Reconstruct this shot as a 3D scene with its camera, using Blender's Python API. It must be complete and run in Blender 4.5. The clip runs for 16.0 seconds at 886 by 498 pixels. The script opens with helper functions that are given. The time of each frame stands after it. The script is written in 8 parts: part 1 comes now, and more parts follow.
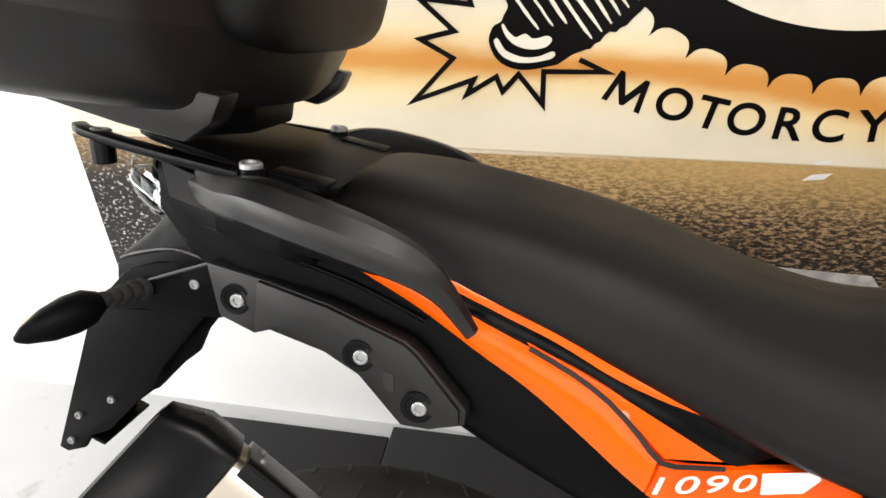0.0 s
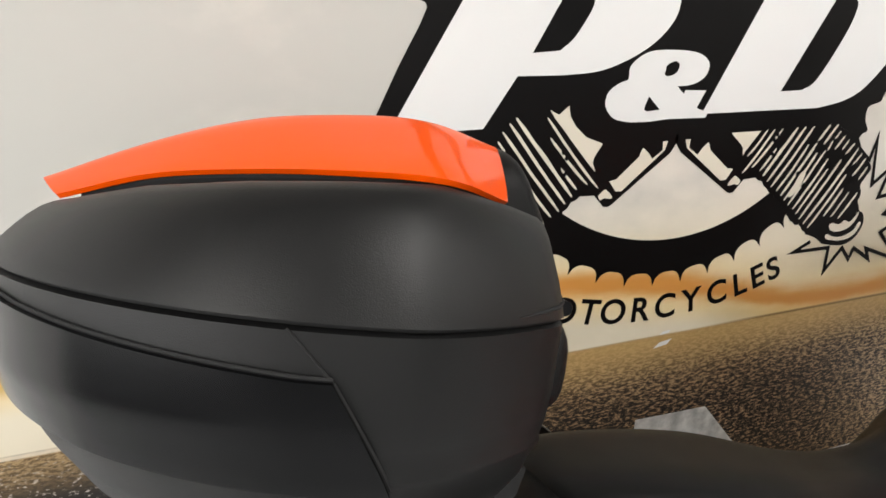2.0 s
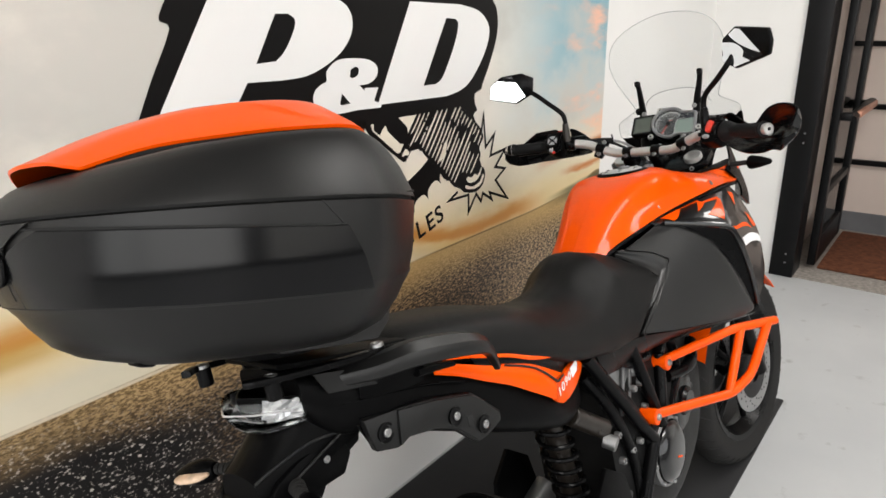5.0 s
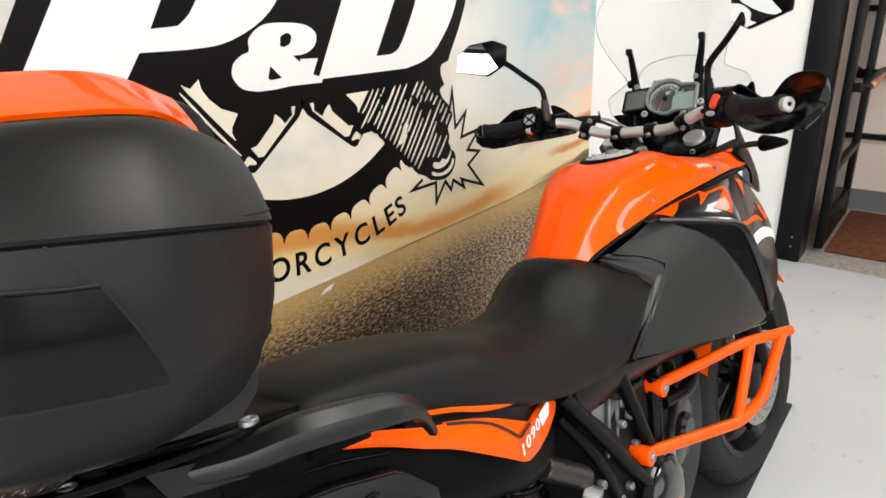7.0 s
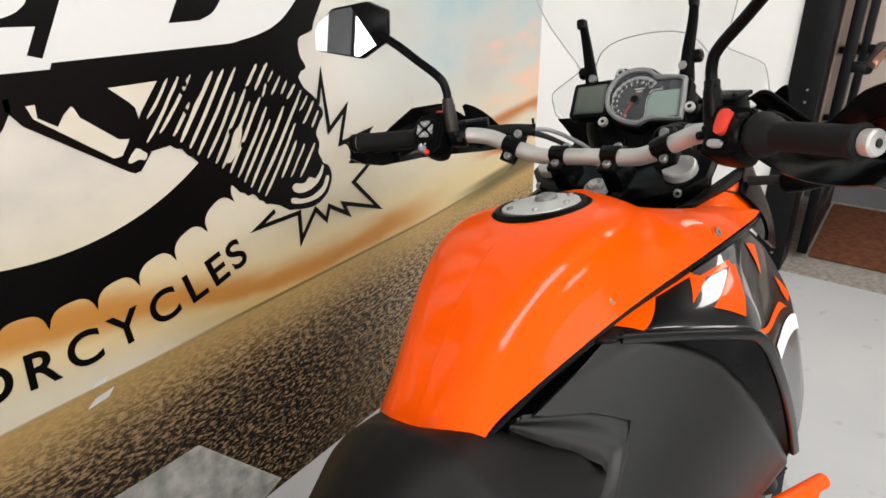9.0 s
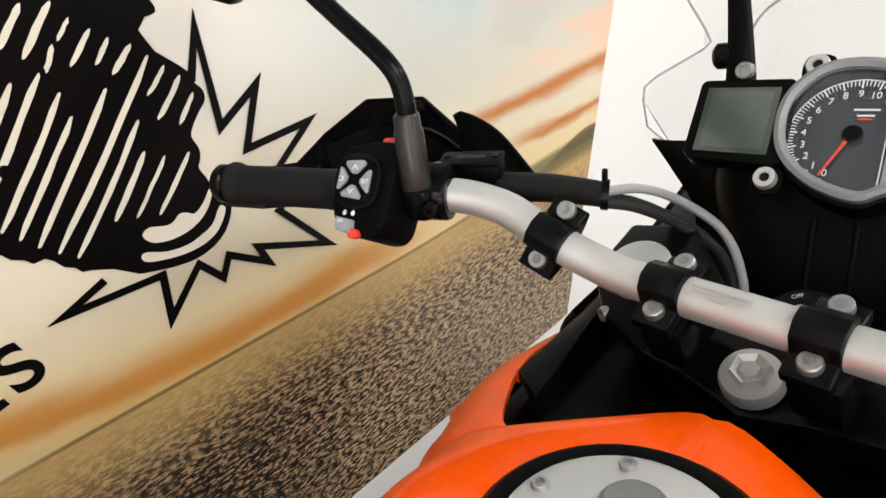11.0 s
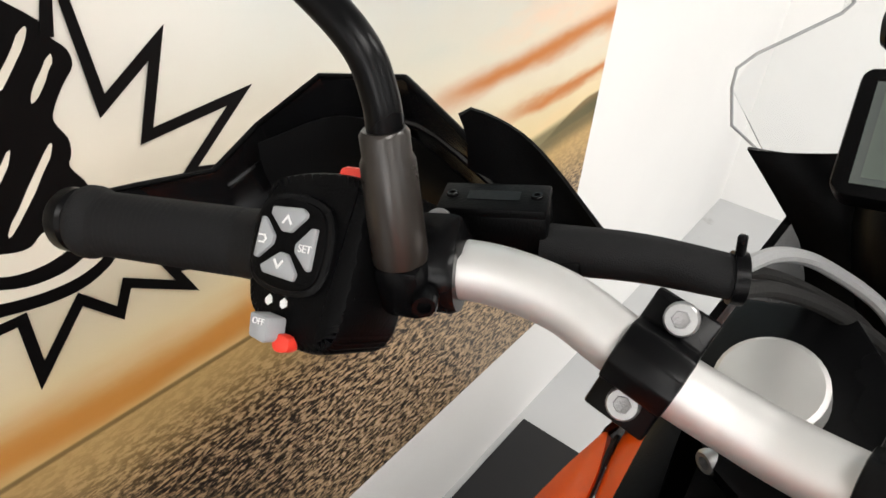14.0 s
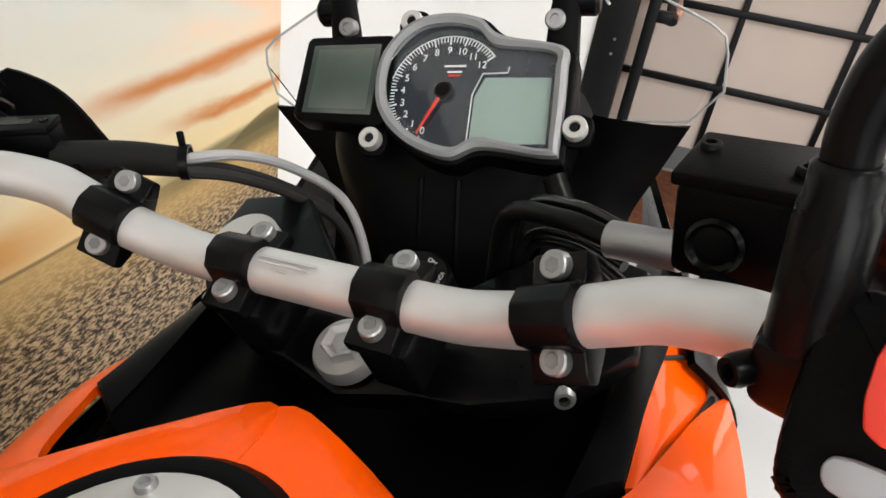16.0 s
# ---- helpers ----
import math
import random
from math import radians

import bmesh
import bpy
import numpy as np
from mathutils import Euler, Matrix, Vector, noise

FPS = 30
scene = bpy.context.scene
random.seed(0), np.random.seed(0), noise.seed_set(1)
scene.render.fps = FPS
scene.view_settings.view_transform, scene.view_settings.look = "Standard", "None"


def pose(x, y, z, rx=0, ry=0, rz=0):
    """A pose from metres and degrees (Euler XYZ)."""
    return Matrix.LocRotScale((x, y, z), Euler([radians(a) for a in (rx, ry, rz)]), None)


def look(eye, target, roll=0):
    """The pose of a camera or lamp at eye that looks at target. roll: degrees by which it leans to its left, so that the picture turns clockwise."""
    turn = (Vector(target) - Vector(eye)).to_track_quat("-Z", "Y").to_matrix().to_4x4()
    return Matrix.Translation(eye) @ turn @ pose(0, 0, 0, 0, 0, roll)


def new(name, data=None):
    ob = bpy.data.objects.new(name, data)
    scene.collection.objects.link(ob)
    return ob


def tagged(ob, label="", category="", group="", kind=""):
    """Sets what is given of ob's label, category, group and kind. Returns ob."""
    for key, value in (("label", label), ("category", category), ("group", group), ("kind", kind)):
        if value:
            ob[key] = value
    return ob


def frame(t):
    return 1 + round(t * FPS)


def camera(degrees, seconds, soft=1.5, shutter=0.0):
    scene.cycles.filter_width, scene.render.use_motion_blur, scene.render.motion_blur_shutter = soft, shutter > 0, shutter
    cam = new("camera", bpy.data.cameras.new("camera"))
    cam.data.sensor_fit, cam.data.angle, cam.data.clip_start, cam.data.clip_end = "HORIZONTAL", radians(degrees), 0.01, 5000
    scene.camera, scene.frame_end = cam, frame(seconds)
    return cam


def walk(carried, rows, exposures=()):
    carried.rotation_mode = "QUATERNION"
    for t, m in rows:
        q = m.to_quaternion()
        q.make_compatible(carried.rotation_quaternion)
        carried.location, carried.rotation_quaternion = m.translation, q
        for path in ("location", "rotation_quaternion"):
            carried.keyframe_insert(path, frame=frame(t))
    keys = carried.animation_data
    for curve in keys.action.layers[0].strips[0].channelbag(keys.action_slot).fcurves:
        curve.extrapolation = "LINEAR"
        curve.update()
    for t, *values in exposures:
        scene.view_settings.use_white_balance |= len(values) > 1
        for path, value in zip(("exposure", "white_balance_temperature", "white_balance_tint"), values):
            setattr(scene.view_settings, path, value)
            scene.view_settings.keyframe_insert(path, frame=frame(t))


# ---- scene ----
cam = camera(67.9, 16.0, soft=1.6)
PATH = [
    (0, (-0.08, 0.132, 1.435), (-0.425, 1.796, 0.38), -2.0),
    (0.5, (-0.216, 0.131, 1.509), (-0.546, 1.855, 0.551), -1.5),
    (1, (-0.334, 0.176, 1.595), (-0.571, 1.971, 0.745), -0.3),
    (1.5, (-0.438, 0.136, 1.674), (-0.44, 1.986, 0.915), 0.4),
    (2, (-0.592, 0.182, 1.64), (0.008, 1.97, 0.974), -0.8),
    (2.5, (-0.696, 0.125, 1.639), (0.187, 1.792, 0.973), -1.4),
    (3, (-0.796, 0.053, 1.657), (0.282, 1.608, 1.009), -1.4),
    (3.5, (-0.918, 0.025, 1.669), (0.328, 1.456, 1.037), -1.2),
    (4, (-1.005, 0.002, 1.672), (0.382, 1.3, 1.045), -0.8),
    (4.5, (-1.03, -0.014, 1.668), (0.434, 1.196, 1.041), -0.6),
    (6.8, (-0.782, 0.078, 1.607), (0.677, 1.259, 0.915), -2.3),
    (7, (-0.711, 0.099, 1.612), (0.744, 1.269, 0.897), -1.8),
    (7.5, (-0.563, 0.13, 1.587), (0.888, 1.287, 0.842), -1.2),
    (8, (-0.387, 0.23, 1.583), (1.079, 1.351, 0.813), -0.6),
    (8.5, (-0.209, 0.303, 1.587), (1.265, 1.403, 0.801), -0.6),
    (9, (-0.016, 0.367, 1.57), (1.467, 1.429, 0.749), -0.3),
    (9.2, (0.061, 0.378, 1.571), (1.535, 1.439, 0.734), -0.2),
    (11.3, (0.659, 0.781, 1.493), (1.958, 1.871, 0.432), 1.9),
    (11.5, (0.682, 0.813, 1.488), (1.972, 1.899, 0.413), 2.1),
    (12, (0.736, 0.897, 1.466), (2.0, 1.981, 0.359), 2.1),
    (12.5, (0.773, 0.947, 1.444), (2.018, 2.021, 0.305), 2.1),
    (13, (0.786, 0.963, 1.43), (2.031, 2.017, 0.273), 2.5),
    (13.5, (0.79, 0.945, 1.428), (2.054, 1.971, 0.266), 3.2),
    (14, (0.787, 0.896, 1.443), (2.113, 1.852, 0.291), 4.6),
    (14.5, (0.781, 0.839, 1.454), (2.214, 1.662, 0.327), 6.6),
    (15, (0.765, 0.784, 1.466), (2.312, 1.444, 0.383), 8.4),
    (15.5, (0.739, 0.729, 1.466), (2.372, 1.256, 0.439), 9.1),
    (16, (0.71, 0.652, 1.469), (2.394, 1.072, 0.475), 9.5),
]
walk(cam, [(t, look(eye, target, roll)) for t, eye, target, roll in PATH],
     exposures=[(0.0, 0.22), (1.0, 0.0), (1.5, -0.33), (2.0, -0.40), (3.5, -0.50), (4.5, -0.45), (7.0, -0.1), (9.0, -0.25), (11.5, 0.1), (12.5, 0.2), (14.0, 0.1), (16.0, 0.0)])

# ---- light ----
world = bpy.data.worlds.new("sky")
scene.world = world
world.use_nodes = True
wn = world.node_tree
sky = wn.nodes.new("ShaderNodeTexSky")
sky.sky_type = "NISHITA"
sky.sun_disc = False
sky.sun_elevation = radians(48)
sky.sun_rotation = radians(200)
wn.links.new(sky.outputs[0], wn.nodes["Background"].inputs[0])
wn.nodes["Background"].inputs[1].default_value = 0.1


def area_lamp(name, m, sx, sy, watts, color):
    lamp = bpy.data.lights.new(name, "AREA")
    lamp.shape, lamp.size, lamp.size_y, lamp.energy, lamp.color = "RECTANGLE", sx, sy, watts, color
    ob = new(name, lamp)
    ob.matrix_world = m
    return ob


# daylight through the shop window behind the camera, and through the entrance
area_lamp("window_daylight", look((-0.6, -4.35, 1.92), (-0.6, 0, 1.3)), 5.8, 1.9, 90, (1.0, 0.97, 0.93))
area_lamp("shop_front_daylight", look((-4.55, -1.2, 1.75), (0, -0.6, 1.2)), 4.8, 2.0, 190, (1.0, 0.98, 0.96))
area_lamp("entrance_daylight", look((5.1, -1.5, 1.7), (2.0, 0.0, 1.0)), 1.6, 2.2, 40, (1.0, 0.95, 0.9))
# overhead fill lamps, added to brighten the room; no such source is known
for i, (lx, ly) in enumerate(((-2.2, -0.3), (0.4, -0.3), (2.6, -0.3), (-1.0, -2.6), (1.8, -2.6))):
    area_lamp("overhead_fill", look((lx, ly, 2.96), (lx, ly + 0.001, 0)), 1.15, 0.55, 40, (1.0, 0.97, 0.93))

# ---- helpers ----


def node_mat(name):
    m = bpy.data.materials.new(name)
    m.use_nodes = True
    return m, m.node_tree.nodes, m.node_tree.links, m.node_tree.nodes["Principled BSDF"]


def mat(name, color, rough=0.5, metal=0.0, vary=0.12, scale=6.0, grain=300.0, bump=0.1, coat=0.0, rvary=0.1, spec=0.5):
    """A painted, moulded or metal surface: two scales of colour and gloss variation, and a fine relief."""
    m, n, l, b = node_mat(name)
    tc = n.new("ShaderNodeTexCoord")
    big = n.new("ShaderNodeTexNoise")
    big.inputs["Scale"].default_value, big.inputs["Detail"].default_value = scale, 5
    fine = n.new("ShaderNodeTexNoise")
    fine.inputs["Scale"].default_value, fine.inputs["Detail"].default_value = grain, 2
    for t in (big, fine):
        l.new(tc.outputs["Object"], t.inputs["Vector"])
    ramp = n.new("ShaderNodeValToRGB")
    ramp.color_ramp.elements[0].color = tuple(c * (1 - vary) for c in color) + (1,)
    ramp.color_ramp.elements[1].color = tuple(min(1, c * (1 + vary)) for c in color) + (1,)
    ramp.color_ramp.elements[0].position, ramp.color_ramp.elements[1].position = 0.3, 0.7
    l.new(big.outputs["Fac"], ramp.inputs["Fac"])
    l.new(ramp.outputs["Color"], b.inputs["Base Color"])
    rr = n.new("ShaderNodeMapRange")
    rr.inputs["To Min"].default_value, rr.inputs["To Max"].default_value = max(0.02, rough - rvary), min(1, rough + rvary)
    l.new(big.outputs["Fac"], rr.inputs["Value"])
    l.new(rr.outputs["Result"], b.inputs["Roughness"])
    b.inputs["Metallic"].default_value = metal
    b.inputs["Specular IOR Level"].default_value = spec
    if coat:
        b.inputs["Coat Weight"].default_value, b.inputs["Coat Roughness"].default_value = coat, 0.04
    if bump:
        bp = n.new("ShaderNodeBump")
        bp.inputs["Strength"].default_value, bp.inputs["Distance"].default_value = bump, 0.0006
        l.new(fine.outputs["Fac"], bp.inputs["Height"])
        l.new(bp.outputs["Normal"], b.inputs["Normal"])
    return m


def link_bm(name, bm, material, smooth=True, angle=35):
    bmesh.ops.recalc_face_normals(bm, faces=bm.faces)
    me = bpy.data.meshes.new(name)
    bm.to_mesh(me)
    bm.free()
    if material is not None:
        me.materials.append(material)
    if smooth:
        for p in me.polygons:
            p.use_smooth = True
        me.set_sharp_from_angle(angle=radians(angle))
    return new(name, me)


def part(name, bm, material, parent, label="", smooth=True, angle=35):
    """Links a bmesh as one mesh object under a thing or a part."""
    ob = link_bm(name, bm, material, smooth, angle)
    ob.parent = parent
    if label:
        tagged(ob, label)
    return ob


def thing(name, label, category, m=None, group="", kind=""):
    ob = new(name)
    ob.empty_display_size = 0.1
    if m is not None:
        ob.matrix_world = m
    return tagged(ob, label, category, group, kind)


def box(sx, sy, sz, at=(0, 0, 0), rot=(0, 0, 0), bevel=0.0, seg=2, bm=None):
    out = bm or bmesh.new()
    r = bmesh.ops.create_cube(out, size=1)
    vs = r["verts"]
    bmesh.ops.scale(out, vec=(sx, sy, sz), verts=vs)
    if bevel:
        es = list({e for v in vs for e in v.link_edges})
        got = bmesh.ops.bevel(out, geom=es, offset=bevel, segments=seg, affect="EDGES", profile=0.5)
        vs = list({v for f in got["faces"] for v in f.verts} | {v for v in vs if v.is_valid})
    bmesh.ops.transform(out, matrix=pose(*at, *rot), verts=vs)
    return out


def span(x0, x1, y0, y1, z0, z1, bevel=0.0, bm=None):
    return box(x1 - x0, y1 - y0, z1 - z0, ((x0 + x1) / 2, (y0 + y1) / 2, (z0 + z1) / 2), bevel=bevel, bm=bm)


def aim(a, b):
    """A pose at a whose z axis points to b."""
    d = Vector(b) - Vector(a)
    return Matrix.Translation(a) @ d.to_track_quat("Z", "Y").to_matrix().to_4x4()


def cyl(a, b, r0, r1=None, seg=20, bm=None, bevel=0.0):
    """A round bar from a to b, its rims eased by a small chamfer."""
    a, b = Vector(a), Vector(b)
    length = (b - a).length
    r1 = r0 if r1 is None else r1
    ch = bevel or min(r0, r1, length) * 0.08
    return lathe([(0, 0), (r0 - ch, 0), (r0, ch), (r1, length - ch), (r1 - ch, length), (0, length)], aim(a, b), seg, bm)


def lathe(profile, m=None, seg=24, bm=None):
    """Turns (radius, height) pairs round z."""
    out = bm or bmesh.new()
    m = m or Matrix()
    rings = []
    for r, h in profile:
        if r < 1e-6:
            rings.append([out.verts.new(m @ Vector((0, 0, h)))])
        else:
            rings.append([out.verts.new(m @ Vector((r * math.cos(2 * math.pi * k / seg), r * math.sin(2 * math.pi * k / seg), h))) for k in range(seg)])
    for p, q in zip(rings, rings[1:]):
        for k in range(seg):
            k2 = (k + 1) % seg
            if len(p) == 1 and len(q) == 1:
                continue
            if len(p) == 1:
                out.faces.new((p[0], q[k], q[k2]))
            elif len(q) == 1:
                out.faces.new((p[k], p[k2], q[0]))
            else:
                out.faces.new((p[k], p[k2], q[k2], q[k]))
    return out


def spline(pts, n, closed=False):
    """Catmull-Rom through the points, n steps a span."""
    P = [np.array(p, float) for p in pts]
    k = len(P)
    out = []
    for i in range(k if closed else k - 1):
        p1, p2 = P[i], P[(i + 1) % k]
        p0 = P[i - 1] if (closed or i > 0) else 2 * p1 - p2
        p3 = P[(i + 2) % k] if (closed or i + 2 < k) else 2 * p2 - p1
        for s in range(n):
            t = s / n
            out.append(0.5 * (2 * p1 + (p2 - p0) * t + (2 * p0 - 5 * p1 + 4 * p2 - p3) * t * t + (3 * p1 - p0 - 3 * p2 + p3) * t ** 3))
    if not closed:
        out.append(P[-1])
    return out


def tube(pts, r, seg=14, n=8, smooth=True, bm=None, flat=1.0, cap=True, sq=1.0):
    """A bar along a path. r: one radius or one for each point. flat: its height against its width."""
    out = bm or bmesh.new()
    radii = list(r) if hasattr(r, "__len__") else [r] * len(pts)
    full = [tuple(p) + (q,) for p, q in zip(pts, radii)]
    path = spline(full, n) if smooth else [np.array(p, float) for p in full]
    rings, side = [], None
    for i, p in enumerate(path):
        a, b = path[max(0, i - 1)][:3], path[min(len(path) - 1, i + 1)][:3]
        d = Vector(b - a).normalized()
        ref = side if side is not None else (Vector((0, 0, 1)) if abs(d.z) < 0.9 else Vector((1, 0, 0))).cross(d).normalized()
        side = (ref - d * ref.dot(d)).normalized()
        up = d.cross(side)
        c = Vector(p[:3])
        rad = float(p[3])
        co = lambda x: math.copysign(abs(x) ** sq, x)
        rings.append([out.verts.new(c + rad * (co(math.cos(2 * math.pi * k / seg)) * side + flat * co(math.sin(2 * math.pi * k / seg)) * up)) for k in range(seg)])
    for p, q in zip(rings, rings[1:]):
        for k in range(seg):
            out.faces.new((p[k], p[(k + 1) % seg], q[(k + 1) % seg], q[k]))
    if cap:
        out.faces.new(rings[0])
        out.faces.new(rings[-1])
    return out


def sweep(path, section, n=6, bm=None):
    """A bar of a fixed outline along a path; path: (x, y, z, scale) points, section: (side, up) points with the side outwards."""
    out = bm or bmesh.new()
    line, rings = spline(path, n), []
    for i, p in enumerate(line):
        d = Vector(line[min(i + 1, len(line) - 1)][:3] - line[max(i - 1, 0)][:3]).normalized()
        side_d = d.cross(Vector((0, 0, 1))).normalized()
        if side_d.y * p[1] < 0:
            side_d = -side_d
        up_d = side_d.cross(d)
        if up_d.z < 0:
            up_d = -up_d
        rings.append([out.verts.new(Vector(p[:3]) + float(p[3]) * (x * side_d + y * up_d)) for x, y in section])
    for a, b in zip(rings, rings[1:]):
        for k in range(len(a)):
            out.faces.new((a[k], a[(k + 1) % len(a)], b[(k + 1) % len(a)], b[k]))
    out.faces.new(rings[0])
    out.faces.new(rings[-1])
    return out


def sheet(grid, thick=0.0, bm=None, close_u=False, flip=False):
    """A surface through a grid of points; with thick, a shell of that depth behind it."""
    out = bm or bmesh.new()
    G = [[Vector(p) for p in row] for row in grid]
    nu, nv = len(G), len(G[0])

    def normal(i, j):
        a = G[min(i + 1, nu - 1)][j] - G[max(i - 1, 0)][j]
        b = G[i][min(j + 1, nv - 1)] - G[i][max(j - 1, 0)]
        c = a.cross(b)
        return c.normalized() if c.length > 1e-12 else Vector((0, 0, 1))

    top = [[out.verts.new(p) for p in row] for row in G]
    for i in range(nu - 1):
        for j in range(nv - 1):
            out.faces.new((top[i][j], top[i + 1][j], top[i + 1][j + 1], top[i][j + 1]))
    if thick:
        s = -thick if not flip else thick
        low = [[out.verts.new(G[i][j] + s * normal(i, j)) for j in range(nv)] for i in range(nu)]
        for i in range(nu - 1):
            for j in range(nv - 1):
                out.faces.new((low[i][j], low[i][j + 1], low[i + 1][j + 1], low[i + 1][j]))
        for i in range(nu - 1):
            for j in (0, nv - 1):
                out.faces.new((top[i][j], low[i][j], low[i + 1][j], top[i + 1][j]))
        for j in range(nv - 1):
            for i in (0, nu - 1):
                out.faces.new((top[i][j], top[i][j + 1], low[i][j + 1], low[i][j]))
    return out


def loft(sections, nu=5, nv=5, mirror=True, bm=None, cap=True):
    """A body through half sections (u, [(v, w) from the top middle outwards and down]); mirrored to the other side."""
    rows = []
    for u, prof in sections:
        rows.append([(u, *p) for p in (spline(prof, nv))])
    cols = list(zip(*rows))
    dense = list(zip(*[spline(c, nu) for c in cols]))
    grid = []
    for row in dense:
        right = [(p[0], -p[1], p[2]) for p in row]
        if mirror:
            left = [(p[0], p[1], p[2]) for p in row][1:]
            grid.append(list(reversed(left)) + right)
        else:
            grid.append(right)
    out = bm or bmesh.new()
    V = [[out.verts.new(p) for p in row] for row in grid]
    for i in range(len(V) - 1):
        for j in range(len(V[0]) - 1):
            out.faces.new((V[i][j], V[i + 1][j], V[i + 1][j + 1], V[i][j + 1]))
        if mirror:
            out.faces.new((V[i][0], V[i][-1], V[i + 1][-1], V[i + 1][0]))
    if cap:
        out.faces.new(V[0])
        out.faces.new(list(reversed(V[-1])))
    bmesh.ops.remove_doubles(out, verts=out.verts, dist=1e-5)
    return out


def prism(outline, depth, m=None, bevel=0.0, bm=None):
    """A plate: outline (x, y) in the plane z = 0, thickened to z = depth, laid by m."""
    out = bmesh.new()
    vs = [out.verts.new((x, y, 0)) for x, y in outline]
    f = out.faces.new(vs)
    got = bmesh.ops.extrude_face_region(out, geom=[f])
    bmesh.ops.translate(out, vec=(0, 0, depth), verts=[v for v in got["geom"] if isinstance(v, bmesh.types.BMVert)])
    bmesh.ops.recalc_face_normals(out, faces=out.faces)
    if bevel:
        bmesh.ops.bevel(out, geom=[e for e in out.edges], offset=bevel, segments=2, affect="EDGES", profile=0.5)
    if m is not None:
        bmesh.ops.transform(out, matrix=m, verts=out.verts)
    if bm is not None:
        tmp = bpy.data.meshes.new("tmp")
        out.to_mesh(tmp)
        out.free()
        bm.from_mesh(tmp)
        bpy.data.meshes.remove(tmp)
        return bm
    return out


def frame3(origin, xdir, up):
    """A pose at origin whose x axis is xdir and whose y axis lies towards up."""
    x = Vector(xdir).normalized()
    z = x.cross(Vector(up)).normalized()
    y = z.cross(x)
    m = Matrix((x, y, z)).transposed().to_4x4()
    m.translation = origin
    return m


def ellipsoid(a, b, c, m=None, p=1.0, seg=24, rings=14, bm=None):
    """A rounded body; p under 1 makes it boxier."""
    out = bm or bmesh.new()
    m = m or Matrix()

    def s(x):
        return math.copysign(abs(x) ** p, x)

    rows = []
    for i in range(rings + 1):
        th = math.pi * i / rings
        if i in (0, rings):
            rows.append([out.verts.new(m @ Vector((0, 0, c * math.cos(th))))])
        else:
            rows.append([out.verts.new(m @ Vector((a * s(math.sin(th)) * s(math.cos(2 * math.pi * k / seg)), b * s(math.sin(th)) * s(math.sin(2 * math.pi * k / seg)), c * s(math.cos(th))))) for k in range(seg)])
    for p_, q in zip(rows, rows[1:]):
        for k in range(seg):
            k2 = (k + 1) % seg
            if len(p_) == 1:
                out.faces.new((p_[0], q[k], q[k2]))
            elif len(q) == 1:
                out.faces.new((p_[k], p_[k2], q[0]))
            else:
                out.faces.new((p_[k], p_[k2], q[k2], q[k]))
    return out


def screw(at, axis, r=0.006, h=0.004, bm=None):
    """A domed bolt head with a socket in it."""
    m = aim(at, Vector(at) + Vector(axis))
    return lathe([(0, h * 0.35), (r * 0.45, h * 0.35), (r * 0.52, h), (r * 0.85, h), (r, h * 0.6), (r, -0.004), (0, -0.004)], m, 16, bm)


def letters(text, size, m, material, parent=None, name="lettering", depth=0.0004, align="CENTER", shear=0.0, space=1.0, bold=0.0):
    """Writing in the built-in font as a mesh."""
    cu = bpy.data.curves.new(name, "FONT")
    cu.body, cu.size, cu.extrude, cu.align_x, cu.align_y, cu.shear, cu.space_character = text, size, depth, align, "CENTER", shear, space
    cu.offset = bold
    tmp = bpy.data.objects.new("tmp", cu)
    scene.collection.objects.link(tmp)
    dg = bpy.context.evaluated_depsgraph_get()
    me = bpy.data.meshes.new_from_object(tmp.evaluated_get(dg))
    bpy.data.objects.remove(tmp)
    bpy.data.curves.remove(cu)
    me.transform(m)
    me.name = name
    me.materials.clear()
    me.materials.append(material)
    ob = new(name, me)
    if parent is not None:
        ob.parent = parent
    return ob


# ---- materials ----
M_MATTE = mat("matte black plastic", (0.0020, 0.0020, 0.0022), 0.40, vary=0.1, grain=900, bump=0.35, rvary=0.05, spec=0.055)
M_CASE = mat("grained dark grey plastic", (0.0042, 0.0042, 0.0042), 0.42, vary=0.08, grain=1100, bump=0.3, rvary=0.04, spec=0.34)
M_GLOSSB = mat("gloss black panel", (0.0013, 0.0014, 0.0017), 0.27, vary=0.1, grain=300, bump=0.0, rvary=0.03, spec=0.11)
M_ORANGE = mat("orange paint", (0.90, 0.088, 0.0), 0.40, vary=0.03, grain=400, bump=0.0, coat=0.32, rvary=0.03, spec=0.05)
M_PANEL = mat("smooth black moulding", (0.0022, 0.0023, 0.0027), 0.22, vary=0.1, grain=300, bump=0.0, rvary=0.03, spec=0.22)
M_LACQUER = mat("black gloss lacquer", (0.004, 0.004, 0.0045), 0.3, vary=0.1, grain=300, bump=0.0, coat=0.9, rvary=0.03, spec=0.2)
M_ORANGE_TUBE = mat("orange powder coat", (0.90, 0.085, 0.0004), 0.3, vary=0.04, grain=700, bump=0.05, rvary=0.05, spec=0.2)
M_SEAT = mat("black seat vinyl", (0.0030, 0.0029, 0.0028), 0.46, vary=0.12, scale=9, grain=1300, bump=0.5, rvary=0.05, spec=0.20)
M_SHROUD = mat("charcoal matte shroud", (0.0035, 0.0035, 0.0035), 0.33, vary=0.08, grain=1200, bump=0.3, rvary=0.05, spec=0.45)
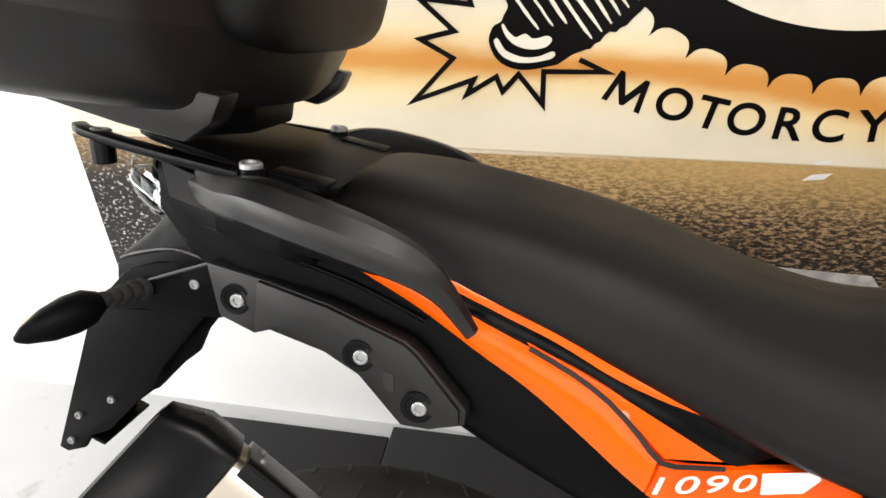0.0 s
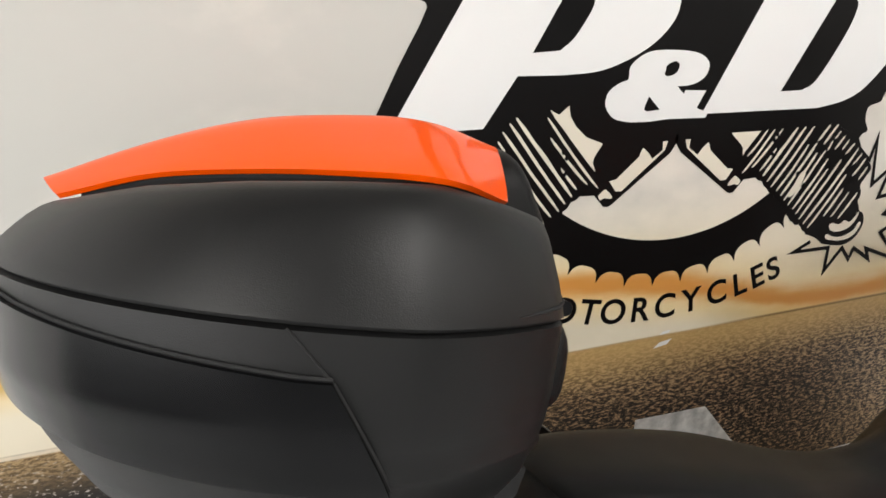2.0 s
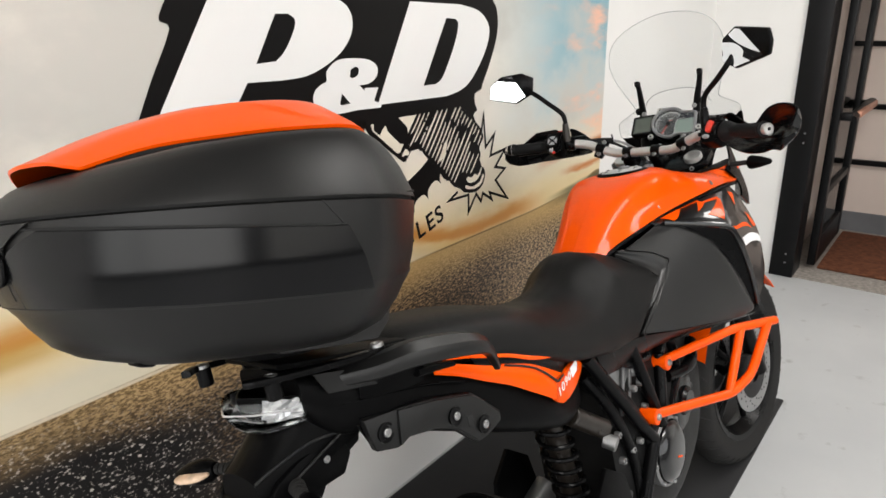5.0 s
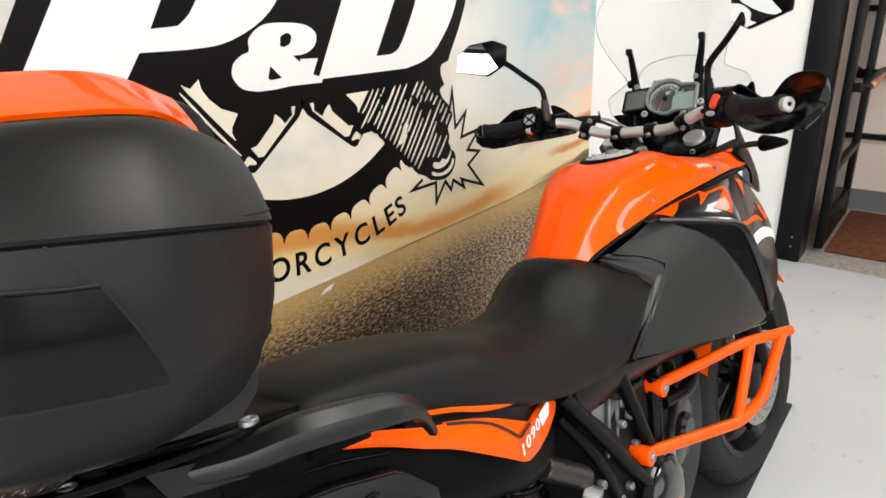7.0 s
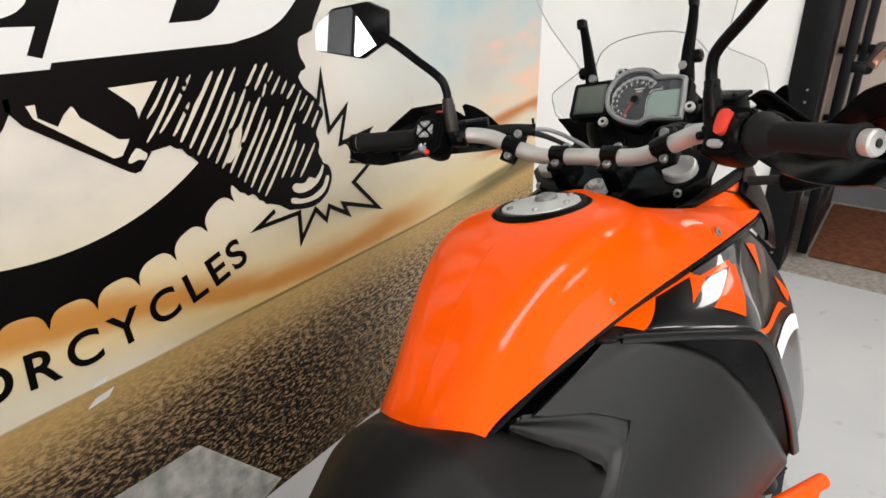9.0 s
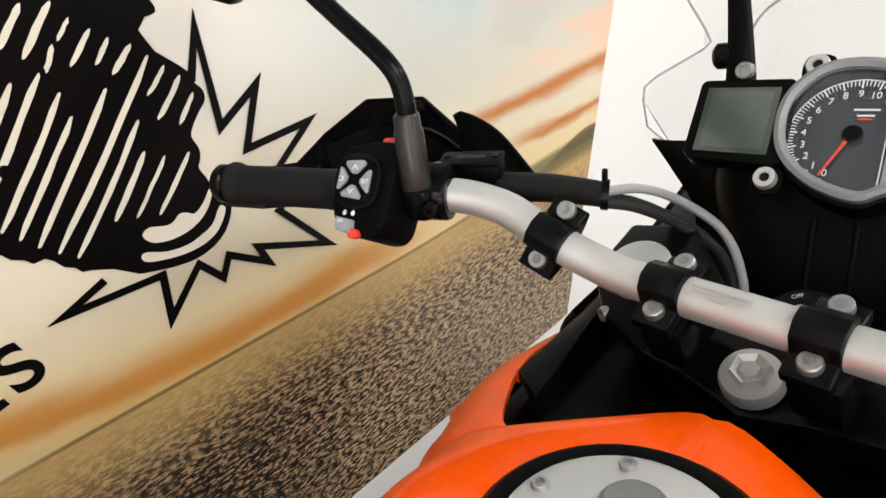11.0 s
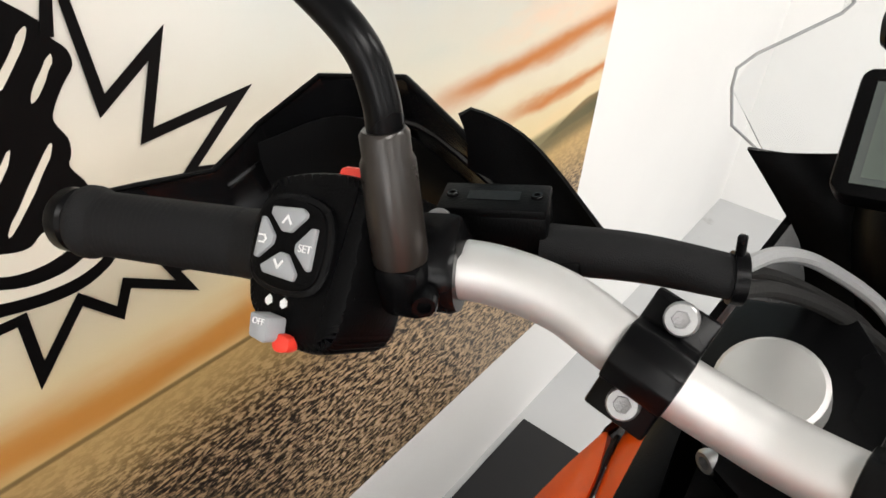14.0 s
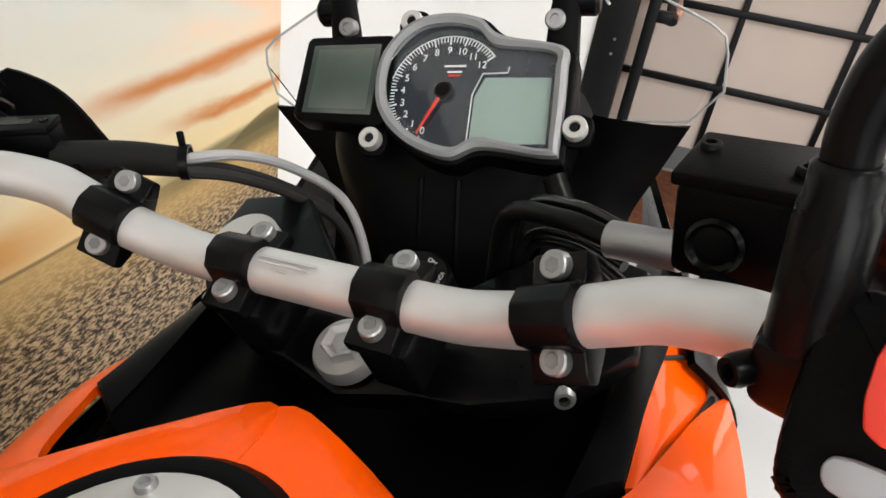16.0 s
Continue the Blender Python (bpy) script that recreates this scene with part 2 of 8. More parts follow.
M_GRIP = mat("ribbed grip rubber", (0.010, 0.010, 0.0105), 0.65, vary=0.12, grain=1500, bump=0.8, spec=0.15)
M_RUBBER = mat("tyre rubber", (0.018, 0.0175, 0.017), 0.75, vary=0.2, scale=12, grain=600, bump=0.5, spec=0.15)
M_SATIN = mat("satin black metal", (0.0024, 0.0024, 0.0027), 0.28, metal=0.0, vary=0.1, grain=500, bump=0.1, spec=0.12)
M_BAR = mat("silver anodised aluminium", (0.64, 0.63, 0.615), 0.48, metal=0.75, vary=0.06, scale=14, grain=1500, bump=0.08, rvary=0.06)
M_STEEL = mat("bright steel", (0.36, 0.36, 0.36), 0.42, metal=0.9, vary=0.1, grain=700, bump=0.1)
M_CAST = mat("cast grey alloy", (0.28, 0.28, 0.28), 0.45, metal=0.9, vary=0.2, scale=20, grain=900, bump=0.5)
M_MUFFLER = mat("brushed warm steel", (0.42, 0.38, 0.32), 0.34, metal=1.0, vary=0.12, scale=4, grain=200, bump=0.15)
M_ENGINE = mat("black engine casing", (0.009, 0.009, 0.009), 0.5, vary=0.2, scale=15, grain=500, bump=0.4, spec=0.15)
M_GOLD = mat("gold anodised fork", (0.55, 0.36, 0.16), 0.3, metal=1.0, vary=0.1)
M_WHITE = mat("white lettering", (0.8, 0.8, 0.8), 0.5, vary=0.03, bump=0)
M_RED = mat("red switch plastic", (0.75, 0.05, 0.03), 0.35, vary=0.05, bump=0.1)
M_GLOSSM = mat("semi-gloss black plastic", (0.0045, 0.0045, 0.005), 0.2, vary=0.1, grain=700, bump=0.05, rvary=0.05, spec=0.45)
M_GREYBTN = mat("grey button rubber", (0.3, 0.31, 0.32), 0.55, vary=0.06, grain=900, bump=0.2)
M_GREYRIM = mat("grey bezel", (0.2, 0.205, 0.21), 0.42, vary=0.06, grain=900, bump=0.15)
M_BRONZE = mat("smoked bronze collar", (0.022, 0.018, 0.015), 0.3, metal=0.2, vary=0.2, scale=40)
M_CABLE = mat("grey braided hose", (0.3, 0.3, 0.3), 0.4, vary=0.1, grain=1500, bump=0.4)
# near-black of joints and rubber; also paints the shade in gaps and recesses
M_GROOVE = mat("groove black and painted shade", (0.008, 0.008, 0.008), 0.85, vary=0.1, bump=0)
M_INK = mat("black print", (0.0035, 0.003, 0.003), 0.38, vary=0.1, bump=0, spec=0.12)
M_PRINTWHITE = mat("white print", (0.8, 0.8, 0.79), 0.42, vary=0.02, scale=2, bump=0)
M_WALL = mat("white wall paint", (0.8, 0.79, 0.77), 0.7, vary=0.03, scale=1.5, grain=120, bump=0.25)
# the ceiling is unseen; its grey is chosen to deepen reflections in black parts
M_CEIL = mat("unseen ceiling grey", (0.28, 0.28, 0.275), 0.8, vary=0.03, scale=2, grain=150, bump=0.2)
M_FRAMEB = mat("black steel frame", (0.004, 0.004, 0.0045), 0.4, vary=0.15, grain=300, bump=0.15, spec=0.18)
M_MATB = mat("black rubber mat", (0.02, 0.02, 0.021), 0.8, vary=0.12, scale=10, grain=900, bump=0.8, spec=0.3)
M_BEIGE = mat("beige render", (0.62, 0.52, 0.46), 0.8, vary=0.06, scale=2, grain=150, bump=0.3)
M_COIR = mat("brown coir mat", (0.14, 0.055, 0.03), 0.9, vary=0.3, scale=30, grain=500, bump=1.0, spec=0.1)
M_STONE = mat("concrete threshold", (0.3, 0.27, 0.24), 0.8, vary=0.3, scale=40, grain=300, bump=0.7)
M_SKIRT = mat("grey skirting", (0.12, 0.12, 0.125), 0.6, vary=0.1)
M_COPPER = mat("worn copper pull", (0.5, 0.25, 0.17), 0.4, metal=0.4, vary=0.25, scale=25)
M_AMBER = mat("clear amber lens", (0.7, 0.5, 0.35), 0.12, vary=0.2, scale=60, grain=80, bump=0.4)


def thin_glass(name, tint=(1, 1, 1), gloss=0.08):
    """A thin clear pane: mostly see-through, with a faint sharp reflection."""
    m = bpy.data.materials.new(name)
    m.use_nodes = True
    n, l = m.node_tree.nodes, m.node_tree.links
    n.clear()
    out, mix = n.new("ShaderNodeOutputMaterial"), n.new("ShaderNodeMixShader")
    tr, gl, fr = n.new("ShaderNodeBsdfTransparent"), n.new("ShaderNodeBsdfGlossy"), n.new("ShaderNodeFresnel")
    fr.inputs["IOR"].default_value = 1.3
    tr.inputs["Color"].default_value = (*tint, 1)
    gl.inputs["Roughness"].default_value = 0.02
    l.new(fr.outputs[0], mix.inputs[0])
    l.new(tr.outputs[0], mix.inputs[1])
    l.new(gl.outputs[0], mix.inputs[2])
    l.new(mix.outputs[0], out.inputs[0])
    return m


M_CHROME = mat("bright plated reflector", (0.85, 0.85, 0.86), 0.2, metal=0.55, vary=0.03, bump=0.0, rvary=0.02)
M_SCREEN = thin_glass("clear screen", (0.97, 0.975, 0.975))
M_PANE = thin_glass("window glass", (0.96, 0.97, 0.97))
M_SMOKE = mat("grey screen edge", (0.4, 0.41, 0.41), 0.2, vary=0.1, bump=0)
M_MIRROR, _n, _l, _b = node_mat("mirror glass")
_b.inputs["Base Color"].default_value = (0.86, 0.88, 0.9, 1)
_b.inputs["Metallic"].default_value, _b.inputs["Roughness"].default_value = 1, 0.015
M_LCD = mat("grey green display", (0.25, 0.33, 0.30), 0.12, vary=0.05, scale=3, bump=0, coat=0.6)
M_LCD_DARK = mat("dark display", (0.045, 0.058, 0.052), 0.12, vary=0.08, scale=3, bump=0, coat=0.6)
M_DIAL = mat("blue black dial", (0.012, 0.018, 0.028), 0.25, vary=0.1, bump=0, coat=0.5)


def mural_paint():
    """The printed landscape: clouded sky, a glowing horizon, stubble and an asphalt road."""
    m, n, l, b = node_mat("printed landscape")
    tc = n.new("ShaderNodeTexCoord")
    sep = n.new("ShaderNodeSeparateXYZ")
    l.new(tc.outputs["Object"], sep.inputs[0])
    X, Z = sep.outputs["X"], sep.outputs["Z"]

    def math_node(op, a, c):
        k = n.new("ShaderNodeMath")
        k.operation = op
        for i, v in enumerate((a, c)):
            if isinstance(v, (int, float)):
                k.inputs[i].default_value = v
            else:
                l.new(v, k.inputs[i])
        return k.outputs[0]

    def step(v, a, c, lo=0.0, hi=1.0):
        k = n.new("ShaderNodeMapRange")
        k.interpolation_type = "SMOOTHSTEP"
        for i, q in zip(("From Min", "From Max", "To Min", "To Max"), (a, c, lo, hi)):
            k.inputs[i].default_value = q
        l.new(v, k.inputs["Value"])
        return k.outputs["Result"]

    def noise_node(scale, detail, sx, sz, rough=0.55):
        mp = n.new("ShaderNodeMapping")
        mp.inputs["Scale"].default_value = (sx, 1, sz)
        l.new(tc.outputs["Object"], mp.inputs["Vector"])
        k = n.new("ShaderNodeTexNoise")
        k.inputs["Scale"].default_value, k.inputs["Detail"].default_value, k.inputs["Roughness"].default_value = scale, detail, rough
        l.new(mp.outputs[0], k.inputs["Vector"])
        return k.outputs["Fac"]

    def mix(f, a, c):
        k = n.new("ShaderNodeMix")
        k.data_type = "RGBA"
        for i, v in ((0, f), (6, a), (7, c)):
            if isinstance(v, tuple):
                k.inputs[i].default_value = (*v, 1)
            elif isinstance(v, (int, float)):
                k.inputs[i].default_value = v
            else:
                l.new(v, k.inputs[i])
        return k.outputs[2]

    mul = lambda a, c: math_node("MULTIPLY", a, c)
    clouds = noise_node(1.5, 6, 1.0, 1.5)
    wisps = noise_node(4.0, 7, 0.6, 1.8)
    sky_c = mix(step(clouds, 0.40, 0.62), (0.55, 0.54, 0.50), (0.80, 0.75, 0.67))
    blue = mul(step(X, 0.9, 1.8), step(math_node("ADD", clouds, mul(Z, 0.25)), 0.74, 0.98))
    sky_c = mix(blue, sky_c, (0.22, 0.42, 0.50))
    sky_c = mix(mul(step(X, 1.2, 2.0), step(wisps, 0.52, 0.70)), sky_c, (0.85, 0.50, 0.36))
    # pale ground haze towards the horizon, and the orange glow over it
    sky_c = mix(mul(step(Z, 1.30, 1.05), 0.6), sky_c, (0.80, 0.70, 0.48))
    drift = mul(math_node("SUBTRACT", wisps, 0.5), 0.10)
    centre = math_node("SUBTRACT", 1.055, mul(step(X, 0.0, 1.0), 0.150))
    off = math_node("ADD", math_node("SUBTRACT", Z, centre), drift)
    band = mul(mul(step(off, 0.065, 0.005), step(off, -0.05, -0.005)), step(X, 1.55, 1.2))
    haze = mul(step(off, 0.16, 0.0), step(off, -0.12, -0.03))
    sky_c = mix(mul(haze, 0.55), sky_c, (0.80, 0.56, 0.17))
    sky_c = mix(mul(band, 0.92), sky_c, (0.58, 0.235, 0.035))
    gold = mul(step(math_node("SUBTRACT", Z, centre), -0.02, -0.05), step(X, 0.45, 0.9))
    sky_c = mix(mul(gold, 0.8), sky_c, (0.60, 0.40, 0.13))
    left_gold = mul(mul(step(Z, 1.08, 1.03), step(Z, 0.985, 1.02)), step(X, -0.3, -0.8))
    sky_c = mix(mul(left_gold, 0.8), sky_c, (0.55, 0.33, 0.08))
    for zs, slope, thick, x0, x1 in ((1.060, 0.10, 0.042, 1.35, 1.62), (0.985, 0.02, 0.022, 1.58, 1.80)):
        line_z = math_node("ADD", zs, mul(math_node("SUBTRACT", X, 1.5), slope))
        d1 = math_node("ADD", math_node("SUBTRACT", Z, line_z), drift)
        sky_c = mix(mul(mul(step(d1, thick, 0.0), step(d1, -thick, 0.0)), step(X, x0, x1)), sky_c, (0.55, 0.20, 0.055))
    rise = math_node("ADD", mul(step(X, 1.70, 2.0), 0.075), 0.872)
    sky_c = mix(step(math_node("SUBTRACT", Z, math_node("ADD", rise, mul(drift, 0.15))), 0.004, -0.004), sky_c, mix(step(wisps, 0.40, 0.60), (0.085, 0.075, 0.030), (0.30, 0.19, 0.08)))
    # stubble and asphalt
    grain = noise_node(80, 6, 0.7, 1.9, 0.74)
    flecks = noise_node(85, 3, 1.0, 1.6, 0.6)
    patchy = noise_node(3.0, 4, 0.8, 1.6)
    straw = mix(step(grain, 0.44, 0.57), (0.045, 0.025, 0.013), (0.50, 0.34, 0.18))
    asphalt = mix(step(flecks, 0.56, 0.68), (0.012, 0.011, 0.011), (0.55, 0.50, 0.45))
    brown = mix(step(grain, 0.49, 0.60), (0.008, 0.006, 0.005), (0.38, 0.25, 0.14))
    low = mix(step(X, -0.35, 0.0), asphalt, brown)
    near_right = mix(step(grain, 0.45, 0.57), (0.014, 0.009, 0.007), (0.56, 0.39, 0.23))
    low = mix(step(X, 0.9, 1.4), low, near_right)
    depth = math_node("SUBTRACT", math_node("ADD", Z, mul(patchy, 0.14)), mul(step(X, -0.2, -0.7), 0.09))
    ground = mix(step(depth, 0.90, 0.72), straw, low)
    ground = mix(mul(mul(step(Z, 0.73, 0.87), 0.85), step(X, -0.5, 0.3, 0.25, 1.0)), ground, (0.55, 0.36, 0.14))
    hill = math_node("ADD", mul(step(X, 1.3, 2.05), 0.035), 0.872)
    over = math_node("SUBTRACT", Z, hill)
    col = mix(step(over, -0.004, 0.004), ground, sky_c)
    verge = mul(step(X, 1.45, 1.75), mul(step(over, 0.035, 0.015), step(over, -0.05, -0.01)))
    col = mix(mul(verge, 0.8), col, (0.09, 0.085, 0.035))
    line = mul(step(math_node("ABSOLUTE", math_node("SUBTRACT", Z, 0.868), 0), 0.006, 0.002), step(X, 0.2, -0.3))
    col = mix(mul(line, 0.8), col, (0.78, 0.68, 0.52))
    edge = mul(step(math_node("ABSOLUTE", math_node("ADD", over, mul(drift, 0.03)), 0), 0.0055, 0.0015), mul(step(X, 0.5, 0.8), step(X, 1.75, 1.5)))
    col = mix(mul(edge, 0.7), col, (0.16, 0.10, 0.03))
    l.new(col, b.inputs["Base Color"])
    b.inputs["Roughness"].default_value = 0.38
    b.inputs["Specular IOR Level"].default_value = 0.35
    return m


def floor_paint():
    m, n, l, b = node_mat("grey floor paint")
    tc = n.new("ShaderNodeTexCoord")
    big, fine, marks = (n.new("ShaderNodeTexNoise") for _ in range(3))
    for t, s, d in ((big, 1.2, 5), (fine, 70, 4), (marks, 9, 6)):
        t.inputs["Scale"].default_value, t.inputs["Detail"].default_value = s, d
        l.new(tc.outputs["Object"], t.inputs["Vector"])
    ramp = n.new("ShaderNodeValToRGB")
    e = ramp.color_ramp.elements
    e[0].position, e[0].color, e[1].position, e[1].color = 0.3, (0.43, 0.44, 0.445, 1), 0.7, (0.53, 0.535, 0.535, 1)
    l.new(big.outputs["Fac"], ramp.inputs["Fac"])
    r2 = n.new("ShaderNodeValToRGB")
    e = r2.color_ramp.elements
    e[0].position, e[0].color, e[1].position, e[1].color = 0.27, (0.62, 0.60, 0.58, 1), 0.36, (1, 1, 1, 1)
    l.new(marks.outputs["Fac"], r2.inputs["Fac"])
    mx = n.new("ShaderNodeMix")
    mx.data_type, mx.blend_type = "RGBA", "MULTIPLY"
    mx.inputs[0].default_value = 0.7
    l.new(ramp.outputs[0], mx.inputs[6])
    l.new(r2.outputs[0], mx.inputs[7])
    l.new(mx.outputs[2], b.inputs["Base Color"])
    rr = n.new("ShaderNodeMapRange")
    rr.inputs["To Min"].default_value, rr.inputs["To Max"].default_value = 0.28, 0.5
    l.new(marks.outputs["Fac"], rr.inputs["Value"])
    l.new(rr.outputs[0], b.inputs["Roughness"])
    bp = n.new("ShaderNodeBump")
    bp.inputs["Strength"].default_value, bp.inputs["Distance"].default_value = 0.2, 0.001
    l.new(fine.outputs["Fac"], bp.inputs["Height"])
    l.new(bp.outputs[0], b.inputs["Normal"])
    return m


M_MURAL, M_FLOOR = mural_paint(), floor_paint()

# ---- the showroom ----
WALL_Y, CORNER_X, WEST_X, SOUTH_Y, HIGH = 1.43, 3.63, -4.6, -4.4, 3.0


def structure(name, bm, material, label, smooth=False):
    return tagged(link_bm(name, bm, material, smooth), label, "room", kind="structure")


structure("floor", span(WEST_X - 0.2, CORNER_X, SOUTH_Y - 0.2, WALL_Y, -0.12, 0.0), M_FLOOR, "pale grey painted concrete showroom floor with scuffs")
structure("ceiling", span(WEST_X - 0.2, 6.2, SOUTH_Y - 0.2, WALL_Y + 0.2, HIGH, HIGH + 0.12), M_CEIL, "unseen ceiling, grey to darken reflections")
structure("wall_north", span(WEST_X - 0.2, CORNER_X + 0.2, WALL_Y, WALL_Y + 0.2, -0.12, HIGH), M_WALL, "white painted wall that carries the printed mural")
# unseen west wall, given a dark grey to keep reflections on the motorcycle dark
structure("wall_west_sill", span(WEST_X - 0.2, WEST_X, SOUTH_Y, WALL_Y, 0.0, 0.7), M_SKIRT, "unseen wall below the shop front, dark for reflections")
structure("wall_west_head", span(WEST_X - 0.2, WEST_X, SOUTH_Y, WALL_Y, 2.8, HIGH), M_SKIRT, "unseen wall above the shop front, dark for reflections")
structure("wall_west_pier", span(WEST_X - 0.2, WEST_X, SOUTH_Y, -3.6, 0.7, 2.8), M_SKIRT, "unseen wall beside the shop front, dark for reflections")
structure("wall_west_pier_north", span(WEST_X - 0.2, WEST_X, 1.2, WALL_Y, 0.7, 2.8), M_SKIRT, "unseen wall beside the shop front, dark for reflections")
front = tagged(thing("window_2", "tall shop front glazing with black mullions", "window"), kind="structure")
for k in range(5):
    y = -3.6 + 4.8 * k / 4
    part("mullion", span(WEST_X - 0.14, WEST_X - 0.06, y - 0.04, y + 0.04, 0.7, 2.8, bevel=0.004), M_FRAMEB, front)
for z in (0.73, 2.77):
    part("rail", span(WEST_X - 0.13, WEST_X - 0.07, -3.56, 1.16, z - 0.03, z + 0.03, bevel=0.004), M_FRAMEB, front)
for k in range(4):
    y = -3.6 + 4.8 * k / 4
    pn = part("pane", span(WEST_X - 0.104, WEST_X - 0.096, y + 0.042, y + 1.158, 0.762, 2.738), M_PANE, front)
    pn.visible_shadow = False
structure("wall_east", span(CORNER_X, CORNER_X + 0.2, 0.892, WALL_Y, 0.0, HIGH), M_WALL, "white painted wall beside the black entrance frame")
structure("wall_east_end", span(CORNER_X, CORNER_X + 0.2, SOUTH_Y - 0.2, -1.15, 0.0, HIGH), M_WALL, "plain white painted wall")
structure("wall_east_lintel", span(CORNER_X, CORNER_X + 0.2, -1.15, 0.75, 2.35, HIGH), M_WALL, "white wall above the entrance")
# unseen south wall with a high sill, dark so that upright panels reflect less
structure("wall_south_sill", span(WEST_X - 0.2, CORNER_X, SOUTH_Y - 0.2, SOUTH_Y, 0.0, 0.95), M_SKIRT, "unseen wall below the shop window, dark for reflections")
structure("wall_south_head", span(WEST_X - 0.2, CORNER_X, SOUTH_Y - 0.2, SOUTH_Y, 2.9, HIGH), M_SKIRT, "unseen wall above the shop window, dark for reflections")
structure("wall_south_pier", span(WEST_X - 0.2, -3.5, SOUTH_Y - 0.2, SOUTH_Y, 0.95, 2.9), M_SKIRT, "unseen wall beside the shop window, dark for reflections")
structure("wall_south_pier_east", span(2.3, CORNER_X, SOUTH_Y - 0.2, SOUTH_Y, 0.95, 2.9), M_SKIRT, "unseen wall beside the shop window, dark for reflections")
win = tagged(thing("window_1", "large shop window with black mullions", "window"), kind="structure")
for k in range(5):
    x = -3.5 + 5.8 * k / 4
    part("mullion", span(x - 0.04, x + 0.04, SOUTH_Y - 0.14, SOUTH_Y - 0.06, 0.95, 2.9, bevel=0.004), M_FRAMEB, win)
for z in (0.98, 2.87):
    part("rail", span(-3.46, 2.26, SOUTH_Y - 0.13, SOUTH_Y - 0.07, z - 0.03, z + 0.03, bevel=0.004), M_FRAMEB, win)
for k in range(4):
    x = -3.5 + 5.8 * k / 4
    p = part("pane", span(x + 0.042, x + 1.408, SOUTH_Y - 0.104, SOUTH_Y - 0.096, 1.012, 2.838), M_PANE, win)
    p.visible_shadow = False
structure("ground", span(-40, 40, -40, SOUTH_Y - 0.2, -0.14, -0.02, bm=span(-40, WEST_X - 0.2, SOUTH_Y - 0.2, 40, -0.14, -0.02)), M_STONE, "paved forecourt outside the shop window")

# frames round the added overhead fill lamps, out of view
for lx, ly in ((-2.2, -0.3), (0.4, -0.3), (2.6, -0.3), (-1.0, -2.6), (1.8, -2.6)):
    cl = thing("added_ceiling_light", "frame of an added, unseen ceiling fill light", "lamp", pose(lx, ly, 3.0), "ceiling lights")
    for sy in (-0.292, 0.292):
        part("frame", box(1.24, 0.025, 0.035, (0, sy, -0.0195), bevel=0.003), M_CEIL, cl)
    for sx in (-0.607, 0.607):
        part("frame", box(0.025, 0.556, 0.035, (sx, 0, -0.0195), bevel=0.003), M_CEIL, cl)

# ---- entrance ----
ent = tagged(thing("door_frame", "black steel entrance frame at the corner", "door frame"), kind="structure")
part("upright", span(3.61, 3.84, 0.745, 0.89, 0.0, HIGH, bevel=0.006), M_FRAMEB, ent)
for z in (0.10, 0.16, 0.9, 0.96):
    part("rivet", screw((3.609, 0.80, z), (-1, 0, 0), 0.006, 0.003), M_STEEL, ent)
leaf = tagged(thing("door_1", "open black glazed entrance door with a copper push bar", "door"), kind="structure")
part("stile", span(3.86, 3.94, 0.66, 0.71, 0.03, 2.3, bevel=0.005), M_FRAMEB, leaf)
part("stile", span(4.70, 4.80, 0.66, 0.71, 0.03, 2.3, bevel=0.005), M_FRAMEB, leaf)
part("bottom_rail", span(3.94, 4.70, 0.662, 0.708, 0.03, 0.22, bevel=0.004), M_FRAMEB, leaf)
part("top_rail", span(3.94, 4.70, 0.662, 0.708, 2.18, 2.3, bevel=0.004), M_FRAMEB, leaf)
part("mid_rail", span(3.94, 4.70, 0.662, 0.708, 0.52, 0.57, bevel=0.004), M_FRAMEB, leaf)
part("pane", span(3.942, 4.698, 0.682, 0.688, 0.572, 2.178), M_PANE, leaf)
part("pane", span(3.942, 4.698, 0.682, 0.688, 0.222, 0.518), M_PANE, leaf)
pb = part("push_bar", tube([(3.9, 0.60, 1.03), (4.3, 0.60, 1.05), (4.78, 0.60, 1.06)], 0.03, flat=0.7), M_FRAMEB, leaf)
part("pull", box(0.75, 0.03, 0.045, (4.4, 0.575, 1.045), bevel=0.008), M_COPPER, pb, "worn copper-coloured push plate")
for x in (3.92, 4.74):
    part("bracket", box(0.06, 0.07, 0.05, (x, 0.63, 1.04), bevel=0.006), M_FRAMEB, leaf)
structure("threshold", span(CORNER_X, 3.85, -1.15, 0.745, -0.1, 0.006), M_STONE, "worn concrete door threshold")
structure("entrance_floor", span(3.85, 6.2, -1.6, 1.0, -0.12, -0.006), M_STONE, "rough concrete floor of the entrance")
structure("wall_entrance_east", span(5.05, 5.25, -1.6, 1.0, -0.006, HIGH), M_BEIGE, "beige rendered wall of the entrance")
structure("wall_entrance_north", span(3.85, 5.05, 0.85, 1.0, -0.006, HIGH), M_BEIGE, "beige rendered wall of the entrance")
structure("skirting", span(5.03, 5.05, -1.6, 0.85, -0.006, 0.15, bevel=0.003), M_SKIRT, "dark grey skirting board")
coir = link_bm("door_mat", box(1.0, 1.5, 0.02, (4.42, -0.1, 0.005), bevel=0.006), M_COIR)
tagged(coir, "brown coir door mat with worn edges in the entrance", "mat")
grid = thing("window_grid", "black steel glazing grid on the entrance wall", "grille")
for z in (0.99, 0.555, 1.45, 1.9):
    part("bar", span(5.01, 5.048, -1.5, 0.84, z - 0.02, z + 0.02, bevel=0.003), M_FRAMEB, grid)
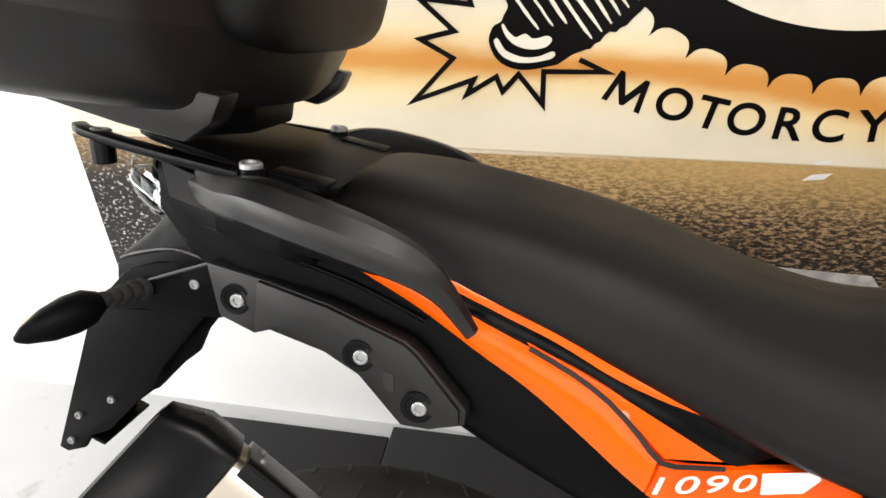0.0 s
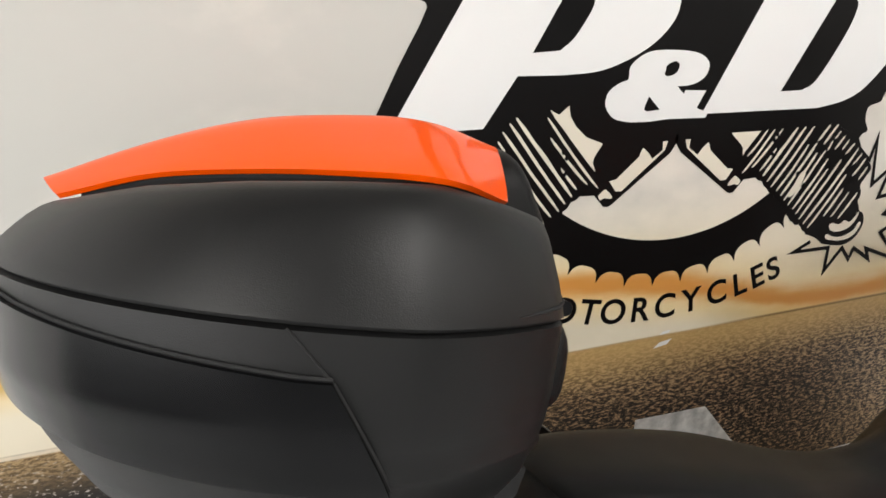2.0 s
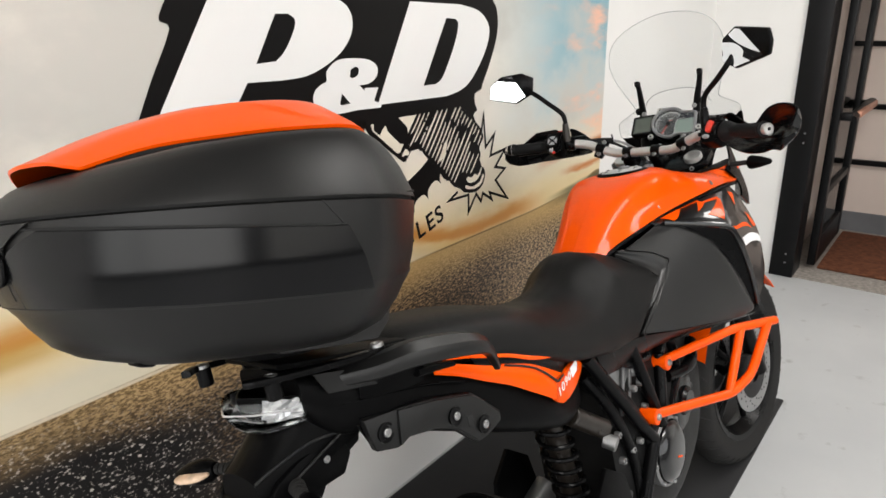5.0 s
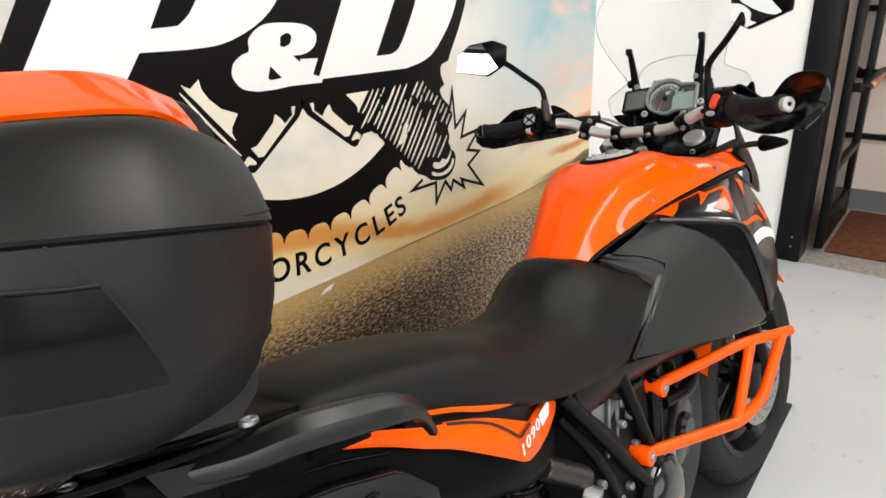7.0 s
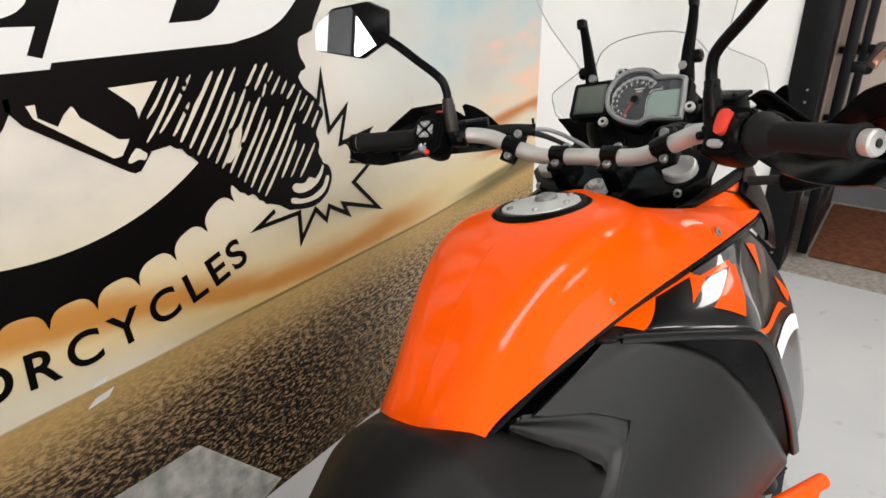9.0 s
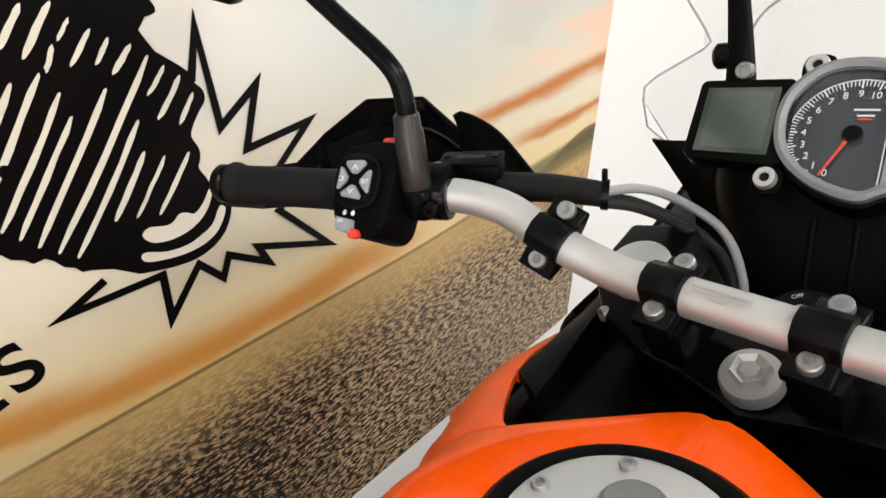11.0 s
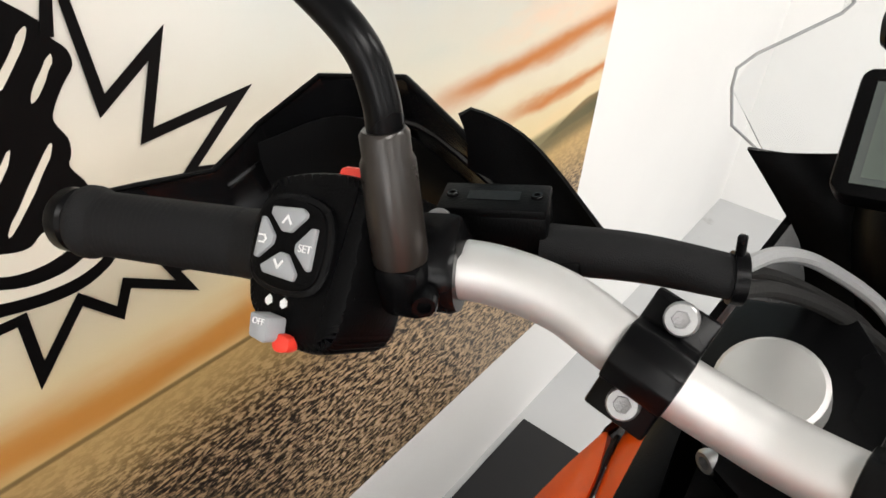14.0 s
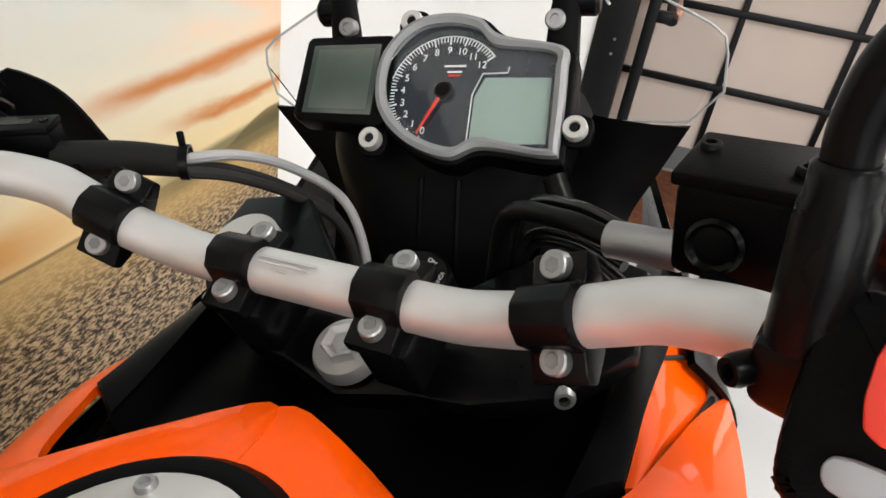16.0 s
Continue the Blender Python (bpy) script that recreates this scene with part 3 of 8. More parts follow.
for y in (0.2, -0.42, -1.04):
    part("bar", span(5.016, 5.046, y - 0.018, y + 0.018, 0.16, 1.9, bevel=0.003), M_FRAMEB, grid)

# ---- mural ----
MX0, MX1, MZ0, MZ1 = -1.247, 2.027, 0.363, 2.45
mural = thing("mural", "printed wall mural of a desert road under clouds", "poster")
part("panel", span(MX0, MX1, WALL_Y - 0.004, WALL_Y - 0.0002, MZ0, MZ1), M_MURAL, mural, smooth=False)


def wall_shape(name, outline, material, layer, label=""):
    """A flat print on the mural, from (x, z) corners; a higher layer lies on a lower one."""
    bm = prism(outline, 0.0006, frame3((0, WALL_Y - 0.0042 - 0.0008 * layer, 0), (1, 0, 0), (0, 0, 1)))
    return part(name, bm, material, mural, label, smooth=False)


def rounded(pts, n=6, closed=True):
    return [tuple(p) for p in spline(pts, n, closed)]


GC, TEETH, AXIS = (0.400, 1.635), 48, 0.389


def gear_ring():
    """The sprocket: a flat toothed ring with round gaps and slim, slightly hooked teeth."""
    bm = bmesh.new()
    m = frame3((0, WALL_Y - 0.0042, 0), (1, 0, 0), (0, 0, 1))
    count = TEETH * 16
    rings = []
    for layer in (0, 0.0006):
        row = []
        for k in range(count):
            a = 2 * math.pi * k / count
            q = (TEETH * (a + math.radians(3.3)) / (2 * math.pi) + 0.5) % 1.0
            s = abs(2 * q - 1)
            r = 0.589 + 0.0385 * (1 - math.sqrt(max(0.0, 1 - ((1 - s) ** 1.2 if s > 0 else 1) ** 2.4))) if s < 0.985 else 0.589
            hook = 0.004 * max(0.0, 1 - s * 1.6)
            row.append((bm.verts.new(m @ Vector((GC[0] + 0.505 * math.sin(a), GC[1] - 0.505 * math.cos(a), layer))),
                        bm.verts.new(m @ Vector((GC[0] + r * math.sin(a - hook), GC[1] - r * math.cos(a - hook), layer)))))
        rings.append(row)
    for k in range(count):
        k2 = (k + 1) % count
        (a, b_), (c, d) = rings[1][k], rings[1][k2]
        bm.faces.new((a, b_, d, c))
        for s in (0, 1):
            bm.faces.new((rings[0][k][s], rings[0][k2][s], rings[1][k2][s], rings[1][k][s]))
    return bm


part("sprocket", gear_ring(), M_INK, mural, "black printed sprocket ring", smooth=False)
# road markings
wall_shape("road_stripe", [(0.352, 0.633), (0.575, 0.626), (0.77, 0.385), (0.72, 0.366), (0.335, 0.366)], mat("printed road paint", (0.5, 0.49, 0.46), 0.5, vary=0.35, scale=30, bump=0), 0)
wall_shape("road_stripe", [(0.385, 0.838), (0.425, 0.843), (0.438, 0.857), (0.402, 0.852)], M_PRINTWHITE, 0)
wall_shape("road_stripe", [(0.40, 0.873), (0.425, 0.875), (0.432, 0.883), (0.408, 0.881)], M_PRINTWHITE, 0)


def zigzag(tips, w):
    """The outline of a line of half width w through sharp corners."""
    P = [Vector(p) for p in tips]
    sides = [[], []]
    for k, p in enumerate(P):
        d0 = (p - P[k - 1]).normalized() if k else (P[1] - p).normalized()
        d1 = (P[k + 1] - p).normalized() if k < len(P) - 1 else d0
        n0, n1 = Vector((-d0.y, d0.x)), Vector((-d1.y, d1.x))
        b = (n0 + n1)
        b = b.normalized() if b.length > 0.05 else n0
        r = min(w / max(0.22, b.dot(n0)), 4.0 * w)
        sides[0].append(tuple(p + b * r))
        sides[1].append(tuple(p - b * r))
    return sides


# pale slits between the cooling fins: ends (u, z) towards the plug and towards the crank, and half width
FIN_LONG = [(0.586, 1.188, 0.537, 1.125, 0.0031), (0.556, 1.192, 0.510, 1.132, 0.0026), (0.534, 1.204, 0.485, 1.137, 0.0036), (0.535, 1.241, 0.437, 1.110, 0.0036),
            (0.560, 1.307, 0.420, 1.123, 0.0036), (0.509, 1.282, 0.403, 1.138, 0.0036), (0.469, 1.262, 0.389, 1.153, 0.0033), (0.464, 1.288, 0.376, 1.167, 0.0033),
            (0.450, 1.310, 0.359, 1.180, 0.0036), (0.424, 1.306, 0.343, 1.194, 0.0038), (0.418, 1.331, 0.330, 1.207, 0.0040), (0.392, 1.329, 0.314, 1.221, 0.0033),
            (0.430, 1.414, 0.295, 1.232, 0.0036), (0.415, 1.430, 0.280, 1.248, 0.0038), (0.400, 1.441, 0.264, 1.263, 0.0043), (0.292, 1.327, 0.252, 1.277, 0.0029)]
FIN_SHORT = [(0.604, 1.256, 0.583, 1.226, 0.0029), (0.592, 1.279, 0.559, 1.238, 0.0033), (0.576, 1.293, 0.553, 1.267, 0.0026), (0.544, 1.322, 0.521, 1.297, 0.0031),
             (0.523, 1.332, 0.506, 1.310, 0.0024), (0.507, 1.343, 0.482, 1.313, 0.0026), (0.490, 1.356, 0.476, 1.339, 0.0021), (0.477, 1.373, 0.442, 1.328, 0.0033),
             (0.457, 1.381, 0.422, 1.338, 0.0033), (0.441, 1.395, 0.426, 1.375, 0.0024), (0.469, 1.334, 0.458, 1.312, 0.0026)]
FIN_FOOT = [(0.320, 1.394, 0.227, 1.287, 0.0031), (0.329, 1.437, 0.200, 1.276, 0.0030), (0.322, 1.452, 0.209, 1.316, 0.0026)]


def cylinder_print(side):
    """One engine cylinder with its fins, plug and spark; side -1 mirrors it to the other half of the sprocket."""
    sh = lambda pts: [(AXIS + side * u, z) for u, z in pts]
    ceil_z = 1.374 if side > 0 else 1.46
    low = [(0.222, 1.264), (0.241, 1.261), (0.252, 1.252), (0.264, 1.249), (0.272, 1.236), (0.282, 1.229), (0.291, 1.218), (0.326, 1.192), (0.352, 1.160), (0.366, 1.146), (0.375, 1.134), (0.386, 1.129), (0.393, 1.121), (0.405, 1.122), (0.413, 1.115), (0.420, 1.104), (0.430, 1.099), (0.436, 1.090), (0.446, 1.088), (0.470, 1.078)]
    plug = rounded([(0.497, 1.058), (0.546, 1.047), (0.584, 1.048), (0.616, 1.066), (0.632, 1.100), (0.624, 1.128), (0.609, 1.137), (0.604, 1.149), (0.596, 1.165), (0.600, 1.175), (0.601, 1.189), (0.594, 1.206), (0.599, 1.219), (0.609, 1.233), (0.619, 1.245), (0.618, 1.258), (0.608, 1.270), (0.603, 1.283), (0.570, 1.311)], 3, False)
    top = [(0.557, 1.335), (0.566, 1.346), (0.547, 1.374), (0.50, 1.42), (0.30, 1.44), (0.205, 1.44), (0.196, 1.30)]
    wall_shape("cylinder", sh(low + plug + top), M_INK, 0.5)
    rng = random.Random(11)
    for u0, z0, u1, z1, w in FIN_LONG + FIN_SHORT + FIN_FOOT:
        p, q = Vector((u0, z0)), Vector((u1, z1))
        if p.y > ceil_z:
            p = p.lerp(q, (p.y - ceil_z) / (p.y - q.y))
        if p.y - q.y < 0.008:
            continue
        d = (q - p).normalized()
        n = Vector((-d.y, d.x))
        bow = rng.uniform(0.0, 0.0025) * min(1, (q - p).length / 0.1)
        spine = [p.lerp(q, t) + n * bow * 4 * t * (1 - t) + n * rng.uniform(-0.0006, 0.0006) for t in (0.0, 0.12, 0.3, 0.5, 0.7, 0.88, 1.0)]
        wid = [w * k for k in (0.45, 0.95, rng.uniform(0.8, 1.0), rng.uniform(0.9, 1.15), rng.uniform(0.85, 1.1), 0.9, 0.45)]
        wall_shape("fin_gap", sh([tuple(c - n * k) for c, k in zip(spine, wid)] + [tuple(q + d * 0.002)] + [tuple(c + n * k) for c, k in reversed(list(zip(spine, wid)))] + [tuple(p - d * 0.002)]), M_CREAM, 2)
    # pale links between slits, and ink dots in them
    wall_shape("fin_gap", sh(rounded([(0.398, 1.258), (0.386, 1.262), (0.374, 1.246), (0.362, 1.218), (0.352, 1.204), (0.362, 1.200), (0.378, 1.214), (0.392, 1.238)], 3)), M_CREAM, 2.2)
    for u0, z0, r in ((0.372, 1.258, 0.0058), (0.396, 1.226, 0.0060), (0.289, 1.362, 0.0045), (0.281, 1.349, 0.0045), (0.283, 1.314, 0.004)):
        wall_shape("fin_link", sh([(u0 + r * math.cos(q), z0 + 1.25 * r * math.sin(q)) for q in np.linspace(0, 2 * math.pi, 11)[:-1]]), M_INK, 3)
    # plug cap: pale curved gaps
    wall_shape("plug_gap", sh(rounded([(0.510, 1.106), (0.520, 1.113), (0.537, 1.108), (0.549, 1.108), (0.560, 1.116), (0.571, 1.113), (0.580, 1.109), (0.594, 1.120), (0.604, 1.134), (0.607, 1.128), (0.598, 1.110), (0.583, 1.096), (0.562, 1.088), (0.539, 1.087), (0.519, 1.093)], 3)), M_CREAM, 2)
    wall_shape("plug_gap", sh(rounded([(0.503, 1.080), (0.510, 1.083), (0.535, 1.073), (0.563, 1.071), (0.584, 1.077), (0.601, 1.086), (0.614, 1.106), (0.622, 1.100), (0.612, 1.080), (0.598, 1.068), (0.576, 1.061), (0.547, 1.061), (0.517, 1.067), (0.505, 1.073)], 3)), M_CREAM, 2)
    # spark: a jagged outline
    tips = [(0.606, 1.270), (0.621, 1.328), (0.634, 1.207), (0.691, 1.248), (0.666, 1.169), (0.768, 1.180), (0.700, 1.119), (0.768, 1.102), (0.703, 1.066), (0.787, 0.976), (0.662, 1.024), (0.676, 0.993), (0.616, 1.031), (0.603, 1.001), (0.572, 1.037), (0.522, 0.977), (0.523, 1.044), (0.405, 1.046), (0.456, 1.069)]
    s0, s1 = zigzag(tips, 0.0052)
    for k in range(len(tips) - 1):
        wall_shape("spark_line", sh([s0[k], s0[k + 1], s1[k + 1], s1[k]]), M_INK, 1.5)
    # connecting rod between the cylinder and the crankcase
    wall_shape("rod", sh([(-0.004, 1.42), (-0.004, 1.366), (0.014, 1.340), (0.160, 1.232), (0.168, 1.228), (0.180, 1.229), (0.190, 1.240), (0.206, 1.258), (0.24, 1.26), (0.27, 1.42)]), M_INK, 0.3)
    wall_shape("rod_gap", sh([(0.024, 1.368), (0.037, 1.368), (0.036, 1.348), (0.062, 1.330), (0.074, 1.346), (0.088, 1.357), (0.092, 1.352), (0.097, 1.338), (0.152, 1.291), (0.170, 1.288), (0.152, 1.263), (0.137, 1.262), (0.030, 1.348)]), M_CREAM, 2)
    wall_shape("rod_gap", sh(rounded([(0.178, 1.270), (0.190, 1.262), (0.196, 1.256), (0.190, 1.246), (0.180, 1.250), (0.165, 1.247), (0.160, 1.252)], 2)), M_CREAM, 2.1)
    if side > 0:
        wall_shape("rod_gap", sh([(0.151, 1.375), (0.238, 1.374), (0.199, 1.328), (0.193, 1.318), (0.191, 1.336), (0.183, 1.346)]), M_CREAM, 2)
    else:
        wall_shape("rod_gap", sh([(0.322, 1.452), (0.303, 1.443), (0.280, 1.460), (0.276, 1.438), (0.262, 1.416), (0.235, 1.391), (0.193, 1.374), (0.213, 1.345), (0.215, 1.333), (0.209, 1.316)]), M_CREAM, 1.9)


M_CREAM = mat("cream print", (0.78, 0.72, 0.60), 0.42, vary=0.04, scale=2, bump=0)
cylinder_print(1)
cylinder_print(-1)
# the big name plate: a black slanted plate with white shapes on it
wall_shape("sign_plate", rounded([(-0.325, 1.415), (-0.318, 1.384), (-0.29, 1.374), (-0.12, 1.373)], 3, False) + rounded([(0.20, 1.376), (0.236, 1.371), (0.316, 1.377), (0.462, 1.386), (0.532, 1.380), (0.674, 1.384), (0.85, 1.374), (0.918, 1.350), (0.968, 1.350), (0.955, 1.380), (0.957, 1.412), (0.994, 1.424), (1.003, 1.442), (1.046, 1.508), (1.092, 1.600), (1.10, 1.670), (1.072, 1.728), (0.958, 1.775), (0.50, 1.80), (-0.08, 1.80)], 4, False) + rounded([(-0.186, 1.738), (-0.212, 1.70), (-0.221, 1.674), (-0.200, 1.656), (-0.26, 1.55), (-0.316, 1.445)], 3, False), M_INK, 0.9)
wall_shape("sign_shape", [(-0.286, 1.424), (-0.084, 1.738)] + rounded([(0.270, 1.735), (0.331, 1.717), (0.360, 1.683), (0.357, 1.638), (0.322, 1.594), (0.263, 1.557), (0.181, 1.529), (0.094, 1.523)], 4, False) + [(-0.012, 1.525), (-0.086, 1.424)], M_PRINTWHITE, 2, "white slanted sign shape with a rounded bowl")
wall_shape("sign_counter", [(0.093, 1.688)] + rounded([(0.134, 1.688), (0.154, 1.674), (0.148, 1.647), (0.113, 1.597), (0.081, 1.572)], 4, False) + [(0.020, 1.569)], M_INK, 3)
wall_shape("sign_shape", [(0.449, 1.424), (0.614, 1.723)] + rounded([(0.875, 1.716), (0.982, 1.695), (1.039, 1.650), (1.040, 1.600), (1.000, 1.532), (0.930, 1.462), (0.87, 1.433), (0.790, 1.419)], 4, False), M_PRINTWHITE, 2, "white slanted sign shape with a rounded back")
wall_shape("sign_counter", [(0.794, 1.673)] + rounded([(0.844, 1.670), (0.858, 1.653), (0.844, 1.605), (0.803, 1.534), (0.763, 1.480), (0.728, 1.464)], 4, False) + [(0.667, 1.464)], M_INK, 3)
wall_shape("sign_shape", rounded([(0.261, 1.416), (0.218, 1.427), (0.195, 1.456), (0.202, 1.485), (0.228, 1.502), (0.248, 1.509), (0.250, 1.534), (0.276, 1.556), (0.310, 1.566), (0.374, 1.565), (0.424, 1.557), (0.452, 1.538), (0.451, 1.514), (0.432, 1.497), (0.403, 1.489), (0.374, 1.489)], 3, False) + [(0.394, 1.471), (0.397, 1.479), (0.453, 1.476), (0.432, 1.438), (0.465, 1.427), (0.459, 1.415), (0.357, 1.418), (0.309, 1.415)], M_PRINTWHITE, 3, "small white looped sign shape")
wall_shape("sign_counter", rounded([(0.340, 1.523), (0.343, 1.535), (0.363, 1.542), (0.374, 1.534), (0.368, 1.518), (0.348, 1.511), (0.338, 1.516)], 4), M_INK, 4)
wall_shape("sign_counter", [(0.303, 1.470), (0.294, 1.449), (0.293, 1.442), (0.300, 1.438), (0.333, 1.440)], M_INK, 4)
# the word under the sprocket, on a flatter arc
for ch, deg in zip("MOTORCYCLES", (-18.7, -13.9, -10.2, -6.75, -2.8, 0.95, 4.9, 8.95, 12.55, 15.45, 18.1)):
    a = math.radians(deg)
    c = (0.388 + 1.117 * math.sin(a), WALL_Y - 0.0049, 2.067 - 1.117 * math.cos(a))
    tilt = a * 1.12
    lm = frame3(c, (math.cos(tilt), 0, math.sin(tilt)), (-math.sin(tilt), 0, math.cos(tilt)))
    if ch == "M":
        part("letter", prism([(0.92 * x, 0.92 * y) for x, y in ((-0.044, -0.035), (-0.033, 0.036), (-0.023, 0.036), (0, -0.010), (0.023, 0.036), (0.033, 0.036), (0.044, -0.035), (0.031, -0.035), (0.0255, 0.008), (0.0045, -0.032), (-0.0045, -0.032), (-0.0255, 0.008), (-0.031, -0.035))], 0.0004, lm), M_INK, mural, smooth=False)
        continue
    letters(ch, 0.090, lm, M_INK, mural, "letter", 0.0004, bold=0.0016)

# rubber mats under the motorcycle
for x0, x1, y0, y1 in ((-1.02, -0.512, 0.30, 1.37), (-0.508, 1.95, 0.425, 1.41)):
    tagged(link_bm("floor_mat", span(x0, x1, y0, y1, 0.0, 0.012, bevel=0.003), M_MATB), "flat black rubber mat under the motorcycle", "mat", "rubber mats")

# ---- the motorcycle, leaning on its side stand ----
BIKE = pose(0.0, 0.495, 0.0, -13.5, 0, -0.5)
STEER = pose(0.987, 0.004, 1.304, 3, 0, -7.2)
moto = thing("motorcycle", "orange and black adventure motorcycle parked on its side stand", "motorcycle", BIKE)


def bpart(name, bm, material, parent=None, label="", smooth=True, angle=35):
    return part(name, bm, material, parent or moto, label, smooth, angle)


def spart(name, bm, material, parent=None, label="", smooth=True, angle=35):
    """A part that turns with the handlebar."""
    bmesh.ops.transform(bm, matrix=STEER, verts=bm.verts)
    return part(name, bm, material, parent or moto, label, smooth, angle)


def both(pts):
    return [(u, -v, w) for u, v, w in pts]


def ruled(a, b, na=40, nb=10, bulge=0.0, out=(0, -1, 0), straight=False):
    """A surface between two curves, bulging outwards between them."""
    if straight:
        ca, cb = ([np.array(p, float) * (1 - t) + np.array(q, float) * t for p, q in zip(c, c[1:]) for t in (0, 0.06, 0.5, 0.94)] + [np.array(c[-1], float)] for c in (a, b))
    else:
        ca, cb = resample(spline(a, 10), na), resample(spline(b, 10), na)
    rows = []
    for p, q in zip(ca, cb):
        row = []
        for k in range(nb + 1):
            t = k / nb
            row.append(p * (1 - t) + q * t + np.array(out) * bulge * 4 * t * (1 - t))
        rows.append(row)
    return rows


def resample(pts, n):
    P = np.array(pts, float)
    d = np.r_[0, np.cumsum(np.linalg.norm(np.diff(P, axis=0), axis=1))]
    s = np.linspace(0, d[-1], n)
    return np.stack([np.interp(s, d, P[:, k]) for k in range(P.shape[1])], 1)


def on_grid(grid, s, t):
    """A point of a grid surface at the shares s and t of its two ways."""
    G = np.array([[np.array(p, float) for p in row] for row in grid])
    x, y = s * (len(G) - 1), t * (len(G[0]) - 1)
    i, j = min(int(x), len(G) - 2), min(int(y), len(G[0]) - 2)
    a, b = x - i, y - j
    return (G[i, j] * (1 - a) * (1 - b) + G[i + 1, j] * a * (1 - b) + G[i, j + 1] * (1 - a) * b + G[i + 1, j + 1] * a * b)


def decal(grid, corners, off, n=8):
    """A thin printed patch on a grid surface: four corners (s, t), lifted by off towards the outside."""
    (s0, t0), (s1, t1), (s2, t2), (s3, t3) = corners
    rows = []
    for i in range(n + 1):
        a = i / n
        row = []
        for j in range(n + 1):
            b = j / n
            s = (s0 * (1 - a) + s1 * a) * (1 - b) + (s3 * (1 - a) + s2 * a) * b
            t = (t0 * (1 - a) + t1 * a) * (1 - b) + (t3 * (1 - a) + t2 * a) * b
            row.append(on_grid(grid, s, t) + np.array(off))
        rows.append(row)
    return sheet(rows)


seat_sections = [
    (-0.315, [(0, 1.150), (0.05, 1.148), (0.085, 1.138), (0.098, 1.118), (0.09, 1.10), (0, 1.10)]),
    (-0.27, [(0, 1.172), (0.06, 1.170), (0.095, 1.156), (0.108, 1.128), (0.100, 1.10), (0, 1.08)]),
    (-0.15, [(0, 1.156), (0.07, 1.154), (0.112, 1.138), (0.130, 1.102), (0.120, 1.065), (0, 1.04)]),
    (0.0, [(0, 1.118), (0.08, 1.116), (0.126, 1.098), (0.148, 1.055), (0.138, 1.005), (0, 0.97)]),
    (0.12, [(0, 1.078), (0.07, 1.073), (0.120, 1.048), (0.150, 1.005), (0.145, 0.955), (0, 0.92)]),
    (0.21, [(0, 1.058), (0.06, 1.052), (0.115, 1.024), (0.152, 0.98), (0.150, 0.925), (0, 0.90)]),
    (0.28, [(0, 1.062), (0.05, 1.054), (0.100, 1.022), (0.145, 0.975), (0.150, 0.905), (0, 0.88)]),
    (0.33, [(0, 1.077), (0.045, 1.068), (0.090, 1.033), (0.140, 0.985), (0.152, 0.895), (0, 0.87)]),
    (0.375, [(0, 1.104), (0.045, 1.095), (0.090, 1.058), (0.140, 1.000), (0.153, 0.888), (0, 0.87)]),
    (0.42, [(0, 1.118), (0.050, 1.110), (0.096, 1.082), (0.142, 1.022), (0.157, 0.884), (0, 0.87)]),
    (0.445, [(0, 1.112), (0.055, 1.107), (0.100, 1.080), (0.146, 1.024), (0.160, 0.896), (0, 0.87)]),
    (0.48, [(0, 1.080), (0.060, 1.098), (0.105, 1.073), (0.152, 1.022), (0.163, 0.926), (0, 0.88)]),
    (0.52, [(0, 1.040), (0.070, 1.072), (0.118, 1.060), (0.157, 1.021), (0.165, 0.964), (0, 0.90)]),
    (0.558, [(0, 1.0), (0.090, 1.020), (0.138, 1.038), (0.162, 1.018), (0.166, 0.998), (0, 0.93)]),
    (0.572, [(0, 0.98), (0.090, 0.99), (0.140, 1.018), (0.160, 1.010), (0.162, 1.000), (0, 0.94)]),
]
seat = bpart("seat", loft(seat_sections, 6, 5), M_SEAT, label="matte black stepped seat")

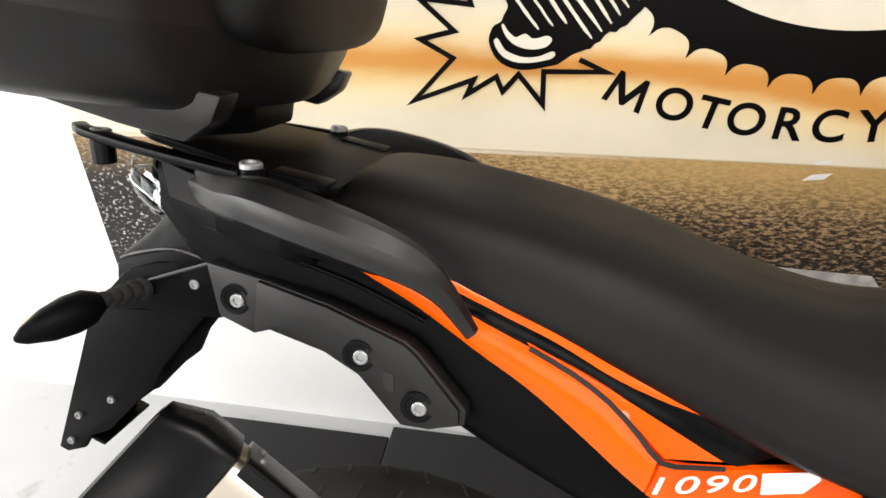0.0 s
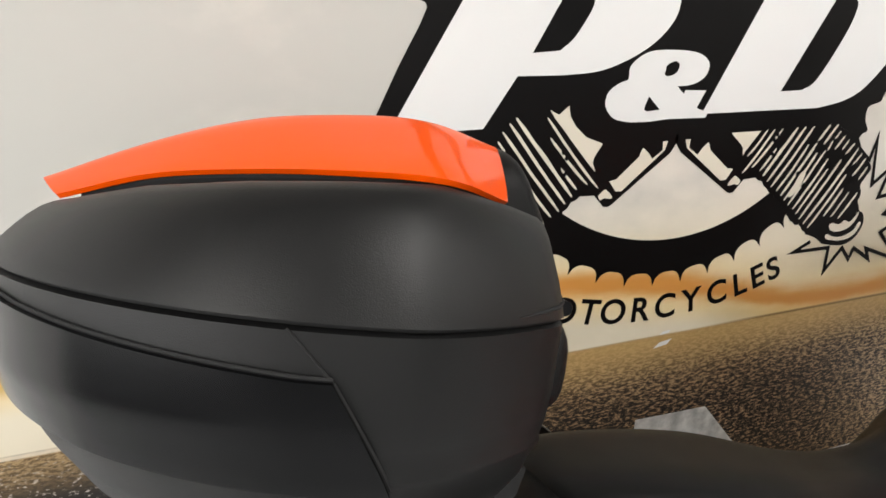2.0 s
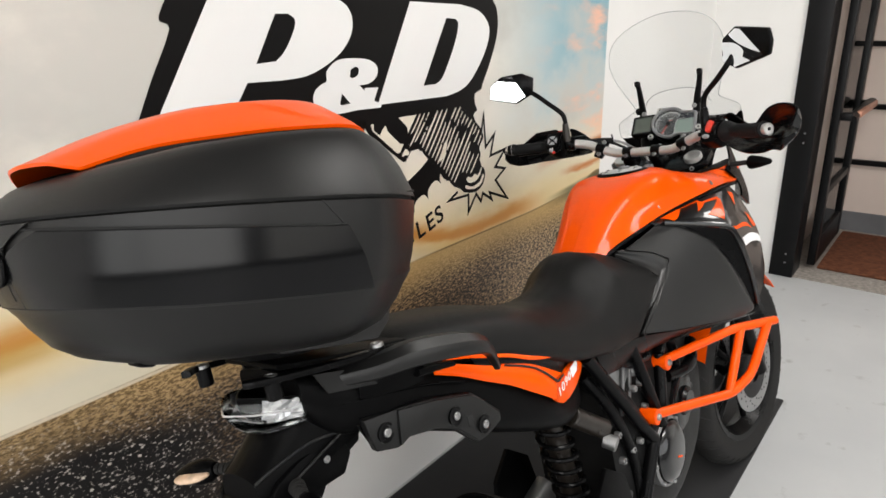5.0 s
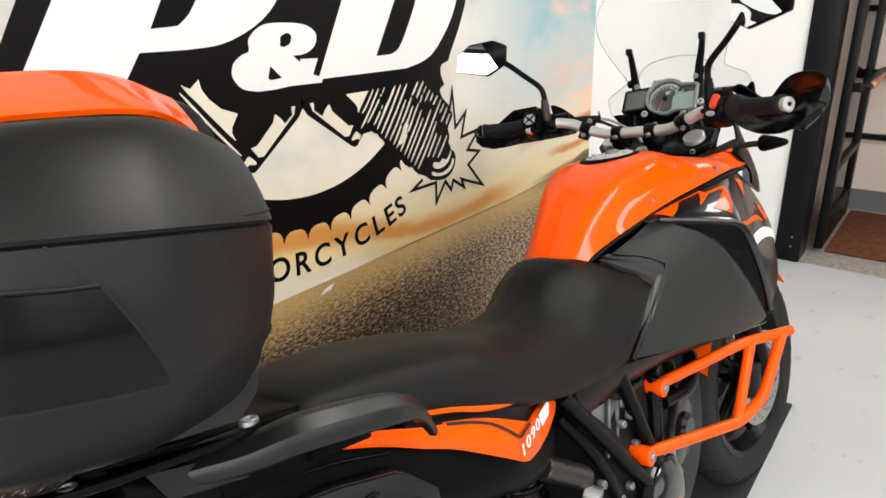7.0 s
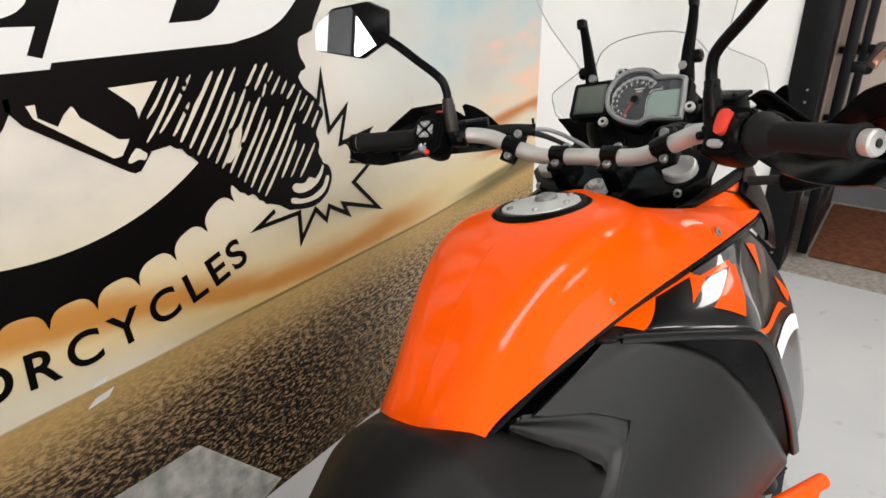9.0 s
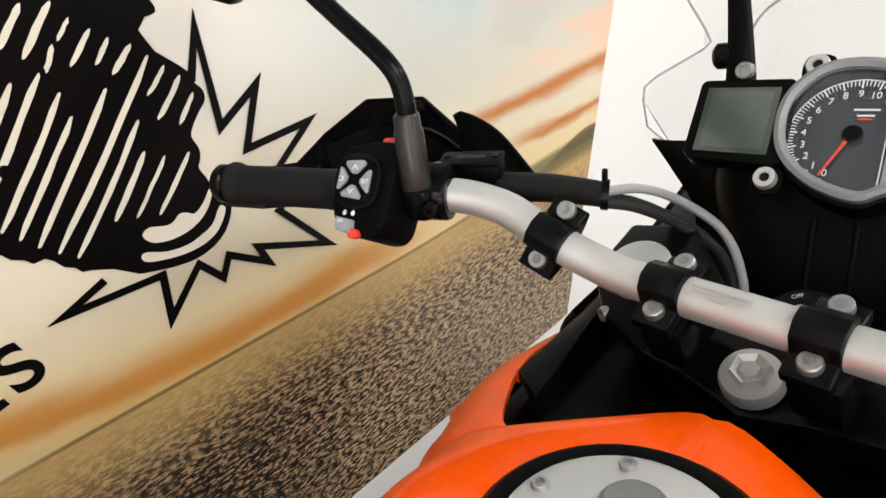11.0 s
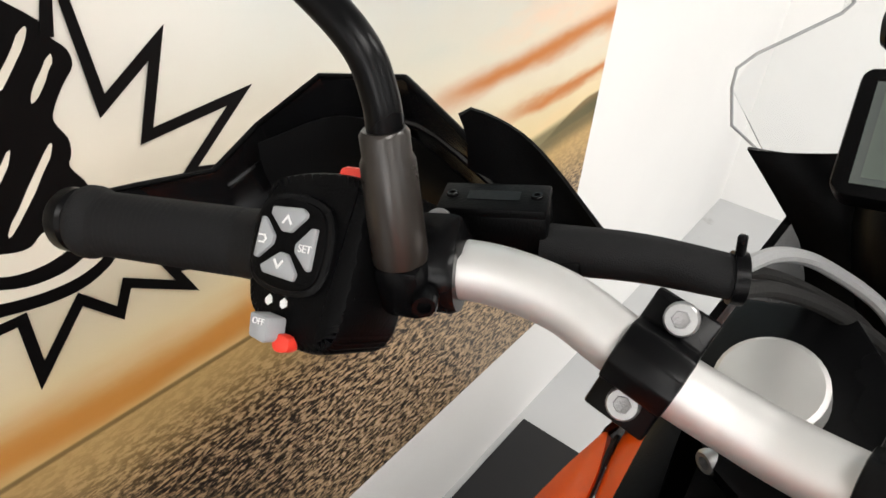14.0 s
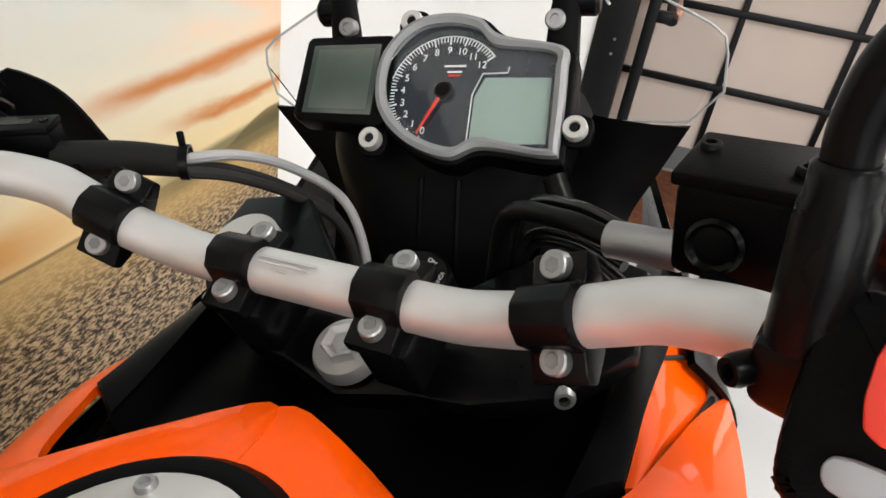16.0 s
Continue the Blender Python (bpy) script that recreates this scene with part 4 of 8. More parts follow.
# tank: one skin on each side, fanned from the middle line and the front edge down to the straight lower edge
TANK_FAN = [
    [(0.43, 0, 1.075), (0.43, 0.030, 1.073), (0.435, 0.048, 1.070), (0.445, 0.060, 1.066), (0.455, 0.070, 1.063)],
    [(0.49, 0, 1.127), (0.49, 0.040, 1.125), (0.49, 0.056, 1.117), (0.492, 0.068, 1.107), (0.493, 0.080, 1.094)],
    [(0.55, 0, 1.178), (0.55, 0.046, 1.176), (0.55, 0.070, 1.162), (0.552, 0.086, 1.138), (0.555, 0.100, 1.113)],
    [(0.63, 0, 1.226), (0.63, 0.058, 1.223), (0.627, 0.090, 1.209), (0.623, 0.106, 1.174), (0.62, 0.120, 1.127)],
    [(0.72, 0, 1.250), (0.72, 0.078, 1.248), (0.71, 0.114, 1.235), (0.70, 0.131, 1.194), (0.69, 0.143, 1.141)],
    [(0.81, 0, 1.255), (0.805, 0.088, 1.253), (0.79, 0.132, 1.240), (0.772, 0.152, 1.203), (0.755, 0.165, 1.151)],
    [(0.930, 0, 1.248), (0.885, 0.075, 1.246), (0.855, 0.128, 1.234), (0.835, 0.164, 1.202), (0.82, 0.186, 1.157)],
    [(0.895, 0.074, 1.241), (0.872, 0.110, 1.234), (0.864, 0.148, 1.223), (0.866, 0.178, 1.198), (0.870, 0.201, 1.161)],
    [(0.878, 0.116, 1.232), (0.878, 0.134, 1.228), (0.882, 0.158, 1.217), (0.888, 0.182, 1.198), (0.895, 0.208, 1.163)],
    [(0.945, 0.165, 1.208), (0.945, 0.178, 1.206), (0.943, 0.192, 1.199), (0.940, 0.206, 1.186), (0.935, 0.219, 1.166)],
    [(1.000, 0.187, 1.195), (1.000, 0.197, 1.192), (1.000, 0.208, 1.186), (0.998, 0.219, 1.177), (0.995, 0.229, 1.166)],
    [(1.060, 0.2045, 1.175), (1.060, 0.2095, 1.173), (1.060, 0.216, 1.170), (1.059, 0.223, 1.165), (1.057, 0.230, 1.159)],
    [(1.112, 0.2240, 1.1545), (1.112, 0.2245, 1.1542), (1.112, 0.2250, 1.1538), (1.112, 0.2255, 1.1534), (1.112, 0.2260, 1.1530)],
]


def tank_skin(side):
    rows = [spline(r, 6) for r in TANK_FAN]
    grid = list(zip(*[spline(c, 7) for c in zip(*rows)]))
    return sheet([[(p[0], side * p[1], p[2]) for p in row] for row in grid], 0.006, flip=side > 0)


bm = tank_skin(-1)
tmp = bpy.data.meshes.new("tmp")
other = tank_skin(1)
other.to_mesh(tmp)
other.free()
bm.from_mesh(tmp)
bpy.data.meshes.remove(tmp)
bmesh.ops.remove_doubles(bm, verts=[v for v in bm.verts if abs(v.co.y) < 1e-4], dist=2e-4)
tank = bpart("fuel_tank", bm, M_ORANGE, label="glossy orange fuel tank", angle=40)
bpart("tank_core", loft([
    (0.47, [(0, 1.06), (0.02, 1.06), (0.04, 1.05), (0.05, 1.03), (0.04, 1.0), (0, 1.0)]),
    (0.60, [(0, 1.165), (0.03, 1.16), (0.06, 1.13), (0.085, 1.08), (0.08, 1.03), (0, 1.0)]),
    (0.80, [(0, 1.215), (0.06, 1.21), (0.11, 1.17), (0.145, 1.11), (0.12, 1.05), (0, 1.0)]),
    (0.885, [(0, 1.205), (0.05, 1.20), (0.09, 1.16), (0.12, 1.10), (0.10, 1.06), (0, 1.0)])], 5, 5), M_MATTE, tank, "black inner tank shell")
cap_m = pose(0.812, 0.0, 1.2555, 0, 1, 0)
cap = bpart("fuel_cap", lathe([(0, 0.012), (0.052, 0.012), (0.058, 0.010), (0.060, 0.004), (0.060, -0.01), (0, -0.01)], cap_m, 40), M_BAR, tank, "brushed silver round fuel cap")
bpart("cap_ring", lathe([(0.060, -0.006), (0.060, 0.008), (0.063, 0.0095), (0.069, 0.009), (0.075, 0.004), (0.076, -0.01)], cap_m, 40), M_MATTE, tank, "black ring round the cap")
for k in range(6):
    a = math.radians(60 * k + 20)
    bpart("cap_bolt", screw(cap_m @ Vector((0.048 * math.cos(a), 0.048 * math.sin(a), 0.012)), (0, 0, 1), 0.005, 0.003), M_STEEL, tank)
bpart("cap_lock", lathe([(0, 0.019), (0.014, 0.019), (0.017, 0.016), (0.018, 0.008)], cap_m @ pose(0.018, 0, 0), 20), M_CAST, tank)

for side in (-1, 1):
    sg = (lambda pts: pts) if side > 0 else both
    # black trim along the lower edge of the skin, its front panel and screws
    lower = [(0.488, 0.079, 1.090), (0.549, 0.098, 1.108), (0.609, 0.116, 1.120), (0.668, 0.135, 1.133), (0.734, 0.156, 1.144), (0.803, 0.178, 1.151), (0.874, 0.200, 1.157), (0.96, 0.221, 1.161), (1.04, 0.229, 1.157), (1.108, 0.226, 1.150)]
    bpart("edge_trim", tube(sg([(u + 0.004, v - 0.002, w - 0.003) for u, v, w in lower]), 0.006, 8, 5), M_GLOSSB, tank, "black trim under the orange skin")
    fin_a = [(0.965, 0.1710, 1.2075), (1.037, 0.177, 1.203), (1.095, 0.182, 1.198), (1.152, 0.188, 1.198), (1.217, 0.194, 1.197)]
    fin_b = [(0.966, 0.1755, 1.2040), (1.040, 0.1975, 1.1825), (1.100, 0.214, 1.162), (1.160, 0.217, 1.161), (1.225, 0.206, 1.182)]
    trim_a = [(0.945, 0.146, 1.203), (1.000, 0.155, 1.202), (1.082, 0.164, 1.204), (1.197, 0.177, 1.206)]
    bpart("front_trim", sheet(ruled(sg(trim_a), sg([(u - 0.002, v - 0.001, w - 0.001) for u, v, w in fin_a]), 24, 5, 0.002, (0, 0, 1)), 0.008, flip=side > 0), M_MATTE, label="black trim beside the nose panel")
    bpart("inner_cheek", sheet(ruled(sg(trim_a), sg([(0.945, 0.110, 1.10), (1.0, 0.125, 1.09), (1.08, 0.140, 1.09), (1.19, 0.160, 1.10)]), 24, 5, 0.0, (0, side, 0)), 0.005, flip=side > 0), M_MATTE, label="black inner cheek of the front cowl")
    tip = bpart("nose_panel", sheet(ruled(sg(fin_a), sg(fin_b), 30, 8, 0.003, (0, side, 0.6)), 0.006, flip=side < 0), M_ORANGE, label="orange nose panel ahead of the tank")
    bpart("panel_seam", tube(sg([(0.962, 0.1775, 1.2065), (1.0, 0.1882, 1.1972), (1.04, 0.2005, 1.1835), (1.085, 0.2125, 1.1685), (1.112, 0.219, 1.158)]), 0.0022, 6, 4), M_GROOVE, tip)
    bpart("panel_seam", tube(sg([(1.095, 0.1825, 1.1985), (1.118, 0.202, 1.186), (1.142, 0.2165, 1.164)]), 0.0018, 6, 4), M_GROOVE, tip)
    for u, v, w in ((0.704, 0.1430, 1.166), (0.928, 0.2125, 1.182)):
        bpart("screw_seat", lathe([(0, 0.001), (0.0085, 0.001), (0.0105, -0.001), (0.0105, -0.004), (0, -0.004)], aim((u, side * v, w), (u, side * (v + 0.1), w + 0.045)), 20), M_ORANGE, tank)
        bpart("tank_screw", screw((u, side * (v + 0.001), w), (0, side, 0.45), 0.0068, 0.003), M_CAST, tank)
    # matte shroud: one curved panel between the blade, the tank edge and the fairing
    sw = np.array([0.778, 0.80, 0.83, 0.86, 0.892, 0.94, 0.99, 1.031, 1.062, 1.088, 1.104, 1.117])
    sl = np.interp(sw, [0.778, 0.797, 0.822, 0.852, 0.892, 0.94, 0.99, 1.031, 1.062, 1.088, 1.104, 1.117], [0.955, 0.86, 0.74, 0.60, 0.447, 0.523, 0.594, 0.646, 0.604, 0.535, 0.604, 0.668])
    sr = np.interp(sw, [0.778, 0.885, 0.995, 1.030, 1.055, 1.080, 1.104, 1.112, 1.117], [0.967, 0.905, 0.842, 0.820, 0.796, 0.766, 0.724, 0.702, 0.682])
    ww, ll, rr = np.linspace(0.778, 1.117, 49), None, None
    ll, rr = np.interp(ww, sw, sl), np.interp(ww, sw, sr)
    known = [(0.445, 0.893, 0.165), (0.644, 1.03, 0.172), (0.53, 1.09, 0.099), (0.60, 1.104, 0.120), (0.66, 1.117, 0.139), (0.70, 1.112, 0.165), (0.75, 1.082, 0.200), (0.79, 1.05, 0.224), (0.83, 0.995, 0.242), (0.90, 0.885, 0.266), (0.967, 0.78, 0.282), (0.62, 0.852, 0.205), (0.74, 0.822, 0.232), (0.86, 0.797, 0.260), (0.62, 0.95, 0.196), (0.72, 0.95, 0.226)]
    quad = lambda u, w: np.stack([np.ones_like(u), u, w, u * u, u * w, w * w], -1)
    K = np.array(known)
    coef = np.linalg.lstsq(quad(K[:, 0], K[:, 1]), K[:, 2], rcond=None)[0]
    out_v = lambda u, w: float(quad(np.array(u), np.array(w)) @ coef)
    g = []
    for w, a, b in zip(ww, ll, rr):
        row = []
        for q in np.linspace(0, 1, 29):
            u = a + (b - a) * q
            roll_in = 0.010 * max(0.0, (q - 0.93) / 0.07) ** 2 + 0.008 * max(0.0, (w - 1.100) / 0.017) ** 2 + 0.014 * max(0.0, (0.800 - w) / 0.022) ** 2
            row.append((u, side * (out_v(u, w) - roll_in), w))
        g.append(row)
    shroud = bpart("side_shroud", sheet(g, 0.008, flip=side > 0), M_SHROUD, label="charcoal matte side shroud", angle=45)
    if side < 0:
        # raised blade beside the seat, with the scoop behind it
        b_out = [(0.532, 0.098, 1.092), (0.585, 0.132, 1.074), (0.625, 0.160, 1.054), (0.645, 0.176, 1.032), (0.625, 0.181, 1.008), (0.57, 0.180, 0.968), (0.50, 0.176, 0.926), (0.446, 0.170, 0.890)]
        b_mid = [(0.522, 0.097, 1.088), (0.578, 0.134, 1.062), (0.608, 0.158, 1.040), (0.616, 0.172, 1.018), (0.598, 0.178, 0.998), (0.553, 0.177, 0.962), (0.494, 0.173, 0.924), (0.445, 0.168, 0.890)]
        b_in = [(0.512, 0.094, 1.082), (0.552, 0.134, 1.040), (0.576, 0.160, 1.014), (0.580, 0.167, 1.004), (0.570, 0.168, 0.992), (0.535, 0.168, 0.960), (0.486, 0.168, 0.922), (0.443, 0.166, 0.890)]
        blade = bpart("shroud_blade", sheet(ruled(both(b_out), both(b_mid), 44, 4, 0.002, (0, -1, 0)), 0.010, flip=True), M_SHROUD, shroud, "raised charcoal blade along the seat", angle=25)
        bpart("blade_scoop", sheet(ruled(both(b_mid), both(b_in), 44, 5, -0.006, (0, -1, 0)), 0.006, flip=True), M_SHROUD, shroud, angle=25)
        # underside skirt of the shroud, running back under the seat
        k_a = [(0.967, 0.276, 0.776), (0.86, 0.252, 0.795), (0.74, 0.224, 0.820), (0.60, 0.186, 0.850), (0.447, 0.160, 0.888), (0.36, 0.150, 0.900), (0.24, 0.140, 0.918)]
        k_b = [(0.955, 0.250, 0.766), (0.86, 0.215, 0.775), (0.74, 0.180, 0.795), (0.60, 0.150, 0.815), (0.447, 0.138, 0.835), (0.36, 0.132, 0.838), (0.27, 0.128, 0.850)]
        bpart("shroud_skirt", sheet(ruled(both(k_a), both(k_b), 40, 5, 0.004, (0, -1, 0)), 0.006, flip=True), M_SATIN, shroud, "black skirt under the shroud")
    # gloss fairing with its orange graphics
    fa = [(0.66, 0.134, 1.130), (0.734, 0.152, 1.140), (0.803, 0.172, 1.146), (0.874, 0.194, 1.150), (0.96, 0.215, 1.153), (1.045, 0.224, 1.148), (1.11, 0.236, 1.09), (1.15, 0.262, 0.985), (1.14, 0.272, 0.90)]
    fb = [(0.69, 0.155, 1.122), (0.76, 0.210, 1.098), (0.82, 0.262, 1.075), (0.846, 0.280, 1.058), (0.865, 0.288, 1.02), (0.90, 0.292, 0.95), (0.94, 0.290, 0.87), (0.968, 0.286, 0.80)]
    g = ruled(sg(fa), sg(fb), 36, 12, 0.012, (0, side, 0))
    fair = bpart("side_fairing", sheet(g, 0.006, flip=side < 0), M_LACQUER, label="gloss black fairing with orange graphics")
    o = (0, side * 0.0016, 0.0008)
    for c in (((0.05, 0.02), (0.18, 0.03), (0.18, 0.06), (0.07, 0.65)), ((0.18, 0.03), (0.30, 0.01), (0.30, 0.08), (0.18, 0.08)), ((0.29, 0.05), (0.31, 0.12), (0.32, 0.18), (0.24, 0.43)),
              ((0.31, 0.13), (0.42, 0.13), (0.42, 0.20), (0.32, 0.18)), ((0.41, 0.18), (0.43, 0.20), (0.38, 0.78), (0.29, 0.58)), ((0.53, 0.10), (0.58, 0.12), (0.55, 0.35), (0.545, 0.30)),
              ((0.39, 0.97), (0.42, 0.97), (0.77, 0.30), (0.67, 0.43)), ((0.69, 0.22), (0.84, 0.04), (0.80, 0.20), (0.76, 0.24))):
        bpart("graphic", decal(g, c, o), M_ORANGE, fair)
    bpart("graphic", decal(g, ((0.585, 0.82), (0.64, 0.84), (0.92, 0.12), (0.89, 0.08)), o), M_WHITE, fair, "white stripe")
    rim = [tuple(on_grid(g, s, 0.97)) for s in np.linspace(0.0, 1.0, 16)]
    bpart("fairing_rib", tube(rim, 0.0085, 12, 4, sq=0.6), M_LACQUER, fair, "raised gloss rib round the shroud")
    web_b = [(0.70, 0.160, 1.108), (0.75, 0.195, 1.078), (0.79, 0.219, 1.045), (0.83, 0.236, 0.990), (0.87, 0.250, 0.935), (0.90, 0.258, 0.885), (0.935, 0.268, 0.83), (0.962, 0.276, 0.79)]
    bpart("fairing_web", sheet(ruled(sg([(u, v - 0.004, w - 0.003) for u, v, w in fb]), sg(web_b), 30, 4, -0.004, (0, side, 0)), 0.004, flip=side < 0), M_GLOSSB, fair, "recessed black web behind the shroud")
    low_a = [(0.955, 0.275, 0.90), (0.99, 0.272, 0.85), (1.03, 0.262, 0.78)]
    low_b = [(1.14, 0.262, 0.91), (1.13, 0.25, 0.84), (1.08, 0.24, 0.74)]
    bpart("radiator_guard", sheet(ruled(sg(low_a), sg(low_b), 12, 6, 0.006, (0, side, 0)), 0.008, flip=side < 0), M_MATTE, fair)

# radiator behind the fairing
rad = bpart("radiator", box(0.05, 0.42, 0.40, (1.075, 0, 0.90), (0, -16, 0), bevel=0.008), M_MATTE, label="black radiator")
for k in range(14):
    bpart("radiator_fin", box(0.004, 0.36, 0.010, (1.046 + 0.0075 * k, 0, 0.745 + 0.024 * k), (0, -16, 0)), M_ENGINE, rad)
# dark inner bodies that fill the frame
bpart("airbox_cover", loft([
    (0.86, [(0, 1.20), (0.08, 1.20), (0.15, 1.19), (0.17, 1.12), (0.12, 1.0), (0, 0.98)]),
    (1.0, [(0, 1.165), (0.08, 1.165), (0.17, 1.18), (0.19, 1.12), (0.12, 1.0), (0, 0.97)]),
    (1.12, [(0, 1.15), (0.08, 1.15), (0.18, 1.17), (0.20, 1.10), (0.14, 1.0), (0, 0.97)]),
    (1.22, [(0, 1.16), (0.08, 1.16), (0.15, 1.16), (0.17, 1.10), (0.12, 1.02), (0, 0.98)])], 5, 5), M_MATTE)
bpart("engine_block", loft([
    (0.30, [(0, 0.80), (0.06, 0.79), (0.10, 0.74), (0.11, 0.55), (0.09, 0.38), (0, 0.36)]),
    (0.45, [(0, 0.88), (0.08, 0.87), (0.12, 0.78), (0.135, 0.55), (0.11, 0.34), (0, 0.32)]),
    (0.65, [(0, 0.90), (0.08, 0.89), (0.12, 0.76), (0.14, 0.55), (0.11, 0.33), (0, 0.31)]),
    (0.85, [(0, 0.86), (0.07, 0.85), (0.11, 0.72), (0.12, 0.55), (0.09, 0.38), (0, 0.36)]),
    (0.95, [(0, 0.78), (0.05, 0.77), (0.08, 0.68), (0.09, 0.55), (0.06, 0.45), (0, 0.44)])], 5, 5), M_ENGINE, label="dark v-twin engine")
bpart("clutch_cover", lathe([(0, 0.03), (0.045, 0.03), (0.068, 0.024), (0.082, 0.012), (0.086, -0.03), (0, -0.03)], aim((0.518, -0.150, 0.531), (0.518, -0.3, 0.531)), 32), M_LACQUER, label="round glossy black clutch cover")
bpart("clutch_mark", box(0.030, 0.0008, 0.005, (0.525, -0.1805, 0.515), (0, 25, 0)), M_ORANGE_TUBE, label="small orange print")
bpart("clutch_rim", lathe([(0.086, -0.02), (0.094, -0.02), (0.094, 0.004), (0.086, 0.008)], aim((0.518, -0.150, 0.531), (0.518, -0.3, 0.531)), 32), M_CAST)
for k in range(8):
    a = math.radians(45 * k)
    bpart("cover_bolt", screw((0.518 + 0.09 * math.cos(a), -0.156, 0.531 + 0.09 * math.sin(a)), (0, -1, 0), 0.006, 0.005), M_STEEL)
# cast rear cylinder with its head, ribs and covers
cyl_b = bpart("cylinder", loft([
    (0.355, [(0, 0.835), (0.07, 0.833), (0.098, 0.825), (0.106, 0.77), (0.104, 0.70), (0, 0.69)]),
    (0.40, [(0, 0.850), (0.08, 0.848), (0.108, 0.838), (0.116, 0.76), (0.114, 0.64), (0, 0.63)]),
    (0.47, [(0, 0.845), (0.08, 0.842), (0.108, 0.825), (0.118, 0.74), (0.116, 0.62), (0, 0.61)]),
    (0.54, [(0, 0.80), (0.07, 0.796), (0.098, 0.78), (0.106, 0.70), (0.104, 0.62), (0, 0.61)])], 4, 4), M_CAST, label="cast silver cylinder")
for k in range(5):
    bpart("cylinder_rib", box(0.011, 0.010, 0.13 - 0.012 * k, (0.382 + 0.034 * k, -0.119, 0.765 - 0.018 * k), (0, 22, 0), bevel=0.003), M_CAST, cyl_b)
bpart("head_seam", tube([(0.36, -0.110, 0.775), (0.42, -0.121, 0.752), (0.48, -0.121, 0.725), (0.535, -0.110, 0.70)], 0.0035, 6, 3), M_GROOVE, cyl_b)
bpart("head_boss", lathe([(0, 0.012), (0.012, 0.012), (0.017, 0.006), (0.018, -0.02), (0, -0.02)], aim((0.452, -0.118, 0.790), (0.452, -0.3, 0.790)), 20), M_CAST, cyl_b)
bpart("side_cover", prism([(0.585, 0.560), (0.600, 0.640), (0.665, 0.690), (0.730, 0.660), (0.735, 0.575), (0.680, 0.535), (0.620, 0.530)], 0.030, frame3((0, -0.122, 0), (1, 0, 0), (0, 0, 1)), 0.007), M_GLOSSM, label="gloss black cylinder cover")
bpart("cam_cover", lathe([(0, 0.022), (0.030, 0.022), (0.041, 0.014), (0.044, -0.02), (0, -0.02)], aim((0.665, -0.148, 0.610), (0.665, -0.3, 0.610)), 28), M_GLOSSM)
rng = random.Random(3)
for k in range(9):
    u, w = 0.30 + 0.05 * (k % 5) + rng.uniform(-0.01, 0.01), 0.62 + 0.07 * (k // 3)
    bpart("engine_bolt", screw((u, -0.135, w), (0, -1, 0), 0.009, 0.010), M_STEEL)
for k, (p, r) in enumerate((
        ([(0.24, -0.10, 0.86), (0.30, -0.13, 0.74), (0.36, -0.13, 0.60), (0.38, -0.12, 0.45)], 0.013),
        ([(0.28, -0.11, 0.86), (0.36, -0.14, 0.75), (0.43, -0.14, 0.62), (0.46, -0.13, 0.48)], 0.011),
        ([(0.34, -0.12, 0.88), (0.42, -0.13, 0.82), (0.52, -0.13, 0.80)], 0.012),
        ([(0.60, -0.12, 0.86), (0.66, -0.14, 0.78), (0.70, -0.13, 0.66), (0.78, -0.12, 0.60)], 0.014),
        ([(0.62, -0.13, 0.70), (0.74, -0.15, 0.69), (0.84, -0.12, 0.72)], 0.018))):
    bpart("engine_hose", tube(p, r), M_SATIN)
# trellis frame
for side in (-1, 1):
    for p in (((0.22, 0.13, 0.92), (0.45, 0.15, 0.60)), ((0.40, 0.14, 0.93), (0.50, 0.152, 0.62)), ((0.585, 0.135, 0.78), (0.50, 0.15, 0.58)), ((0.22, 0.12, 0.92), (0.62, 0.15, 0.96)), ((0.62, 0.15, 0.96), (0.95, 0.09, 1.10)), ((0.585, 0.135, 0.78), (0.90, 0.09, 1.05)), ((0.45, 0.15, 0.60), (0.33, 0.14, 0.42))):
        bpart("frame_tube", tube([(u, side * v, w) for u, v, w in p], 0.016, smooth=False), M_SATIN)
# shock absorber with a spring
shock = bpart("shock", cyl((0.13, -0.06, 0.83), (0.22, -0.03, 0.50), 0.026), M_BRONZE, label="dark bronze shock absorber body")
bpart("shock_reservoir", cyl((0.16, -0.10, 0.80), (0.26, -0.12, 0.72), 0.024), M_BRONZE, shock)
bpart("shock_knob", cyl((0.245, -0.125, 0.70), (0.25, -0.155, 0.69), 0.018), M_STEEL, shock)
helix = [(0.13 + 0.09 * t + 0.04 * math.cos(14 * math.pi * t), -0.06 + 0.03 * t + 0.04 * math.sin(14 * math.pi * t), 0.80 - 0.28 * t) for t in np.linspace(0, 1, 57)]
bpart("shock_spring", tube(helix, 0.006, 8, 2), M_SATIN, shock)

# crash bars
def bend(pts, r, n=5):
    """A path of straight runs with its corners rounded."""
    out = [pts[0]]
    for a, b, c in zip(pts, pts[1:], pts[2:]):
        a, b, c = Vector(a), Vector(b), Vector(c)
        p, q = b + (a - b).normalized() * r, b + (c - b).normalized() * r
        out += [tuple((1 - t) ** 2 * p + 2 * t * (1 - t) * b + t * t * q) for t in np.linspace(0, 1, n)]
    return out + [pts[-1]]


